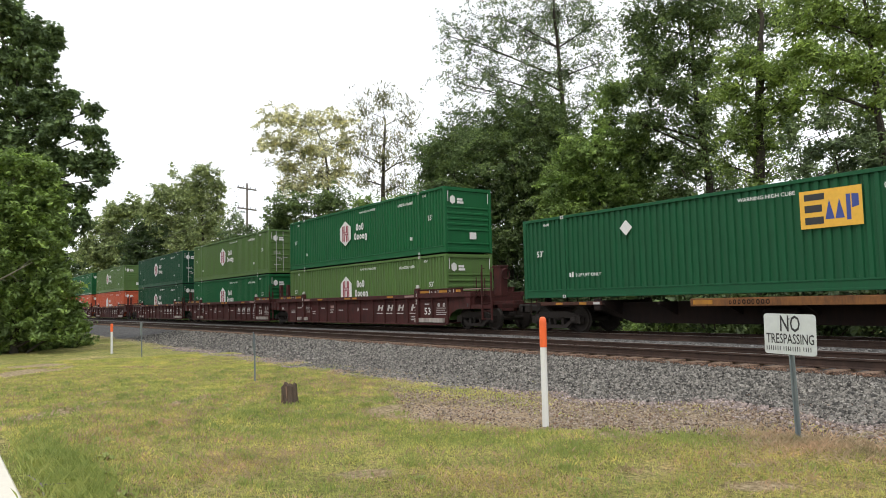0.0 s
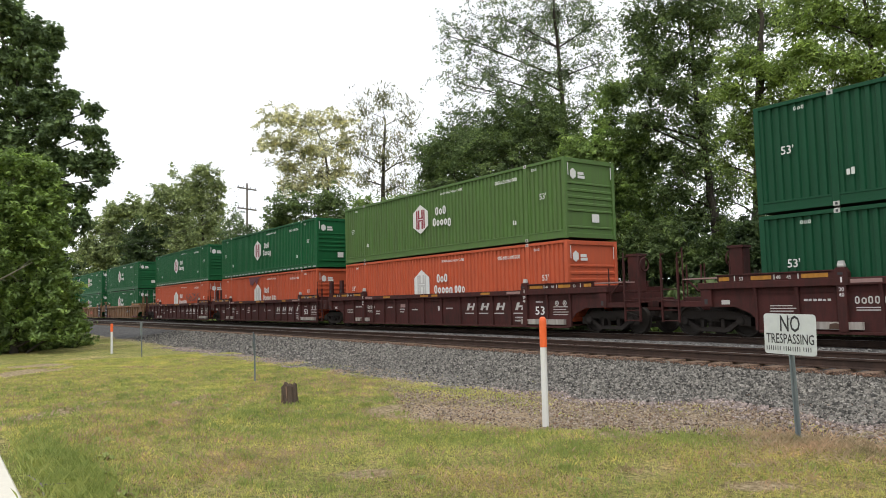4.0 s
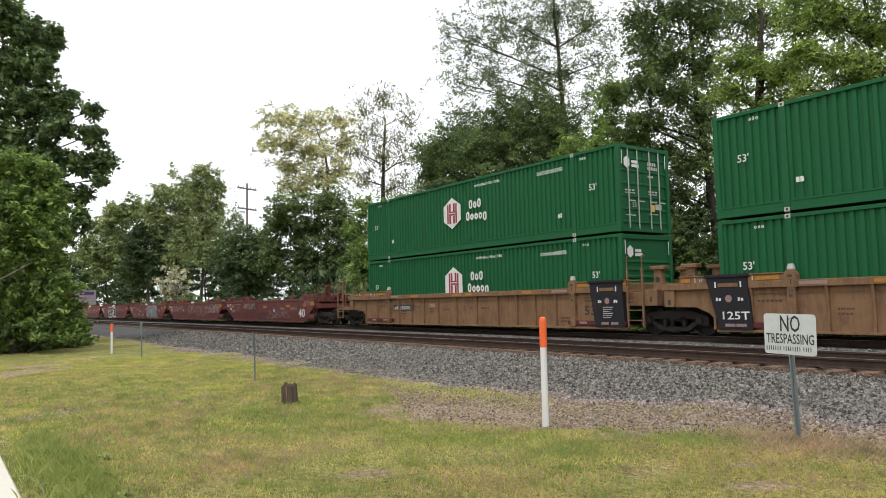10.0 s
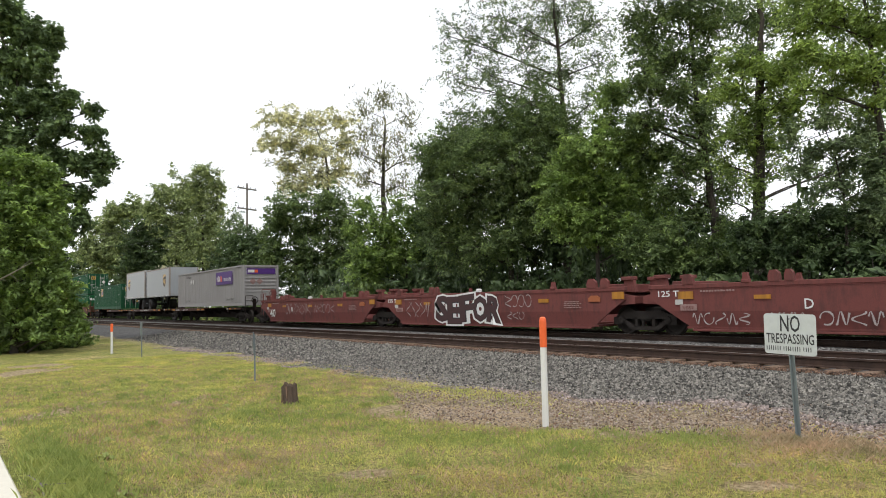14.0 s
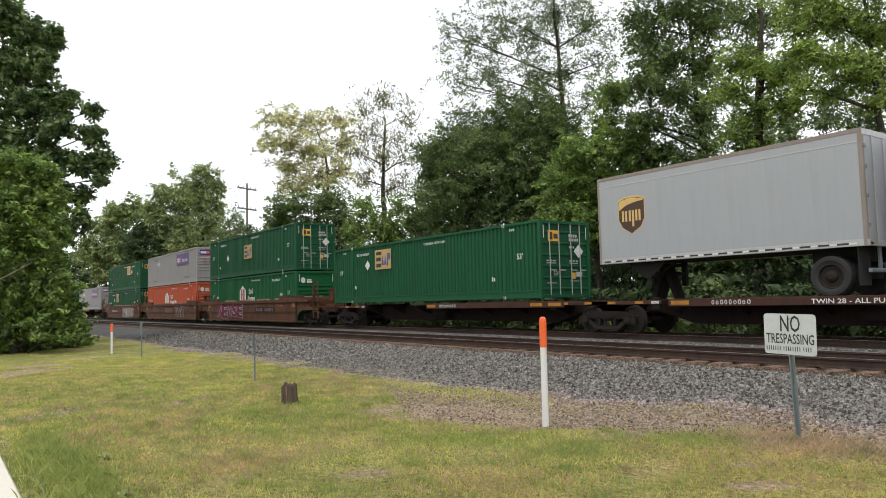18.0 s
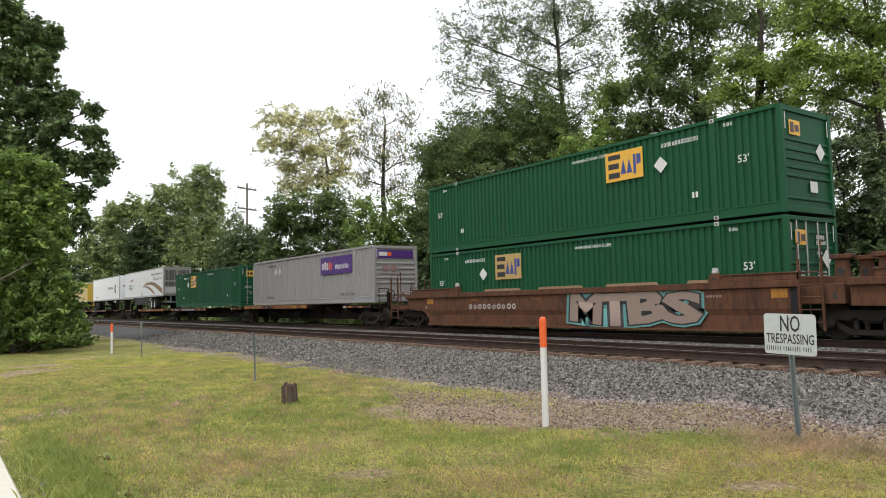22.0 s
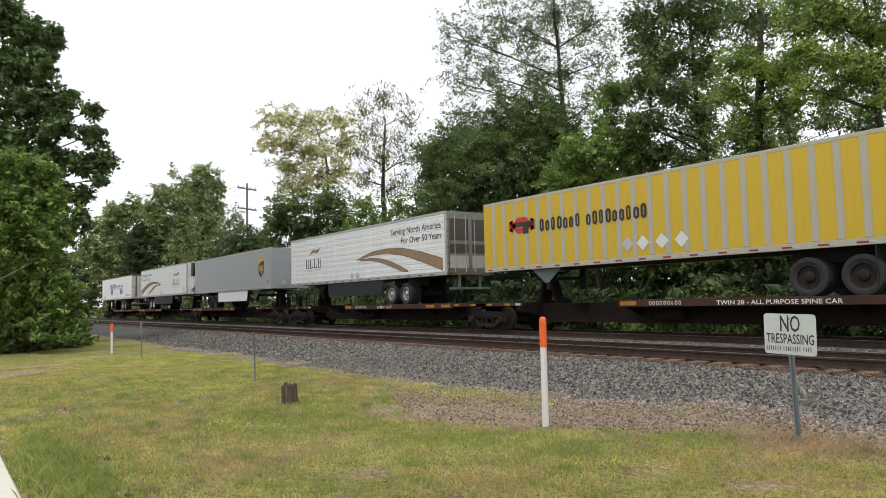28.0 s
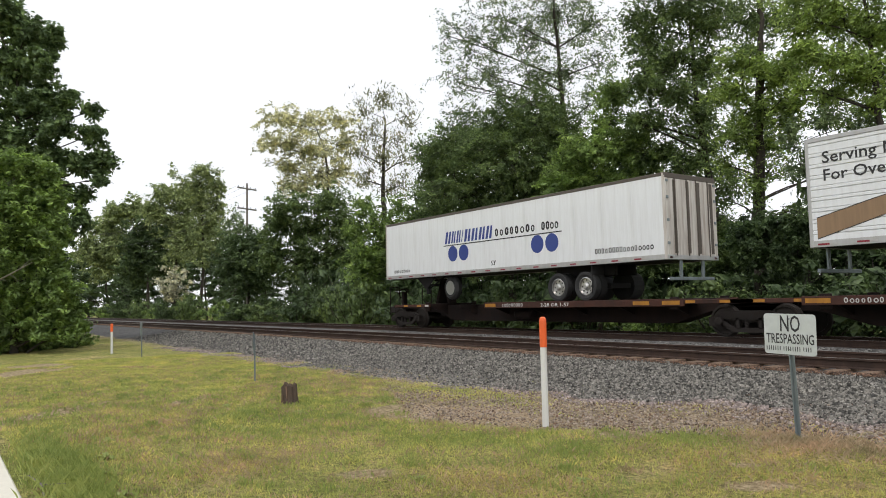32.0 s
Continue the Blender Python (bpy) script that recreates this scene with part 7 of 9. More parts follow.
def loaded_end(car, e, mat, coupled, arched, tall):
    """Platform, guide posts, ladder and rails beyond the well. e: +1 at the head of the car, -1 at its tail."""
    o = 0.0 if e > 0 else -BL
    def bx(d0, d1, *q):
        return (o + e * d0, o + e * d1) + q
    reach = 1.85 if arched else 1.30
    p = part("end_platform", Geo().box(*bx(0.05, reach, -1.28, 1.28, 0.90, 1.34, 0.02)), mat, car, "platform above the bogie")
    part("bulkhead", Geo().box(*bx(0.12, 0.26, -1.29, 1.29, 1.30, 1.62, 0.02)), mat, p)
    for y in () if coupled else (-0.95, 0.35):
        gp = Geo().prism([(o + e * 0.95, 1.3), (o + e * 1.33, 1.3), (o + e * 1.27, tall), (o + e * 1.01, tall)], y - 0.07, y + 0.07, "y")
        if mat != "bnsf":
            gp.box(*bx(0.90, 1.42, y - 0.16, y + 0.16, tall - 0.1, tall + 0.02, 0.02))
        part("guide_post", gp, mat, p)
        part("post_hole", Geo().lathe([(-0.005, 0.0), (-0.005, 0.09), (0.0, 0.09)], 12, "y"), "mark_black", p, at=(o + e * 1.13, y - 0.07, (1.3 + tall) / 2))
    part("walkway", Geo().box(*bx(reach - 0.75, reach, -1.2, 1.2, 1.345, 1.385, 0.005)), mat, p)
    at = (reach + 0.98) if coupled else 0.56
    if coupled or not arched:
        g = Geo()
        for d in (-0.29, 0.29):
            g.box(*bx(at + d - 0.022, at + d + 0.022, -1.44, -1.37, 0.42 if coupled else 0.26, 2.3 if coupled else 2.05))
        for k in range(5 if not coupled else 4):
            z = 0.46 + 0.31 * k
            g.tube((o + e * (at - 0.29), -1.41, z), (o + e * (at + 0.29), -1.41, z), 0.017, 6)
        part("ladder", g, mat, p)
        for d in (-0.29, 0.29):
            part("handrail", Geo().tube((o + e * (at + d), -1.405, 2.0), (o + e * (at + d), -1.405, 2.45), 0.016, 6).tube((o + e * (at + d), -1.405, 2.45), (o + e * (at + d), -1.25, 2.45), 0.016, 6), mat, p)
    if not arched:
        part("end_box", Geo().box(*bx(0.90, 1.34, -1.38, -1.05, 0.90, 1.40, 0.015)), mat, p)
        part("slot", Geo().box(*bx(1.08, 1.16, -1.386, -1.379, 1.02, 1.18)), "mark_black", p)
    if coupled:
        high = 2.62 if mat == "bnsf" else 2.10
        part("end_sill", Geo().box(*bx(reach - 0.1, 3.28, -1.38, -1.22, 0.86, 1.02, 0.01)).box(*bx(3.10, 3.28, -1.38, 1.38, 0.86, 1.05, 0.01)), mat, p)
        part("centre_sill", Geo().box(*bx(reach - 0.1, 3.15, -0.28, 0.28, 0.74, 1.15, 0.02)), mat, p)
        part("grating", Geo().box(*bx(1.25, 2.42, -1.36, -0.75, 1.64, 1.68, 0.004)), "mark_dim", p, "pale steel grating")
        part("grating_brace", Geo().tube((o + e * 2.3, -1.3, 1.64), (o + e * 1.9, -1.3, 1.30), 0.03, 6), mat, p)
        part("brake_cabinet", Geo().box(*bx(1.40, 1.86, 0.15, 0.55, 1.34, high, 0.03)).box(*bx(1.37, 1.89, 0.12, 0.58, high - 0.06, high + 0.02, 0.01)), mat, p)
        for d, y, z in ((2.44, -1.30, 2.6), (2.10, -0.9, 2.1), (3.2, 0.9, 2.2), (1.30, -0.7, 2.15)):
            part("stanchion", Geo().tube((o + e * d, y, 1.0), (o + e * d, y, z), 0.024, 6), mat, p)
        part("handbrake_wheel", Geo().lathe([(-0.03, 0.22), (0.0, 0.25), (0.03, 0.22), (0.0, 0.20)], 18, "x"), mat, p, at=(o + e * 1.94, 0.36, high - 0.35))
        part("coupler", Geo().box(*bx(2.3, 3.45, -0.12, 0.12, 0.72, 0.95, 0.03)).box(*bx(3.3, 3.72, -0.19, 0.19, 0.66, 1.0, 0.05)), "truck", p)
    return p


def ladder(parent, x, y, z0, z1, mat):
    g = Geo()
    for a in (-0.2, 0.2):
        g.tube((x + a, y, z0), (x + a, y, z1), 0.018, 6)
    for k in range(4):
        z = z0 + (z1 - z0) * (k + 0.4) / 4
        g.tube((x - 0.2, y, z), (x + 0.2, y, z), 0.014, 6)
    return part("ladder", g, mat, parent)


def well_end(parent, x, s, mat, coupled, tall=2.0, rail=2.25):
    """The platform over a bogie: deck, guide posts, ladder, rails and brake gear. s: +1 towards the head of the train."""
    e = part("end_platform", Geo().prism([(x - s * 0.35, 0.62), (x - s * 0.35, 1.34), (x + s * 0.5, 1.34), (x + s * 1.25, 1.20), (x + s * 1.25, 0.98), (x + s * 0.45, 0.92)], -1.30, 1.30, "y"), mat, parent, "platform above the bogie")
    part("bulkhead", Geo().box(x - s * 0.02, x + s * 0.14, -1.33, 1.33, 1.30, 1.62, 0.02), mat, e)
    for y in (-0.95, 0.35):
        part("guide_post", Geo().prism([(x + s * 0.55, 1.3), (x + s * 1.05, 1.3), (x + s * 0.95, tall), (x + s * 0.62, tall)], y - 0.07, y + 0.07, "y").box(x + s * 0.55, x + s * 0.98, y - 0.16, y + 0.16, tall - 0.1, tall + 0.02, 0.02), mat, e)
    for y in (-1.33,) if coupled else ():
        ladder(e, x + s * 0.95, y - 0.02, 0.55, 1.95, mat)
        part("handrail", Geo().tube((x + s * 0.35, y, 1.3), (x + s * 0.35, y, rail), 0.02, 6).tube((x + s * 0.35, y, rail), (x + s * 0.75, y, rail), 0.02, 6).tube((x + s * 0.75, y, rail), (x + s * 0.75, y, 1.3), 0.02, 6), mat, e)
    part("walkway", Geo().box(x + s * 0.55, x + s * 1.22, -1.2, 1.2, 1.34, 1.38, 0.005), mat, e)
    if coupled:
        part("handbrake_wheel", Geo().lathe([(-0.03, 0.22), (0.0, 0.25), (0.03, 0.22), (0.0, 0.20)], 18, "x"), mat, e, at=(x + s * 1.05, -0.55, 2.0))
        part("brake_stand", Geo().box(x + s * 0.85, x + s * 1.02, -0.7, -0.4, 1.3, 2.2, 0.02), mat, e)
        part("air_reservoir", Geo().lathe([(-0.45, 0.0), (-0.45, 0.12), (-0.36, 0.18), (0.36, 0.18), (0.45, 0.12), (0.45, 0.0)], 14, "y"), mat, e, at=(x + s * 0.7, 0.35, 1.62))
        part("end_rail", Geo().tube((x + s * 1.22, -1.25, 1.2), (x + s * 1.22, -1.25, 2.25), 0.02, 6).tube((x + s * 1.22, -1.25, 2.25), (x + s * 1.22, -0.3, 2.25), 0.02, 6).tube((x + s * 1.22, -0.3, 2.25), (x + s * 1.22, -0.3, 1.2), 0.02, 6), mat, e)
        coupler(parent, x + s * 1.7, s)
    return e


WELL_LABEL = {"bnsf": "dark brown-red ribbed steel well car", "ttx_yellow": "weathered yellow ribbed steel well car", "ttx_brown": "rusty brown smooth-sided well car with graffiti", "red_well": "faded red smooth-sided empty well car with graffiti"}


def well_car(mat, B, length, lead, trail, seed, top=1.52, letter="A", lead_bogie=1.62, trail_bogie=None):
    """One unit; x = 0 at the head end of its well. The red ones are short, empty and smooth."""
    c = thing("well_car", WELL_LABEL[mat] + " on the rails", "rail car", "well cars of the train")
    x0, x1 = -length - 0.75, 0.75
    ribbed = mat in ("bnsf", "ttx_yellow")
    if mat == "red_well":
        for s in (-1, 1):
            w = part("side", well_side(s, x0, x1, top), mat, c, "long side of the well")
            for x in (-1.9, -length + 1.9):
                part("box_lock", shared(("lock", s, mat), lambda: Geo().box(-0.12, 0.12, s * 1.30, s * 1.44, 1.50, 1.60, 0.02).prism([(-0.09, 1.6), (0.09, 1.6), (0.06, 1.78), (-0.06, 1.78)], s * 1.32, s * 1.42, "y").mesh("box_lock", mat)), None, w, at=(x, 0, 0))
        well_end(c, 0.35, 1, mat, lead, 1.82, 1.95)
        well_end(c, -length - 0.35, -1, mat, trail, 1.82, 1.95)
    else:
        for s in (-1, 1):
            loaded_side(c, s, mat, ribbed, lead, True)
        tall = 2.45 if mat == "bnsf" else 2.1
        loaded_end(c, 1, mat, lead, lead, tall)
        loaded_end(c, -1, mat, trail, True, tall)
    part("well_floor", Geo().box(x0 + 0.7, x1 - 0.7, -1.30, 1.30, 0.24, 0.30), mat, c)
    for k in range(5):
        x = -0.6 - k * (length - 1.2) / 4
        part("floor_beam", shared(("beam", mat), lambda: Geo().box(-0.12, 0.12, -1.30, 1.30, 0.26, 0.36, 0.01).mesh("floor_beam", mat)), None, c, at=(x, 0, 0))
    bogie(c, lead_bogie)
    if trail_bogie is not None:
        bogie(c, trail_bogie)
    y = -1.3355
    if ribbed:
        well_marks(c, mat, letter, lead, trail, seed, y)
    elif mat == "ttx_brown":
        y = -1.381
        part("notice_plate", Geo().box(-length - 0.18, -length + 0.30, y - 0.004, y, 1.08, 1.30), "deck_yellow", c)
        part("notice_plate", Geo().box(-0.49, -0.05, y - 0.004, y, 1.08, 1.31), "deck_yellow", c)
        part("faded_patch", Geo().prism([(-length - 0.05, 1.305), (-length + 0.42, 1.31), (-length + 0.40, 1.34), (-length, 1.34)], y - 0.004, y, "y"), "mark_dim", c, "worn pale patch")
        part("number_patch", Geo().box(-length - 0.30, -length - 0.16, y - 0.004, y, 0.88, 1.0), "mark_dim", c)
        words(c, "53", -length + 0.18, 0.60, 0.46, "mark_brown", y + 0.012, 0.52)
        bars(c, -2.4, 1.12, 0.5, 0.07, "mark_dim", y, 5, seed + 1)
        for a, b in ((-12.24, -10.25), (-9.16, -7.15), (-6.02, -4.06), (-2.97, -2.3)):
            part("chord_block", Geo().prism([(a, 1.53), (b, 1.53), (b - 0.06, 1.62), (a + 0.05, 1.62)], -1.46, -1.31, "y"), "mark_tan", c, "pale wooden packing on the chord")
        for a in (-13.2, -9.6, -6.43, -2.95):
            part("reflector", Geo().box(a, a + 0.48, y - 0.004, y, 1.17, 1.26), "deck_amber", c)
        part("grimy_panel", Geo().box(0.02, 0.19, -1.386, -1.30, 0.24, 1.34), "panel_black", c, "sooty end of the side")
    c.location = (B + run(0), YC, 0)
    MOVING.append((c, B, 0.0))
    return c


def well_marks(c, mat, letter, lead, trail, seed, y):
    """Stencils, plates and patches on a ribbed side."""
    n = BL
    mk = "mark_white" if mat == "bnsf" else "mark_black"
    words(c, "53", -1.66, 0.63, 0.42, mk, y, 0.48)
    for a, b, m in ((-4.63, -4.07, "deck_yellow"), (-8.9, -8.3, "deck_yellow"), (-8.05, -7.6, "deck_yellow"), (-12.1, -11.5, "deck_yellow"), (-3.06, -2.3, "mark_dim"), (-n + 2.3, -n + 3.0, "mark_dim")):
        part("chord_patch", Geo().box(a, b, -1.461, -1.455, 1.40, 1.49), m, c)
    for x in COLUMNS:
        part("tick", Geo().box(x + 0.0, x + 0.035, -1.479, -1.475, 1.42, 1.55), mk, c)
        for k, txt in enumerate(("20", "40")):
            words(c, txt, x - 0.06, 1.21 - 0.13 * k, 0.13, mk, -1.467)
    # rows of small print between the ribs
    pr = "mark_grey" if mat == "bnsf" else "mark_brown"
    for k, (x, z, w) in enumerate(((-1.6, 1.06, 0.36), (-2.75, 0.50, 0.45), (-2.75, 0.38, 0.36), (-7.15, 0.86, 0.5), (-9.8, 0.82, 0.5), (-10.8, 0.84, 0.42), (-10.8, 0.72, 0.34), (-11.9, 0.94, 0.46), (-13.0, 0.76, 0.4), (-13.0, 0.64, 0.36), (-15.05, 0.98, 0.7))):
        bars(c, x, z, w, 0.055, pr, y, 6, seed + k)
    part("notice_plate", Geo().box(-10.75, -10.35, y - 0.004, y, 0.95, 1.10), "mark_dim", c)
    # an emblem pair and lines of print by the end
    for x in (-0.54, -0.16):
        part("emblem", Geo().lathe([(-0.004, 0.06), (-0.006, 0.075), (-0.004, 0.09), (0.0, 0.09)], 16, "y").box(-0.025, 0.025, -0.005, 0.0, -0.03, 0.03), "mark_grey" if mat == "bnsf" else "mark_brown", c, at=(x, y, 1.03))
    if mat == "bnsf":
        words(c, letter, -7.75, 0.80, 0.27, mk, y)
        for k, w in enumerate((0.7, 0.74, 0.62, 0.7)):
            part("print_line", Geo().box(-0.72, -0.72 + w, y - 0.004, y, 0.62 + 0.09 * k, 0.645 + 0.09 * k), "mark_grey", c)
        for k in range(4):
            xx = (-5.72, -4.82, -3.86, -2.74)[k]
            part("name_shape", Geo().prism([(xx, 0.80), (xx + 0.15, 0.80), (xx + 0.27, 1.08), (xx + 0.12, 1.08)], y - 0.004, y, "y").prism([(xx + 0.33, 0.80), (xx + 0.45, 0.80), (xx + 0.57, 1.08), (xx + 0.46, 1.08)], y - 0.004, y, "y")
                 .prism([(xx + 0.2, 0.91), (xx + 0.38, 0.91), (xx + 0.41, 0.97), (xx + 0.23, 0.97)], y - 0.004, y, "y").box(xx - 0.1, xx + 0.48, y - 0.004, y, 0.66, 0.70), "mark_grey", c)
        bars(c, -n + 2.32, 0.90, 0.74, 0.18, "mark_grey", y, 5, seed, "number_mark")
        for k in range(2):
            part("print_line", Geo().box(-n + 2.34, -n + 2.95, y - 0.004, y, 0.74 + 0.06 * k, 0.765 + 0.06 * k), "mark_grey", c)
        for k, w in enumerate((0.62, 0.7, 0.6)):
            part("print_line", Geo().box(-n + 0.2, -n + 0.2 + w, y - 0.004, y, 0.72 + 0.07 * k, 0.745 + 0.07 * k), "mark_grey", c)
        part("notice_plate", Geo().box(-n - 1.2, -n - 0.95, y - 0.004, y, 0.92, 1.04), "mark_grey", c)
        for a, b, blot in ((-2.32, -0.93, -2.1), (-0.90, -0.12, None), (-n + 1.25, -n + 2.50, -n + 1.85)):
            sp = part("striped_patch", Geo().box(a, b, -1.446, -1.30, 0.29, 0.47), "worn_plate", c, "worn pale reflective plate")
            if blot is not None:
                part("scuff", Geo().prism([(blot - 0.12, 0.30), (blot + 0.15, 0.30), (blot + 0.18, 0.40), (blot + 0.05, 0.45), (blot - 0.1, 0.42)], -1.45, -1.44, "y"), "mark_brown", sp)
    else:
        words(c, letter, -7.9, 0.82, 0.26, "mark_brown", y)
        for a, b in ((-2.31, 0.18), (-n + 0.14, -n + 2.42)):
            mp = part("maroon_plate", Geo().box(a, b, -1.452, -1.30, 0.30, 0.44), "mark_maroon", c, "dull maroon reflective plate")
            for q in (0.28, 0.72):
                xx = a + (b - a) * q
                part("label_patch", Geo().box(xx - 0.16, xx + 0.16, -1.457, -1.45, 0.335, 0.41), "mark_dim", mp)
        for xa, xb in [((-1.25, 0.10), (-1.06, 0.16))] * (not lead) + [((-n - 0.32, -n + 0.90), (-n + 0.02, -n + 1.02))] * (not trail):
            pan = part("black_panel", Geo().add([(xa[0], -1.50, 1.66), (xa[1], -1.50, 1.66), (xb[1], -1.475, 0.24), (xb[0], -1.475, 0.24), (xa[0], -1.33, 1.66), (xa[1], -1.33, 1.66), (xb[1], -1.33, 0.24), (xb[0], -1.33, 0.24)], [(0, 3, 2, 1), (4, 5, 6, 7), (0, 1, 5, 4), (1, 2, 6, 5), (2, 3, 7, 6), (3, 0, 4, 7)]), "panel_black", c, "black painted panel")
            part("panel_cap", Geo().box(xa[0] - 0.04, xa[1] + 0.06, -1.54, -1.31, 1.66, 1.745, 0.01), "panel_black", pan)
            m = (xa[0] + xa[1]) / 2 + 0.06
            part("bare_patch", Geo().box(m - 0.30, m + 0.30, -1.508, -1.49, 1.40, 1.50), mat, pan, "bare chord between the ticks")
            for d in (-0.40, 0.36):
                part("tick", Geo().box(m + d, m + d + 0.04, -1.506, -1.49, 1.38, 1.54), "mark_white", pan)
            for dx in (-0.38, 0.28):
                bars(pan, m + dx, 1.02, 0.17, 0.09, "mark_white", -1.492, 2, seed)
            part("emblem", Geo().lathe([(-0.004, 0.0), (-0.004, 0.10), (0.0, 0.10)], 14, "y"), "mark_dim", pan, at=(m, -1.492, 1.08))
            for q in (0.35, 0.68):
                xx = xb[0] + (xb[1] - xb[0]) * q
                part("label_patch", Geo().box(xx - 0.16, xx + 0.14, -1.486, -1.47, 0.32, 0.40), "mark_dim", pan)
            if xa[0] > -5:
                for k in range(6):
                    bars(pan, m - 0.18, 0.86 - 0.065 * k, 0.42 - 0.05 * (k % 3), 0.03, "mark_grey", -1.486, 7, seed + k)
            else:
                words(pan, "125T", m - 0.28, 0.52, 0.30, "mark_white", -1.488, 0.80)
        if trail:
            part("number_panel", Geo().box(-n + 2.4, -n + 4.15, y - 0.006, y + 0.01, 0.80, 1.08), "mark_black", c)
            bars(c, -n + 2.5, 0.85, 1.55, 0.17, "mark_grey", y - 0.007, 10, 3, "number_mark")
        if letter == "A" and not trail:
            part("number_panel", Geo().box(-5.3, -3.6, y - 0.006, y + 0.01, 0.78, 1.02), "mark_black", c)
            for a, w, k in ((-5.2, 0.58, 4), (-4.5, 0.82, 6)):
                bars(c, a, 0.82, w, 0.16, "mark_grey", y - 0.008, k, 3, "number_mark")
        elif letter == "B":
            bars(c, -7.6, 0.55, 1.9, 0.5, "mark_red", y, 3, 3, "name_shape")
        part("notice_frame", Geo().box(-0.90, -0.86, y - 0.004, y, 0.6, 0.88).box(-0.56, -0.52, y - 0.004, y, 0.6, 0.88).box(-0.86, -0.56, y - 0.004, y, 0.6, 0.63).box(-0.86, -0.56, y - 0.004, y, 0.83, 0.88).box(-0.80, -0.62, y - 0.004, y, 0.68, 0.78), "mark_dim", c)


# ---- spine cars ----
def spine_car(B0, B1, deck, first, last, seed, note="", edge="deck", rise=0.0):
    """One platform between two bogies at B0 (head) and B1; x = 0 at the head bogie. deck: stretch of the wheel deck."""
    n = B0 - B1
    c = thing("spine_car", "narrow rusty brown spine car with a wheel deck", "rail car", "spine cars of the train")
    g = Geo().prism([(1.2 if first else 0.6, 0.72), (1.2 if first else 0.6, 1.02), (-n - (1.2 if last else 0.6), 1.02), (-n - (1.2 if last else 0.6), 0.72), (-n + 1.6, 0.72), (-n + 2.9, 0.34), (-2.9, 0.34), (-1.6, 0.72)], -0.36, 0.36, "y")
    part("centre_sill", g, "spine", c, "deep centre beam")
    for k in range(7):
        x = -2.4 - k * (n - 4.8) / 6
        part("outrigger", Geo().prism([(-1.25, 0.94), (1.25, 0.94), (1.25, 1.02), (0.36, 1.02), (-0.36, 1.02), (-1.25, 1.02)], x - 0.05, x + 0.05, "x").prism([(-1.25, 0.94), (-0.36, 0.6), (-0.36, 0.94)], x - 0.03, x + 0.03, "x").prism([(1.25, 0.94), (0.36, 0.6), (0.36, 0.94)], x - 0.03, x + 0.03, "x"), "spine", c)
    a, b = deck
    part("wheel_deck", Geo().box(b, a, 0.5, 1.38, 1.03, 1.08 + rise, 0.01), "deck", c, "flat brown wheel deck with a raised edge")
    d = part("wheel_deck", Geo().box(b, a, -1.38, -0.5, 1.03, 1.08 + rise, 0.01), "deck", c, "flat brown wheel deck with a raised edge")
    for yy in (-1.40, 1.33):
        part("deck_edge", Geo().box(b, a, yy, yy + 0.07, 0.88 + rise, 1.10 + rise, 0.01), edge, c)
    y = -1.4035
    for x in (a - 0.75, b + 0.1, b + (a - b) * 0.8):
        part("reflector", shared("sp_refl", lambda: Geo().box(0, 0.62, y - 0.004, y, 0.93, 1.05).mesh("reflector", "deck_yellow")), None, d, at=(x, 0, rise))
    if note:
        nx, nw = b + (a - b) * 0.35, 3.4 if len(note) > 12 else 1.4
        if rise:
            part("note_panel", Geo().box(nx - 0.1, nx + nw + 0.1, y - 0.003, y + 0.01, 0.90 + rise, 1.07 + rise), "spine", d, "dark patch under stencilled writing")
            for q in (0.16, 0.25):
                part("worn_patch", Geo().box(b + (a - b) * q, b + (a - b) * q + 0.4, y - 0.003, y + 0.01, 0.94 + rise, 1.04 + rise), "mark_tan", d)
        words(d, note, nx, 0.92 + rise, 0.17, "mark_dim" if rise else "mark_white", y - 0.004, nw)
    if not rise:
        bars(d, b + (a - b) * 0.12, 0.925, 1.2, 0.13, "mark_grey" if edge == "deck" else "spine", y, 9, seed, "number_mark")
    for x in (-2.2, -n + 2.2):
        part("box_support", Geo().box(x - 0.2, x + 0.2, -1.27, 1.27, 1.0, 1.10, 0.02).box(x - 0.14, x + 0.14, -1.34, -1.22, 0.78, 1.16, 0.02).box(x - 0.14, x + 0.14, 1.22, 1.34, 0.78, 1.16, 0.02), "spine", c)
    for k, (x, first_) in enumerate(((0.0, first), (-n, last))):
        s = 1 if k == 0 else -1
        e = part("end_sill", Geo().box(x - 1.1, x + 1.1, -0.5, 0.5, 0.84, 1.04, 0.03).box(x + s * 0.6, x + s * 0.75, -1.25, 1.25, 0.92, 1.05, 0.01), "spine", c)
        st = part("side_step", Geo().box(x - s * 2.4, x + s * 0.45, -1.36, -1.28, 0.95, 1.07, 0.01), "deck", c, "rusty side step with yellow patches")
        for q in (0.5, 1.6):
            part("reflector", Geo().box(x - s * q - 0.16, x - s * q + 0.16, -1.366, -1.36, 0.97, 1.05), "deck_yellow", st)
        part("notice_plate", Geo().box(x - s * 2.2 - 0.14, x - s * 2.2 + 0.14, -1.366, -1.36, 0.97, 1.05), "mark_grey", st)
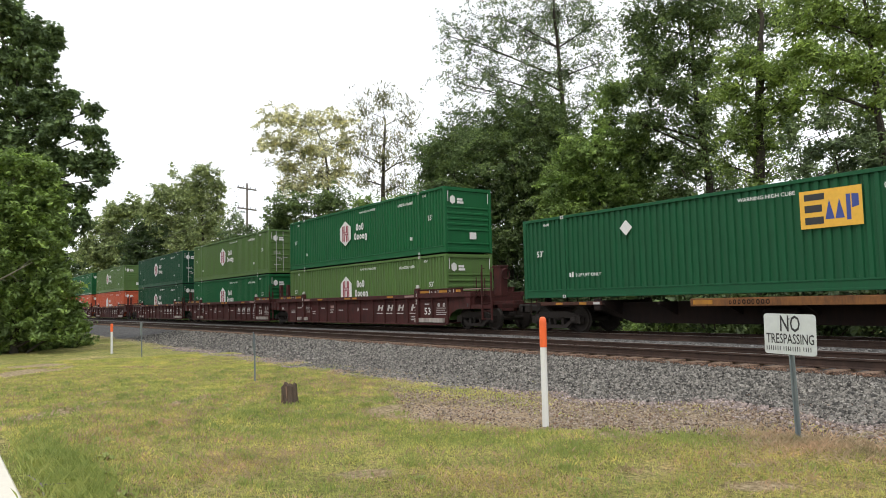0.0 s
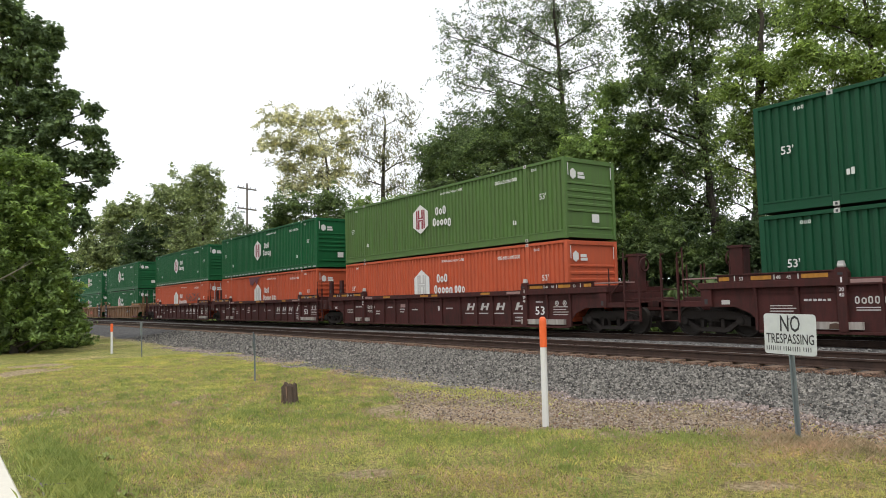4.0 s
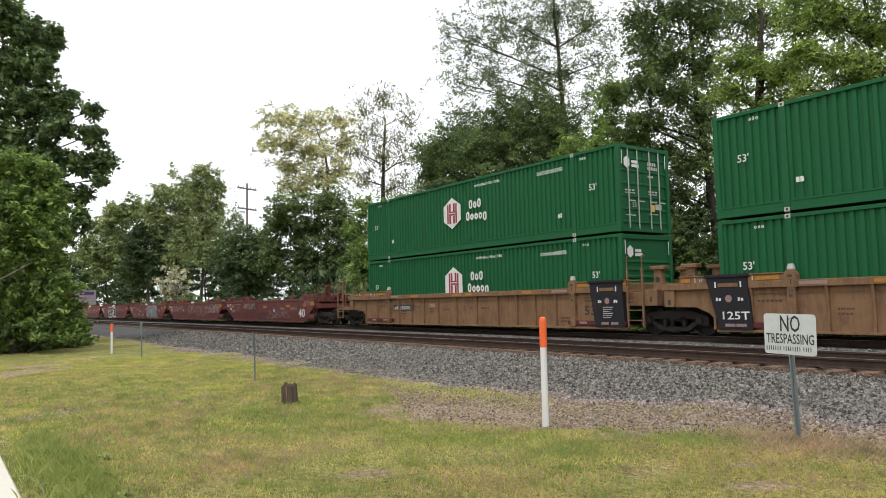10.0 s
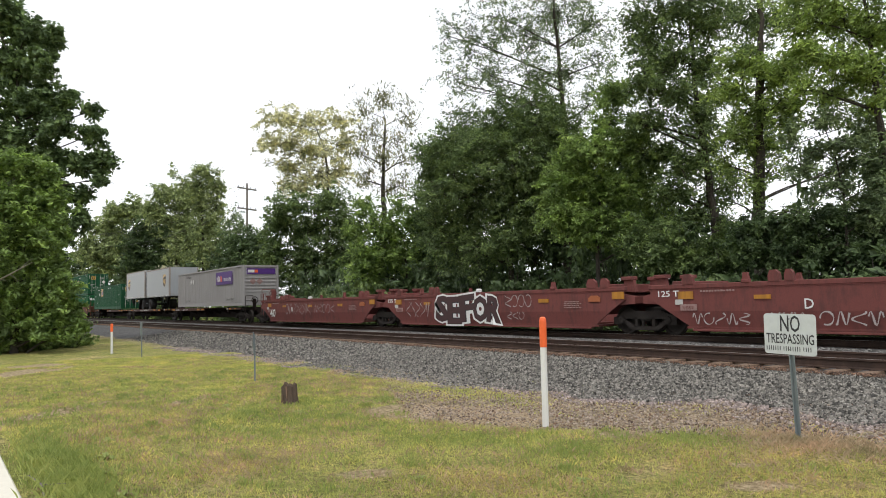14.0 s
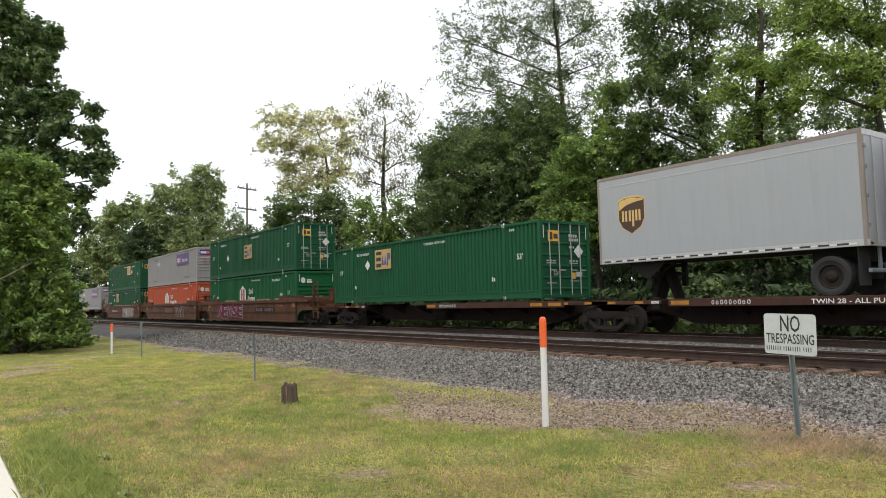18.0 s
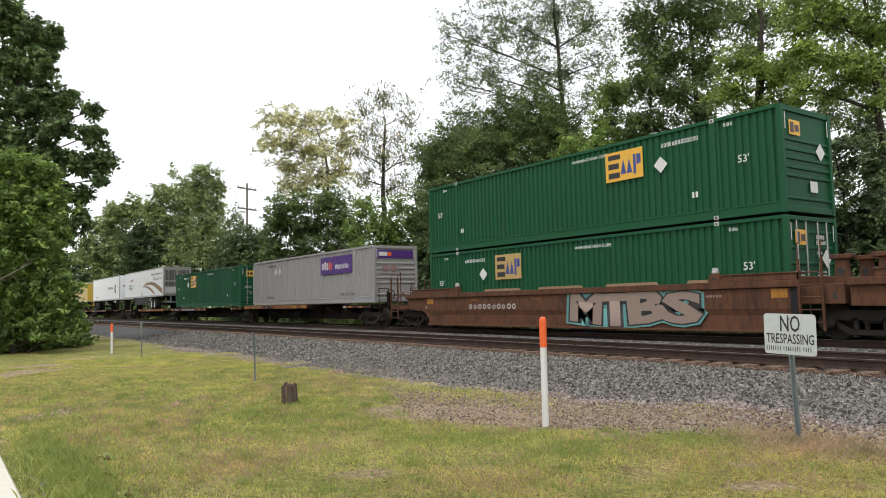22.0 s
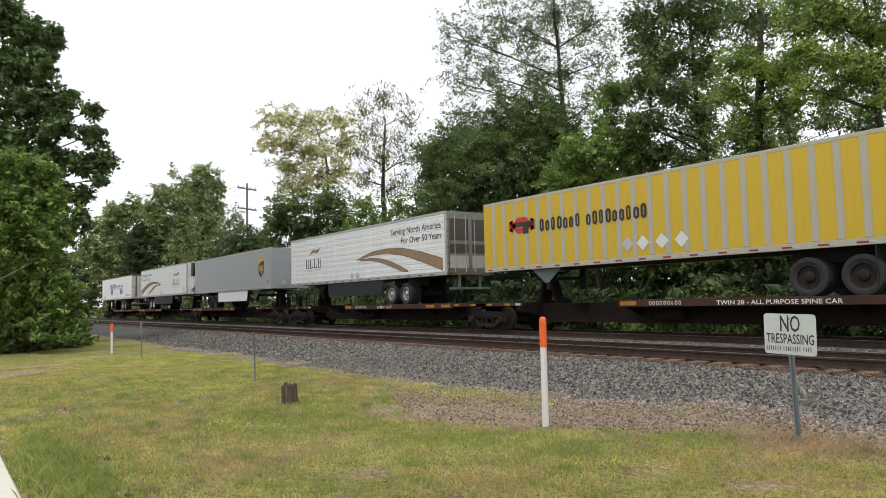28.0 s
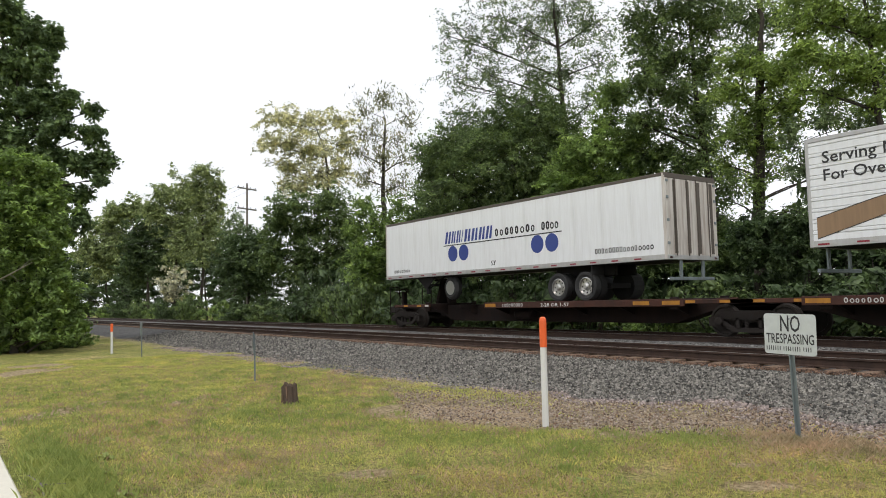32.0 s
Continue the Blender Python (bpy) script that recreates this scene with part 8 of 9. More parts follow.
        if first_:
            coupler(c, x + s * 1.6, s)
            for yy in (-1.2, 1.2):
                part("grab_iron", Geo().tube((x + s * 1.1, yy, 0.6), (x + s * 1.1, yy, 1.9), 0.02, 6).tube((x + s * 1.1, yy, 1.9), (x + s * 1.1, yy * 0.55, 1.9), 0.02, 6).tube((x + s * 1.1, yy * 0.55, 1.9), (x + s * 1.1, yy * 0.55, 0.9), 0.02, 6), "spine", e)
            part("handbrake_wheel", Geo().lathe([(-0.03, 0.22), (0.0, 0.25), (0.03, 0.22), (0.0, 0.20)], 18, "x"), "spine", e, at=(x + s * 1.05, -0.5, 1.6))
            part("brake_stand", Geo().box(x + s * 0.85, x + s * 1.0, -0.62, -0.38, 1.0, 1.7, 0.02), "spine", e)
    part("air_reservoir", Geo().lathe([(-0.5, 0.0), (-0.5, 0.12), (-0.4, 0.17), (0.4, 0.17), (0.5, 0.12), (0.5, 0.0)], 14, "x"), "spine", c, at=(-n * 0.55, -0.62, 0.62))
    bogie(c, 0.0)
    if last:
        bogie(c, -n)
    c.location = (B0 + run(0), YC, 0)
    MOVING.append((c, B0, 0.0))
    return c


def hitch(parent_car, x, top):
    return part("trailer_hitch", Geo().prism([(x - 0.5, 1.03), (x - 0.34, 1.03), (x + 0.1, top - 0.05), (x - 0.06, top - 0.05)], -0.28, 0.28, "y").prism([(x + 0.5, 1.03), (x + 0.36, 1.03), (x - 0.06, top - 0.05), (x + 0.08, top - 0.05)], -0.2, 0.2, "y").box(x - 0.36, x + 0.36, -0.42, 0.42, top - 0.09, top, 0.02), "spine", parent_car)


# ---- road trailers ----
def road_wheel(parent, x, z, r=0.50, hub=True):
    w = part("road_wheel", shared(("tyre", r), lambda: Geo().lathe([(-0.02, r * 0.55), (-0.10, r * 0.62), (-0.14, r * 0.80), (-0.135, r * 0.95), (-0.10, r), (0.10, r), (0.135, r * 0.95), (0.14, r * 0.8), (0.10, r * 0.62), (0.02, r * 0.55)], 26, "y").mesh("road_wheel", "tyre")), None, parent, "black road tyre", (x, -1.10, z))
    part("rim", shared(("rim", r, hub), lambda: Geo().lathe([(-0.10, r * 0.63), (-0.11, r * 0.58), (-0.04, r * 0.54), (-0.035, r * 0.3), (-0.09, r * 0.26), (-0.12, r * 0.15), (-0.13, r * 0.13), (-0.13, 0.0)], 22, "y").mesh("rim", "hub_cap" if hub else "truck")), None, w)
    if hub:
        for k in range(8):
            a = k * math.pi / 4
            part("hand_hole", shared(("hole_", r), lambda: Geo().lathe([(-0.004, 0.0), (-0.004, r * 0.06), (0.0, r * 0.06)], 8, "y").mesh("hand_hole", "under")), None, w, at=(r * 0.42 * math.cos(a), -0.039, r * 0.42 * math.sin(a)))
    part("inner_wheel", shared(("tyre2", r), lambda: Geo().lathe([(0.16, 0.0), (0.16, r), (0.42, r), (0.42, 0.0)], 20, "y").mesh("inner_wheel", "tyre")), None, w)
    part("far_wheel", shared(("tyre3", r), lambda: Geo().lathe([(1.8, 0.0), (1.8, r), (2.34, r), (2.34, 0.0)], 20, "y").mesh("far_wheel", "tyre")), None, w)
    return w


def trailer(kind, B, length, z0, z1, nose_leads, wheels, mat, label, car_top=1.08, legs=None, slats=False, skirt=None, doors="white", tilt=0.0, r=0.5, hub=True):
    """A road trailer; x = 0 at its leading end, z = 0 at the rail."""
    t = thing("road_trailer", label, "trailer", "road trailers on the train")
    L = length
    hy = 1.295
    body_z = z0 + 0.16
    if slats:
        n = 9
        prof = []
        h = (z1 - 0.1 - body_z) / n
        for i in range(n):
            a = body_z + i * h
            prof += [(0.0, a), (0.0, a + h * 0.54), (0.028, a + h * 0.60), (-0.004, a + h * 0.66), (-0.004, a + h * 0.88), (0.028, a + h * 0.94), (0.0, a + h * 0.99)]
        prof.append((0.0, z1 - 0.1))
        for s in (-1, 1):
            v = [(x, s * (hy - d), z) for d, z in prof for x in (-L + 0.05, -0.05)]
            part("side_wall", Geo().add(v, [(2 * i, 2 * i + 1, 2 * i + 3, 2 * i + 2) for i in range(len(prof) - 1)]), mat, t, "white side of narrow horizontal slats")
    else:
        panel = 1.22
        gap = 0.0008 if kind in ("ups_pup", "ups") else 0.003
        n = max(1, round((L - 0.1) / panel))
        w = (L - 0.1) / n
        for s in (-1, 1):
            me = shared(("panel", kind, s, round(w, 3), z0, z1), lambda: Geo().box(gap, w - gap, s * hy, s * (hy - 0.03), body_z, z1 - 0.1, gap).mesh("side_panel", mat))
            for i in range(n):
                part("side_panel", me, None, t, at=(-L + 0.05 + i * w, 0, 0))
    for s in (-1, 1):
        part("bottom_rail", Geo().box(-L, 0, s * (hy + 0.006), s * (hy - 0.05), z0, z0 + 0.17, 0.01), "silver" if kind != "yellow" else "yellow_rib", t)
        part("top_rail", Geo().box(-L, 0, s * (hy + 0.008), s * (hy - 0.05), z1 - 0.11, z1, 0.012), {"yellow": "yellow_rib", "alliance": "roof_dark", "ups_pup": "taupe"}.get(kind, "silver"), t)
        for x in (-0.05, -L + 0.05):
            part("corner_post", Geo().box(x - 0.055 - (0.2 if kind == "ups_pup" and nose_leads == (x > -1) and x > -1 else 0.0), x + 0.055, s * (hy + 0.010), s * (hy - 0.10), z0, z1 + 0.002, 0.02), {"yellow": "trailer_yellow", "alliance": "door_dirty", "ups_pup": "taupe"}.get(kind, "silver"), t)
    part("roof", Geo().box(-L + 0.02, -0.02, -hy + 0.02, hy - 0.02, z1 - 0.03, z1 + 0.004), "roof_dark" if kind in ("alliance", "ups_pup", "ups") else "silver", t)
    part("floor", Geo().box(-L + 0.03, -0.03, -hy + 0.05, hy - 0.05, z0 + 0.02, z0 + 0.12), "under", t)
    # conspicuity tape
    ups_ = kind in ("ups_pup", "ups")
    red = shared(("tape_r", ups_), lambda: Geo().box(0, 0.28, -hy - 0.0125, -hy - 0.0065, 0, 0.045).mesh("tape", "mark_black" if ups_ else "maroon"))
    wht = shared(("tape_w", ups_), lambda: Geo().box(0, 0.18, -hy - 0.0125, -hy - 0.0065, 0, 0.045).mesh("tape", "mark_white" if ups_ else "mark_grey"))
    k, x = 0, -L + 0.2
    stepx = 0.46 if kind in ("ups_pup", "ups") else 0.92
    while x < -0.5:
        part("tape", red, None, t, at=(x, 0, z0 + 0.05))
        part("tape", wht, None, t, at=(x + 0.28, 0, z0 + 0.05))
        x += stepx
    # ends
    for lead in (True, False):
        nose = nose_leads == lead
        xe = 0.0 if lead else -L
        sx = 1 if lead else -1
        if nose:
            part("nose_wall", Geo().box(xe - sx * 0.03, xe + sx * 0.004, -hy + 0.09, hy - 0.09, z0 + 0.02, z1 - 0.02, 0.002), mat if kind != "yellow" else "trailer_yellow", t)
            if lead:
                for yy in (-0.55, 0.35):
                    part("air_box", Geo().box(xe, xe + 0.06, yy, yy + 0.28, z0 + 0.25, z0 + 0.55, 0.01), "mark_grey" if yy < 0 else "mark_black", t)
        else:
            dm = {"white": mat if kind != "alliance" else "door_dirty", "steel": "steel_door", "dark": mat}[doors]
            part("door_header", Geo().box(xe - sx * 0.06, xe + sx * 0.012, -hy + 0.01, hy - 0.01, z1 - 0.16, z1 - 0.005, 0.01), "roof_dark" if kind == "alliance" else ("silver" if doors != "steel" else "steel_door"), t)
            part("door_sill", Geo().box(xe - sx * 0.06, xe + sx * 0.02, -hy + 0.01, hy - 0.01, z0, z0 + 0.15, 0.01), "silver" if doors != "steel" else "steel_door", t)
            for d, (a, b) in enumerate(((-hy + 0.10, -0.006), (0.006, hy - 0.10))):
                dr = part("door", Geo().box(xe - sx * 0.05, xe + sx * 0.006, a, b, z0 + 0.15, z1 - 0.16, 0.006), dm, t, "swing door")
                for f in (0.3, 0.8) if d == 0 else (0.2, 0.7):
                    yy = a + (b - a) * f
                    part("lock_rod", Geo().tube((xe + sx * 0.03, yy, z0 + 0.12), (xe + sx * 0.03, yy, z1 - 0.14), 0.018, 6), "silver" if kind != "alliance" else "roof_dark", dr)
                if doors == "steel":
                    for za, zb in ((0.30, 0.85), (0.95, 1.35), (1.5, 2.45)):
                        part("door_panel", Geo().box(xe + sx * 0.006, xe + sx * 0.012, a + 0.1, b - 0.08, z0 + za, z0 + zb, 0.003), "mark_grey" if za < 0.9 else "dark_steel", dr)
                if kind == "alliance":
                    for f in (0.30, 0.85):
                        yy = a + (b - a) * f
                        part("dark_stripe", Geo().box(xe + sx * 0.006, xe + sx * 0.01, yy - 0.075, yy + 0.075, z0 + 0.2, z1 - 0.2), "roof_dark", dr)
                for zz in (z0 + 0.5, z0 + 1.2, z0 + 1.9, z0 + 2.4):
                    yy = a if d == 0 else b
                    part("hinge", Geo().box(xe, xe + sx * 0.03, yy - 0.05, yy + 0.05, zz - 0.04, zz + 0.04, 0.005), "galv", dr)
            part("rear_guard", Geo().box(xe - sx * 0.12, xe - sx * 0.04, -1.1, 1.1, z0 - 0.62, z0 - 0.52, 0.01).box(xe - sx * 0.1, xe - sx * 0.05, -0.62, -0.5, z0 - 0.55, z0 + 0.05).box(xe - sx * 0.1, xe - sx * 0.05, 0.5, 0.62, z0 - 0.55, z0 + 0.05), "galv" if kind != "yellow" else "trailer_yellow", t, "rear impact guard")
            for yy in (-1.2, 1.05):
                part("tail_lamp", Geo().box(xe, xe + sx * 0.02, yy, yy + 0.15, z0 + 0.03, z0 + 0.1, 0.004), "mark_red", t)
    # running gear
    wc = sum(wheels) / len(wheels)
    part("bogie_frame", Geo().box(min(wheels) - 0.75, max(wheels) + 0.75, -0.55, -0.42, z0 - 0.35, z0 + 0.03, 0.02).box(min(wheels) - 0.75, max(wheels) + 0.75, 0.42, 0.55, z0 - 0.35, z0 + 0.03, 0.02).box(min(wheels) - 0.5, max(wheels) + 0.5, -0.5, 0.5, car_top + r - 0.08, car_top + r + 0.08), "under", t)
    for x in wheels:
        road_wheel(t, x, car_top + r, r, hub)
    part("mud_flap", Geo().box(wc + (0.98 if not nose_leads else -1.0) * (1 if len(wheels) > 1 else 0.7), wc + (0.99 if not nose_leads else -0.99) * (1 if len(wheels) > 1 else 0.7), -1.27, -0.65, car_top + 0.25, z0), "tyre", t)
    if legs is not None:
        g = part("landing_gear", Geo().box(legs - 0.08, legs + 0.08, -0.95, -0.80, z0 - 0.75, z0 + 0.05, 0.01).box(legs - 0.08, legs + 0.08, 0.80, 0.95, z0 - 0.75, z0 + 0.05, 0.01).box(legs - 0.05, legs + 0.05, -0.8, 0.8, z0 - 0.4, z0 - 0.3), "under", t)
        part("gusset", Geo().prism([(legs - 0.75, z0 + 0.01), (legs + 0.75, z0 + 0.01), (legs + 0.1, z0 - 0.5), (legs - 0.1, z0 - 0.5)], -1.0, -0.98, "y"), "galv" if kind in ("yellow", "ups") else "under", g)
        part("brace", Geo().tube((legs, -0.87, z0 - 0.55), (legs + (0.9 if nose_leads is False else -0.9), -0.6, z0 + 0.02), 0.035, 6), "under", g)
    if skirt:
        a, b, m = skirt
        part("side_skirt", Geo().prism([(a, z0 + 0.01), (b, z0 + 0.01), (b - 0.25, z0 - 0.72), (a + 0.05, z0 - 0.72)], -hy + 0.03, -hy + 0.05, "y"), m, t, "aerodynamic side skirt")
    t.location = (B + run(0), YC, 0)
    MOVING.append((t, B, 0.0))
    return t


TS = -1.295 - 0.0005


def shield(t, x, z, w, h, y=TS):
    pts = [(x - w / 2, z + h * 0.42), (x - w * 0.25, z + h * 0.48), (x, z + h * 0.5), (x + w * 0.25, z + h * 0.48), (x + w / 2, z + h * 0.42), (x + w / 2, z - h * 0.1), (x + w * 0.36, z - h * 0.32), (x, z - h * 0.5), (x - w * 0.36, z - h * 0.32), (x - w / 2, z - h * 0.1)]
    s = flat(t, "shield", pts, "mark_gold", y, "brown and gold shield badge")
    k = 0.94
    p2 = [(x + (a - x) * k, z + (b - z) * k - 0.01) for a, b in pts]
    flat(s, "shield_field", [q for q in p2], "mark_brown", y - 0.004)
    flat(s, "shield_crest", [(x - w * 0.46, z + h * 0.14), (x - w * 0.2, z + h * 0.26), (x + w * 0.1, z + h * 0.32), (x + w * 0.45, z + h * 0.35), (x + w * 0.43, z + h * 0.39), (x, z + h * 0.455), (x - w * 0.44, z + h * 0.39)], "mark_gold", y - 0.008)
    for dx in (-0.26, 0.0, 0.24):
        part("shield_shape", Geo().box(x + w * dx - w * 0.09, x + w * dx - w * 0.02, y - 0.0125, y - 0.008, z - h * 0.16, z + h * 0.12).box(x + w * dx + w * 0.03, x + w * dx + w * 0.10, y - 0.0125, y - 0.008, z - h * (0.16 if dx else 0.30), z + h * 0.12), "mark_gold", s)


def name_blocks(t, x, z, w, h, y):
    """A bold four-part name as plain upright shapes on a common line."""
    for k in range(4):
        a, b = x + k * w / 4, w / 4
        g = Geo().box(a + b * 0.2, a + b * 0.4, y - 0.004, y, z, z + h).box(a + b * 0.08, a + b * 0.52, y - 0.004, y, z, z + h * 0.09)
        g.prism([(a + b * 0.42, z), (a + b * 0.86, z), (a + b * 0.86, z + h * (0.3 if k in (1, 2) else 0.95)), (a + b * 0.76, z + h * (0.3 if k in (1, 2) else 0.95)), (a + b * 0.72, z + h * 0.1)], y - 0.004, y, "y")
        part("name_shape", g, "mark_black", t)


def reefer_art(t, flip, z0, z1):
    """Slogan, sweeping tan bands and a dark name on a refrigerated trailer."""
    y = TS - 0.0005
    def band(xs_, top, bot, lift):
        """One tapering band; mirrored on a trailer that runs the other way round."""
        n = 28
        u = [xs_[0] + (xs_[-1] - xs_[0]) * i / n for i in range(n + 1)]
        hi, lo = np.interp(u, xs_, top), np.interp(u, xs_, bot)
        def smooth(a):
            b = np.array(a)
            for _ in range(3):
                b[1:-1] = (b[:-2] + 2 * b[1:-1] + b[2:]) / 4
            return b
        hi, lo = smooth(hi), smooth(lo)
        xx = [(-16.2 - q) if flip else q for q in u]
        for name, mat, grow, d in (("swoosh_edge", "mark_black", 0.022, 0.003), ("swoosh", "mark_tan", 0.0, 0.005)):
            v = [(a, y - d - lift, b - grow) for a, b in zip(xx, lo)] + [(a, y - d - lift, b + grow) for a, b in zip(xx, hi)]
            part(name, Geo().add(v, [(i, i + 1, n + 2 + i, n + 1 + i) for i in range(n)]), mat, t, "sweeping tan band" if grow == 0 else "")
    band([-7.8, -6.5, -5.0, -3.5, -2.0, -0.25], [3.42, 3.70, 3.79, 3.71, 3.45, 3.02], [3.39, 3.55, 3.56, 3.40, 3.02, 2.52], 0.0)
    band([-7.5, -6.5, -5.5, -4.5, -3.6, -3.0], [3.38, 3.42, 3.34, 3.14, 2.85, 2.63], [3.36, 3.33, 3.17, 2.92, 2.64, 2.60], 0.003)
    if not flip:
        words(t, "Serving North America", -4.5, z1 - 0.70, 0.42, "mark_black", y, 4.15)
        words(t, "For Over 50 Years", -3.6, z1 - 1.15, 0.42, "mark_black", y, 3.25)
        name_blocks(t, -14.05, z0 + 0.95, 2.1, 0.52, y)
        bars(t, -14.1, z0 + 0.78, 2.15, 0.09, "mark_grey", y, 16, 4)
        flat(t, "emblem", [(-13.6, z1 - 1.05), (-13.0, z1 - 0.72), (-12.6, z1 - 0.80), (-12.0, z1 - 0.66), (-12.4, z1 - 0.98), (-12.9, z1 - 0.92)], "mark_tan", y, "tan animal-like emblem")
        for x in (-8.4, -7.8):
            diamond(t, x, z0 + 0.27, 0.22, "mark_grey", y)
    else:
        words(t, "Serving North America", -15.75, z1 - 0.66, 0.40, "mark_black", y, 4.1)
        words(t, "For Over 50 Years", -15.75, z1 - 1.10, 0.40, "mark_black", y, 3.2)
        name_blocks(t, -4.4, z1 - 1.85, 2.15, 0.55, y)
        bars(t, -4.45, z1 - 2.04, 2.2, 0.09, "mark_grey", y, 16, 4)
        flat(t, "emblem", [(-4.3, z1 - 1.08), (-3.6, z1 - 0.78), (-3.1, z1 - 0.86), (-2.5, z1 - 0.70), (-2.3, z1 - 0.86), (-2.9, z1 - 1.02), (-3.5, z1 - 0.95)], "mark_tan", y, "tan animal-like emblem")
        for x in (-8.35, -7.8):
            diamond(t, x, z0 + 0.22, 0.22, "mark_grey", y)
        words(t, "53", -0.95, z0 + 0.42, 0.28, "mark_black", y)
        bars(t, -0.95, z0 + 0.2, 0.5, 0.16, "mark_black", y, 3, 3, "number_mark")


# ---- make up the train, from its head to its tail ----
# spine car ahead of the wells
spine_car(276.9, 259.0, (-1.9, -12.1), False, True, 1, "", "deck_amber")
lead_box = put_box("emp", "emp_green", "door", 273.83, 1.20, 11, -5.75)
words(lead_box, "TOP LIFT ONLY", -13.58, 0.72, 0.15, "mark_white", SIDE, 1.16)

UNIT_GAP = 1.7
WELLS = [
    # B, car, letter, lower (kind, paint, end), upper (kind, paint, end), coupled ahead, coupled behind
    (252.75, "bnsf", "A", ("house", "hub_olive", "front"), ("hub", "hub_green", "front"), True, False),
    (233.23, "bnsf", "C", ("house", "hub_green", "front"), ("hub", "hub_olive", "door"), False, False),
    (213.76, "bnsf", "B", ("house", "hub_deep", "front"), ("hub", "hub_deep", "door"), False, True),
    (190.54, "bnsf", "B", ("inc", "hub_orange", "front"), ("hub", "hub_olive", "front"), True, False),
    (170.90, "bnsf", "C", ("inc", "hub_orange", "front"), ("hub", "hub_green", "front"), False, False),
    (151.45, "bnsf", "A", ("inc", "hub_orange", "door"), ("hub", "hub_green", "front"), False, True),
    (128.05, "ttx_yellow", "A", ("house", "hub_green", "door"), ("hub", "hub_green", "front"), True, False),
    (108.52, "ttx_yellow", "B", ("house", "hub_green", "front"), ("hub", "hub_green", "door"), False, False),
    (88.93, "ttx_yellow", "A", ("house", "hub_green", "front"), ("hub", "hub_green", "door"), False, True),
]
for i, (B, car, letter, low, up, ahead, behind) in enumerate(WELLS):
    w = well_car(car, B, BL, ahead, behind, 50 + i, letter=letter, lead_bogie=1.62 if ahead else 1.69, trail_bogie=-BL - 1.7 if behind else None)
    a = put_box(*low, B, LOWER_Z, 100 + i)
    b = put_box(*up, B, UPPER_Z, 200 + i)
    if i == 4:
        part("dark_stain", Geo().prism([(-10.6, 2.75), (-10.4, 2.3), (-9.9, 2.2), (-9.6, 2.5), (-9.2, 2.25), (-8.9, 2.6), (-8.3, 2.75)], SIDE - 0.003, SIDE + 0.0, "y"), "stain", a, "dark purple stain")
    if i == 5:
        spray(a, -6.0, -2.2, 1.35, 2.0, ("mark_black",), 61, 5, SIDE, 0.05, None)
    if car == "bnsf" and 3 < i:
        for k in range(26):
            part("rail_slot", shared("slot", lambda: Geo().box(0, 0.34, -HALF - 0.004, -HALF - 0.0005, 0.06, 0.13).mesh("rail_slot", "mark_grey")), None, b, at=(-0.5 - k * 0.6, 0, 0))

# five empty red wells
RED = [67.2, 51.4, 35.8, 20.2, 4.65, -11.0]
for i in range(5):
    ln = RED[i] - RED[i + 1] - 2 * 1.75
    w = well_car("red_well", RED[i] - 1.75, ln, i == 0, i == 4, 80 + i, letter="ABCDE"[i], lead_bogie=1.75, trail_bogie=-ln - 1.75 if i == 4 else None)
    y = -1.405
    if i in (0, 4):
        words(w, "40", -0.82 if i == 0 else -ln + 0.2, 0.46, 0.70, "mark_white", y, 0.86)
    if i < 4:
        words(w, "125 T", -ln - 1.0, 1.17, 0.25, "mark_white", y, 0.72)
    words(w, "AEDCB"[i], -4.66 if i == 0 else -8.66, 0.80, 0.36, "mark_white", y)
    for xc, hw, z0, z1 in ((-12.1, 0.25, 1.09, 1.31), (-9.75, 0.23, 1.06, 1.17), (-6.1, 0.25, 1.04, 1.17), (-2.4, 0.25, 1.06, 1.19), (1.0, 0.24, 1.13, 1.36)):
        part("reflector", Geo().box(xc - hw, xc + hw, y - 0.001, y + 0.03, z0, z1), "deck_yellow", w)
    part("faded_patch", Geo().prism([(-0.25, 1.06), (0.25, 1.06), (0.25, 1.18), (0.12, 1.26), (-0.14, 1.26), (-0.25, 1.18)], y - 0.001, y + 0.03, "y"), "mark_rust", w, "faded orange patch")
    part("notice_plate", Geo().box(-12.28, -11.74, y - 0.001, y + 0.03, 0.76, 0.94), "mark_dim", w)
    bars(w, -12.2, 0.79, 0.4, 0.10, "red_well", y - 0.002, 8, 30 + i)
    part("notice_plate", Geo().box(-ln - 0.35, -ln - 0.1, y - 0.001, y + 0.03, 0.93, 1.08), "mark_grey", w)
    for k in range(4):                                       # small print at the head end
        bars(w, -0.05 if i == 0 else -1.38, (1.15 if i == 0 else 0.86) + 0.065 * k, 0.82 - 0.1 * (k % 2), 0.035, "mark_dim", y, 12, 40 + k)
    bars(w, -11.6, 1.285, 1.1, 0.05, "mark_dim", y, 12, 50 + i)
    part("cone", Geo().lathe([(1.52, 0.0), (1.52, 0.12), (1.60, 0.13), (1.65, 0.09), (1.66, 0.0)], 10, "z"), "mark_white", w, "pale guide cone", (-6.1, -1.36, 0))
    for xc, hw in ((-12.0, 0.18), (-9.4, 0.16), (-9.0, 0.12), (-0.1, 0.2), (0.45, 0.17)):
        part("guide_bracket", Geo().prism([(xc - hw, 1.51), (xc + hw, 1.51), (xc + hw * 0.9, 1.72), (xc + hw * 0.3, 1.81), (xc - hw * 0.6, 1.81), (xc - hw, 1.66)], -1.42, -1.30, "y"), "red_well", w)
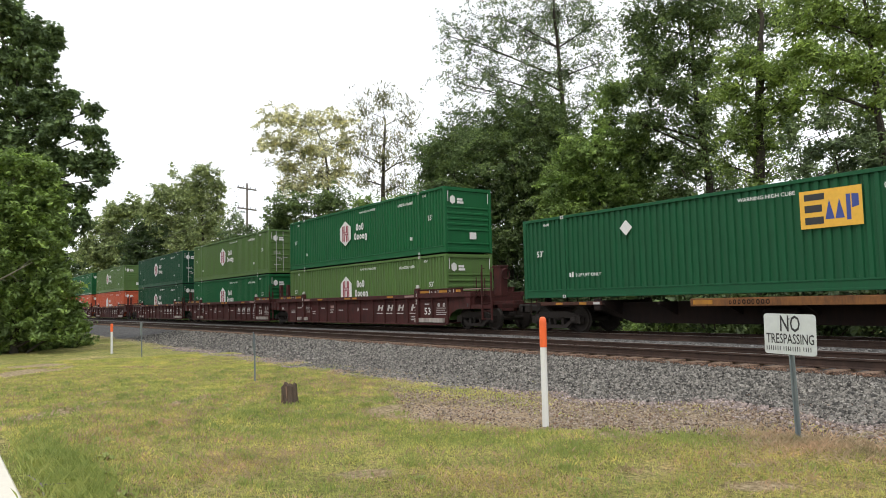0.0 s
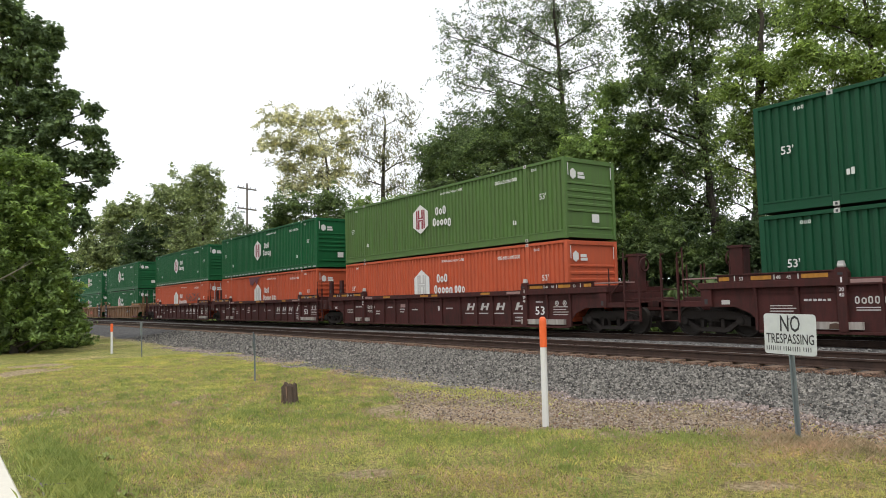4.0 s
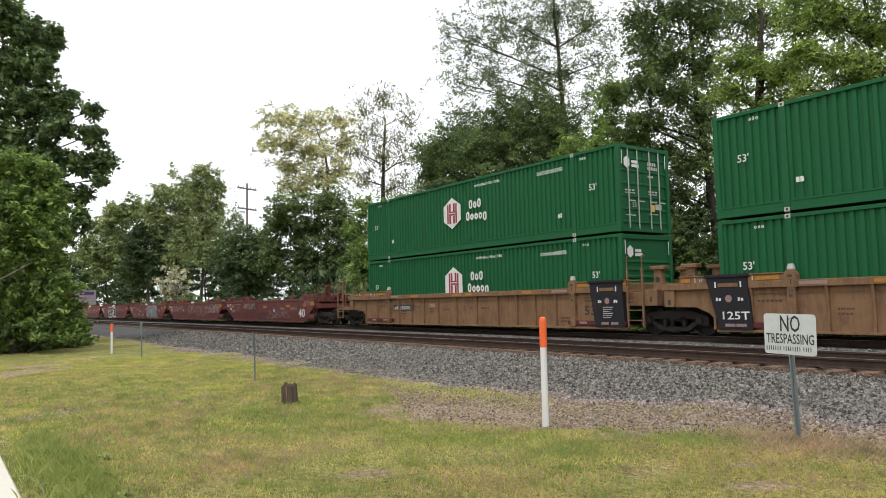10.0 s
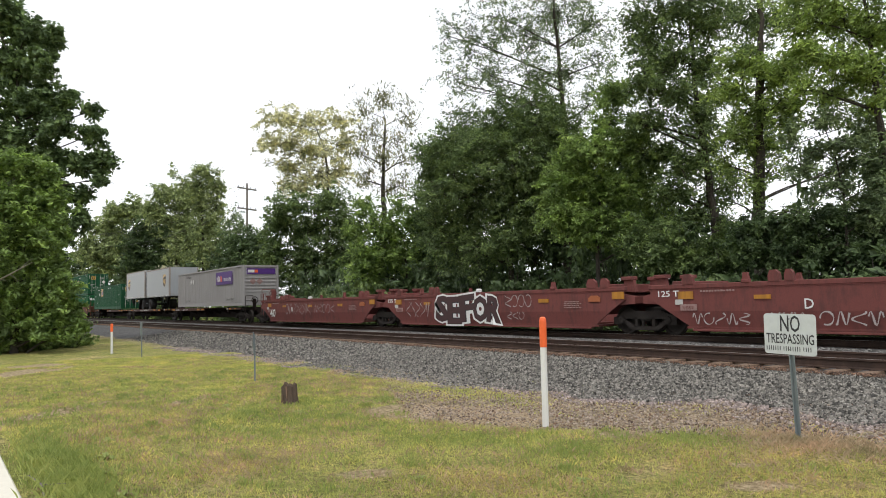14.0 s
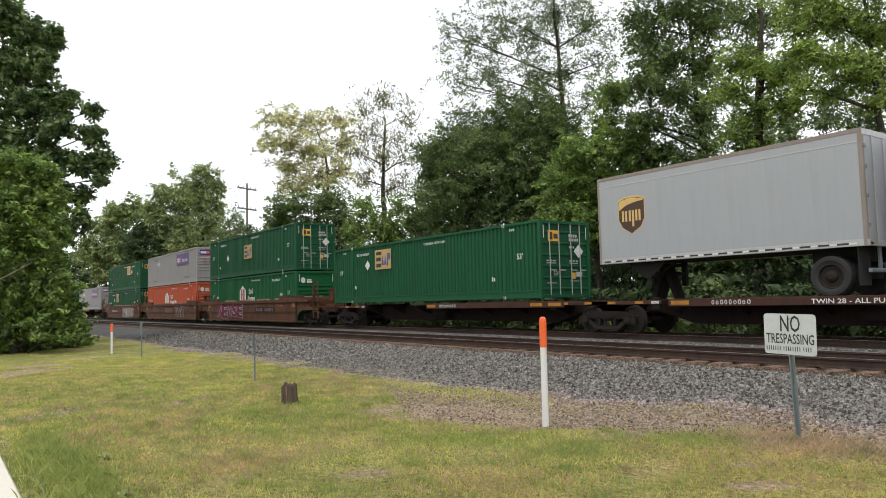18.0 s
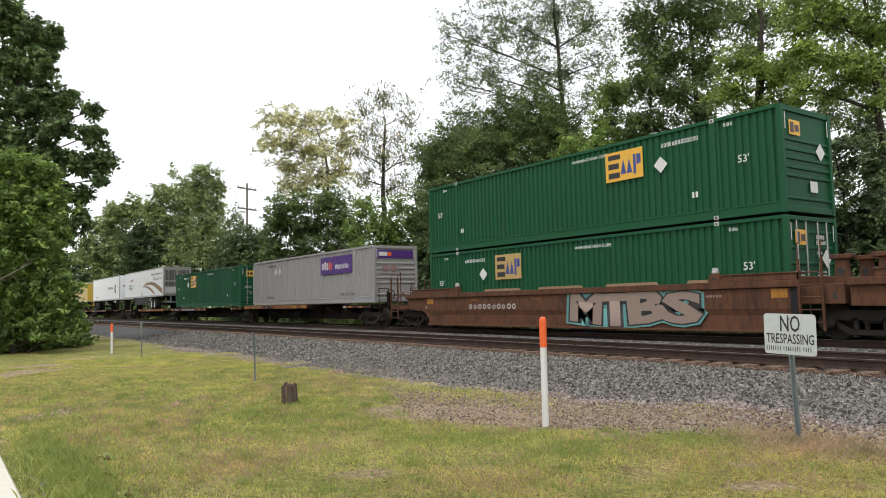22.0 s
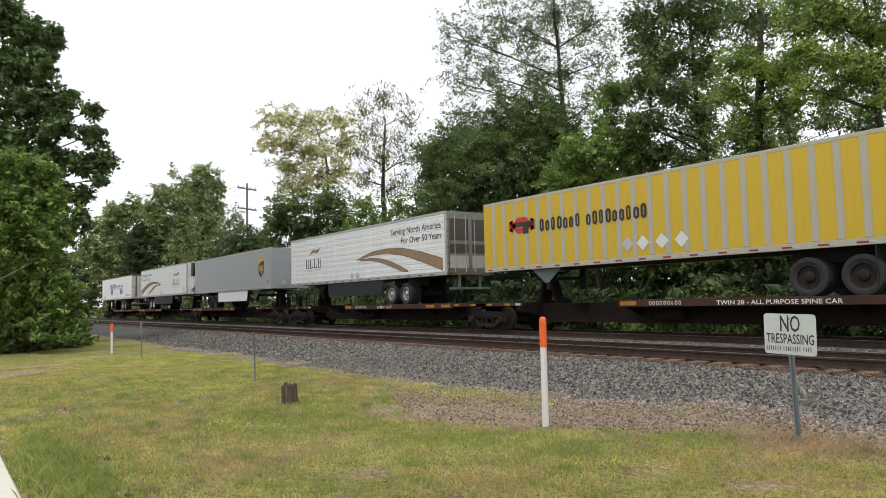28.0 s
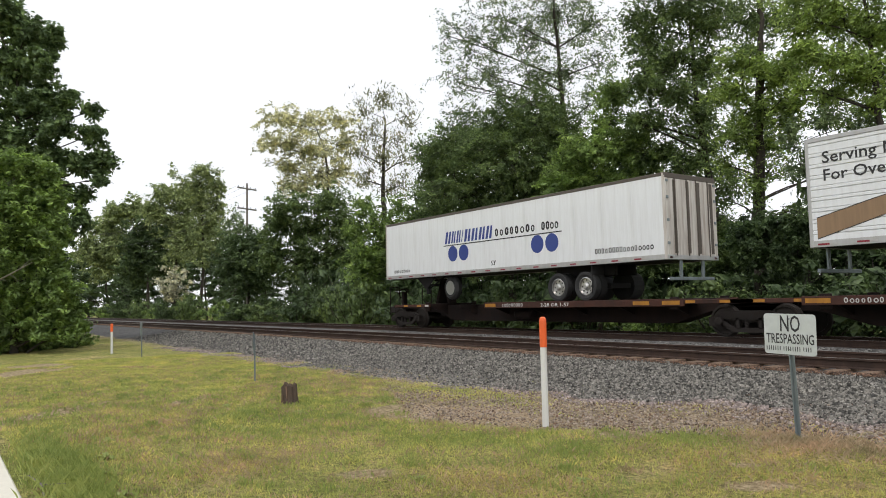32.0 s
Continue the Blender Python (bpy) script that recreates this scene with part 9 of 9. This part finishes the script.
reds = [o[0] for o in MOVING if o[0].name.startswith("well_car")][-5:]
yy = -1.4015
for car, x0, x1, z0, z1, mat, seed, n, fat in (
        (0, -9.8, -7.75, 0.95, 1.36, "mark_dim", 5, 6, 0.05), (0, -7.7, -5.95, 0.30, 0.80, "mark_black", 4, 6, 0.022), (0, -5.8, -2.1, 0.36, 0.84, "spray_pale", 6, 6, 0.014), (0, -5.2, -2.6, 0.38, 0.82, "spray_pale", 66, 4, 0.014),
        (0, -11.4, -10.6, 0.84, 1.17, "spray_tan", 9, 2, 0.02), (1, -11.6, -10.2, 0.88, 1.36, "spray_pale", 7, 5, 0.014), (1, -11.5, -10.1, 0.85, 1.2, "spray_pale", 71, 6, 0.014), (1, -9.8, -8.7, 0.95, 1.36, "spray_pale", 72, 5, 0.016),
        (1, -7.2, -4.8, 0.58, 1.38, "spray_pale", 8, 5, 0.022), (1, -4.8, -2.1, 0.38, 1.38, "spray_pale", 81, 4, 0.016), (1, -4.6, -2.2, 0.5, 1.3, "spray_pale", 82, 3, 0.014), (1, -2.0, 0.7, 0.70, 1.38, "mark_grey", 83, 8, 0.026),
        (2, -11.9, -10.1, 0.36, 0.70, "spray_pale", 10, 5, 0.02), (2, -9.6, -8.6, 0.40, 0.72, "spray_pale", 101, 3, 0.02), (2, -8.3, -6.8, 0.38, 0.74, "spray_pale", 102, 4, 0.024),
        (3, -11.4, -9.5, 0.5, 1.2, "spray_pale", 12, 5, 0.016), (3, -4.5, -3.0, 0.90, 1.38, "spray_pale", 13, 4, 0.018), (3, -4.4, -3.4, 0.45, 0.75, "spray_pale", 131, 3, 0.014), (4, -9.5, -6.0, 0.6, 1.3, "spray_pale", 14, 9, 0.016), (4, -5.5, -3.0, 0.7, 1.2, "spray_pale", 141, 5, 0.016)):
    spray(reds[car], x0, x1, z0, z1, (mat,), seed, n, yy, fat, None)
part("painted_over", Geo().prism([(-9.95, 0.84), (-7.6, 0.86), (-7.62, 1.0), (-7.8, 1.36), (-9.7, 1.37), (-9.95, 1.2)], yy - 0.002, yy, "y"), "spray_dark", reds[0], "dark sprayed block")
bars(reds[0], -3.6, 0.88, 0.75, 0.2, "spray_tan", yy, 4, 3, "number_mark")
bars(reds[0], -2.06, 0.89, 0.98, 0.18, "spray_tan", yy, 6, 4, "number_mark")
sprayed_word(reds[2], "STSK", -5.7, -1.6, 0.34, 1.36, yy, (("mark_grey", 0.12), ("mark_black", 0.085), ("spray_pale", 0.06), ("spray_grey", 0.035)))
sprayed_word(reds[3], "SEFOR", -9.0, -4.7, 0.34, 1.36, yy, (("mark_white", 0.17), ("mark_black", 0.05), ("spray_dark", 0.03)))

# spine cars with a grey box, two short trailers and a green box
spine_car(-15.1, -32.4, (-7.5, -16.6), True, False, 3, "2-28 / 1-57")
put_box("fedex", "fedex", "front", -14.11, 1.20, 21)
ups_car = spine_car(-32.4, -50.7, (-3.5, -15.6), False, False, 4, "TWIN 28 - ALL PURPOSE SPINE CAR")
spine_car(-50.7, -68.6, (-1.6, -10.0), False, True, 5, "")
put_box("emp", "emp_green", "door", -53.48, 1.20, 22, -11.75)
pa = trailer("ups_pup", -33.1, 8.43, 2.26, 4.93, True, (-7.35,), "trailer_grey", "short grey parcel trailer with brown and gold shield badge", legs=-2.1, r=0.5, hub=False)
shield(pa, -1.8, 3.72, 1.05, 1.22)
pb = trailer("ups_pup", -42.4, 8.27, 2.26, 5.08, False, (-0.95,), "trailer_grey", "short grey parcel trailer with shield badge near its tail", legs=-6.6, r=0.5, hub=False)
shield(pb, -6.9, 3.76, 1.05, 1.22)
for pup, zt in ((pa, 4.60), (pb, 4.75)):
    part("side_stripe", Geo().box(-8.2, -0.12, TS - 0.006, TS, zt, zt + 0.03), "silver", pup, "pale moulding under the roof")
hitch(ups_car, -1.6, 2.2)
hitch(ups_car, -16.6, 2.2)

# three smooth brown wells, all stacked
BROWN = [
    (-74.6, ("house", "hub_green", "front"), ("emp", "emp_green", "door", -8.75), True, False),
    (-94.25, ("inc", "hub_orange", "front"), ("fedex", "fedex", "front", None), False, False),
    (-113.69, ("emp", "emp_green", "door", -11.7), ("emp", "emp_green", "front", -5.95), False, True),
]
for i, (B, low, up, ahead, behind) in enumerate(BROWN):
    w = well_car("ttx_brown", B, BL, ahead, behind, 90 + i, lead_bogie=1.75, trail_bogie=-BL - 1.75 if behind else None)
    put_box(low[0], low[1], low[2], B, LOWER_Z, 120 + i, low[3] if len(low) > 3 else None)
    put_box(up[0], up[1], up[2], B, UPPER_Z, 220 + i, up[3] if len(up) > 3 else None)
    y = -1.383
    if i == 0:
        sprayed_word(w, "NEWSE", -14.0, -8.85, 0.42, 1.36, y, (("mark_dim", 0.135), ("mark_black", 0.105), ("mark_white", 0.06), ("spray_wine", 0.042)))
        part("number_panel", Geo().box(-6.42, -3.13, y - 0.004, y + 0.01, 0.76, 1.08), "panel_black", w, "dark patch under a number")
        for a, nw, k in ((-6.2, 1.1, 4), (-4.77, 1.46, 6)):
            bars(w, a, 0.81, nw, 0.22, "mark_dim", y - 0.005, k, 4, "number_mark")
    elif i == 1:
        spray(w, -6.2, -3.1, 0.3, 1.4, ("mark_grey",), 33, 4, y, 0.02, None)
        spray(w, -6.0, -3.2, 0.35, 1.35, ("spray_pale",), 37, 4, y - 0.001, 0.018, None)
        part("name_panel", Geo().box(-9.4, -7.0, y - 0.004, y + 0.01, 0.75, 1.15), "mark_brown", w)
        bars(w, -9.2, 0.82, 2.0, 0.26, "deck_yellow", y - 0.005, 3, 4, "name_shape")
        spray(w, -13.6, -11.8, 0.9, 1.35, ("mark_black",), 34, 4, y, 0.05, None)
        spray(w, -1.5, -0.2, 0.85, 1.3, ("mark_black",), 35, 3, y, 0.06, None)
    else:
        sprayed_word(w, "MTBS", -7.6, -2.6, 0.38, 1.3, y, (("mark_teal", 0.22), ("mark_black", 0.12), ("spray_tan", 0.05)))
        bars(w, -13.3, 0.85, 2.9, 0.2, "mark_grey", y, 10, 4, "number_mark")

# spine cars with a grey box, a green box and a refrigerated trailer
spine_car(-135.55, -152.92, (-6.8, -16.9), True, False, 6, "2-28 / 1-57", "deck_amber", 0.085)
put_box("fedex", "fedex", "front", -134.75, 1.20, 23)
spine_car(-152.92, -171.72, (-8.0, -18.0), False, False, 7, "TWIN 28 - ALL PURPOSE SPINE CAR")
put_box("emp", "emp_green", "door", -153.49, 1.20, 24, -11.75)
s1 = spine_car(-171.72, -189.32, (-1.9, -11.6), False, True, 8, "2-28 / 1-57", "deck_amber")
k1 = trailer("reefer", -174.07, BL, 2.30, 5.06, False, (-4.65, -3.35), "trailer_white", "white refrigerated trailer with tan sweeps and steel doors", legs=-12.6, slats=True, skirt=(-11.2, -5.3, "skirt"), doors="steel")
reefer_art(k1, False, 2.30, 5.06)
hitch(s1, -17.0, 2.25)

# spine cars with white, yellow and refrigerated trailers
s2 = spine_car(-193.32, -211.22, (-6.8, -16.4), True, False, 9, "")
v1 = trailer("vitran", -193.12, BL, 2.26, 5.06, True, (-14.6, -13.3), "trailer_white", "white dry van trailer with dark round emblem", legs=-2.6, hub=False)
bars(v1, -6.5, 3.55, 3.3, 0.34, "mark_black", TS, 6, 9, "name_shape")
flat(v1, "emblem", [(-2.25 + 0.42 * math.cos(a * 0.3927), 3.55 + 0.55 * math.sin(a * 0.3927)) for a in range(16)], "mark_black", TS, "dark oval emblem")
flat(v1, "emblem_shape", [(-2.55, 3.85), (-2.25, 3.2), (-1.95, 3.85), (-2.15, 3.75), (-2.25, 3.5), (-2.35, 3.75)], "mark_white", TS - 0.004)
bars(v1, -14.0, 2.62, 1.9, 0.16, "mark_black", TS, 14, 10)
e = part("end_emblem", Geo().prism([(-0.05 + 0.34 * math.cos(a * 0.3927), 4.45 + 0.34 * math.sin(a * 0.3927)) for a in range(16)], 0.004, 0.009, "x"), "mark_blue", v1, "round emblem on the nose")
part("name_shape", Geo().box(0.004, 0.009, -0.85, 0.75, 3.75, 3.95), "mark_black", v1)
hitch(s2, -1.6, 2.2)
s3 = spine_car(-211.22, -229.82, (-1.6, -11.6), False, False, 10, "TWIN 28 - ALL PURPOSE SPINE CAR")
y1 = trailer("yellow", -213.42, BL, 2.28, 4.98, False, (-3.4, -2.1), "trailer_yellow", "yellow ribbed trailer with a red and black emblem", legs=-13.0, hub=False)
rib = Geo().box(-0.095, 0.095, -1.295 - 0.012, -1.29, 2.46, 4.87, 0.006).mesh("side_rib", "yellow_rib")
for i in range(1, 26):
    if i not in (4, 5, 6, 7, 8, 9, 10, 11, 12) or i % 1 == 0:
        part("side_rib", rib, None, y1, at=(-BL + i * BL / 26, 0, 0))
em = Geo()
loop(em, -14.62, -13.22, 3.66, 4.24, 0.19, TS - 0.014)
part("emblem", em, "mark_red", y1, "red rounded ring emblem with a black bar")
part("emblem_bar", Geo().box(-14.25, -13.25, TS - 0.021, TS - 0.018, 3.90, 4.06).box(-13.85, -13.55, TS - 0.021, TS - 0.018, 3.62, 3.90), "mark_black", y1)
for x, w_, n_ in ((-12.95, 2.05, 7), (-10.7, 2.55, 9)):
    bars(y1, x, 3.62, w_, 0.46, "mark_black", TS - 0.013, n_, n_, "name_shape")
for x in (-9.0, -8.4, -7.7, -7.0):
    diamond(y1, x, 2.85, 0.24, "mark_grey" if x < -8.7 else "mark_white", TS - 0.013)
hitch(s3, -16.0, 2.2)
s4 = spine_car(-229.82, -247.82, (-1.9, -11.4), False, True, 11, "2-28 / 1-57")
k2 = trailer("reefer", -232.17, BL, 2.30, 5.06, False, (-4.65, -3.35), "trailer_white", "white refrigerated trailer with tan sweeps behind the yellow trailer", legs=-12.6, slats=True, skirt=(-11.2, -5.3, "skirt"), doors="steel")
reefer_art(k2, False, 2.30, 5.06)
hitch(s4, -16.5, 2.25)

# the last spine cars
s5 = spine_car(-251.42, -269.22, (-6.6, -16.4), True, False, 12, "")
u3 = trailer("ups", -251.47, BL, 2.26, 4.95, True, (-12.5, -11.15), "trailer_grey", "long grey parcel trailer with gold shield and pale skirt", legs=-3.4, skirt=(-10.4, -4.2, "trailer_white"), hub=False)
shield(u3, -1.65, 3.68, 1.1, 1.36)
part("side_stripe", Geo().box(-BL + 0.1, -0.12, TS - 0.006, TS, 4.60, 4.635), "silver", u3, "pale moulding under the roof")
words(u3, "53", -0.6, 2.66, 0.26, "mark_black", TS)
hitch(s5, -1.4, 2.2)
s6 = spine_car(-269.22, -288.07, (-8.6, -17.2), False, False, 13, "")
k3 = trailer("reefer", -270.01, BL, 2.30, 5.04, True, (-12.4, -11.25), "trailer_white", "white refrigerated trailer with tan sweeps and nose cooling unit", legs=-3.2, slats=True, skirt=(-10.9, -4.3, "skirt"))
reefer_art(k3, True, 2.30, 5.04)
cool = part("cooling_unit", Geo().prism([(0.02, 2.75), (0.36, 2.80), (0.44, 3.0), (0.46, 4.6), (0.36, 4.9), (0.02, 4.9)], -0.88, 0.88, "y"), "trailer_white", k3, "white cooling unit")
part("hood", Geo().prism([(0.012, 3.85), (0.47, 3.85), (0.52, 4.05), (0.54, 4.80), (0.50, 4.97), (0.012, 4.97)], -0.92, 0.92, "y"), "black", cool, "black upper hood")
for k in range(6):
    part("grille_slat", Geo().box(0.50, 0.552, -0.8, 0.8, 3.98 + k * 0.1, 4.02 + k * 0.1), "skirt", cool)
hitch(s6, -2.2, 2.2)
s7 = spine_car(-288.07, -305.32, (-1.8, -11.0), False, True, 14, "2-28 OR 1-57")
a1 = trailer("alliance", -290.43, BL, 2.28, 4.92, False, (-4.7, -3.4), "trailer_white", "white trailer with dark blue marks and dirty rear doors", legs=-13.2)
for i, (x, w_) in enumerate(((-11.3, 0.42), (-10.85, 0.3), (-10.5, 0.3), (-10.15, 0.14), (-9.95, 0.42), (-9.48, 0.42), (-9.0, 0.4), (-8.55, 0.4))):
    flat(a1, "name_shape", [(x, 3.62), (x + w_ * 0.35, 3.62), (x + w_ * 0.35 + 0.12, 4.12), (x + 0.12, 4.12)], "mark_blue", TS)
    if w_ > 0.2:
        flat(a1, "name_shape", [(x + w_ * 0.55, 3.62), (x + w_ * 0.9, 3.62), (x + w_ * 0.9 + 0.08, 4.12), (x + w_ * 0.6 + 0.1, 4.12)], "mark_blue", TS)
bars(a1, -7.95, 3.66, 2.35, 0.30, "mark_black", TS, 8, 4, "name_shape")
bars(a1, -5.35, 3.66, 0.9, 0.30, "mark_black", TS, 4, 5, "name_shape")
part("underline", Geo().box(-11.4, -4.35, TS - 0.004, TS, 3.52, 3.56), "mark_black", a1)
for x in (-10.75, -10.0, -5.6, -4.85):
    flat(a1, "blue_disc", [(x + 0.33 * math.cos(a * 0.3142), 3.18 + 0.33 * math.sin(a * 0.3142)) for a in range(20)], "mark_blue", TS)
words(a1, "53'", -8.25, 2.55, 0.26, "mark_black", TS)
bars(a1, -2.85, 2.62, 2.4, 0.18, "mark_black", TS, 16, 6)
bars(a1, -15.4, 2.55, 1.4, 0.14, "mark_black", TS, 9, 6, "number_mark")
part("spare_wheel", Geo().lathe([(-0.12, 0.0), (-0.12, 0.2), (-0.14, 0.4), (-0.05, 0.5), (0.1, 0.5), (0.14, 0.0)], 22, "y"), "tyre", a1, at=(-11.2, -1.0, 1.75))
part("spare_rim", Geo().lathe([(-0.145, 0.0), (-0.145, 0.3)], 20, "y"), "hub_cap", a1, at=(-11.2, -1.0, 1.75))
hitch(s7, -15.4, 2.2)


def motions():
    """The whole train rolls past; its wheels turn while they are in view."""
    times = sorted([float(k) for k in range(33)] + [22.9, 23.15, 23.25, 23.5])
    for ob, offset, z in MOVING:
        walk(ob, [(t, Matrix.Translation((offset + run(t), YC, z))) for t in times])
    for w, a in SPIN:
        car = w.parent.parent
        off = w.parent.location.x + a + next(o for t, o, z in MOVING if t == car)
        rows = [(0.0, 0.0)]
        t0 = max(0.0, 16 + (-100 - off) / 17.34)
        t1 = min(32.0, 16 + (-4 - off) / 17.34)
        k0, k1 = int(t0 * FPS) + 1, int(t1 * FPS)
        pos = Matrix.Translation(w.location)
        turns = [(0.0, 0.0)] + [(k / FPS, (run(k / FPS) - run(k0 / FPS)) / 0.457) for k in range(k0, k1 + 1)]
        if turns[-1][0] < 32.0:
            turns.append((32.0, turns[-1][1]))
        walk(w, [(t, pos @ Matrix.Rotation(r, 4, "Y")) for t, r in turns])


motions()
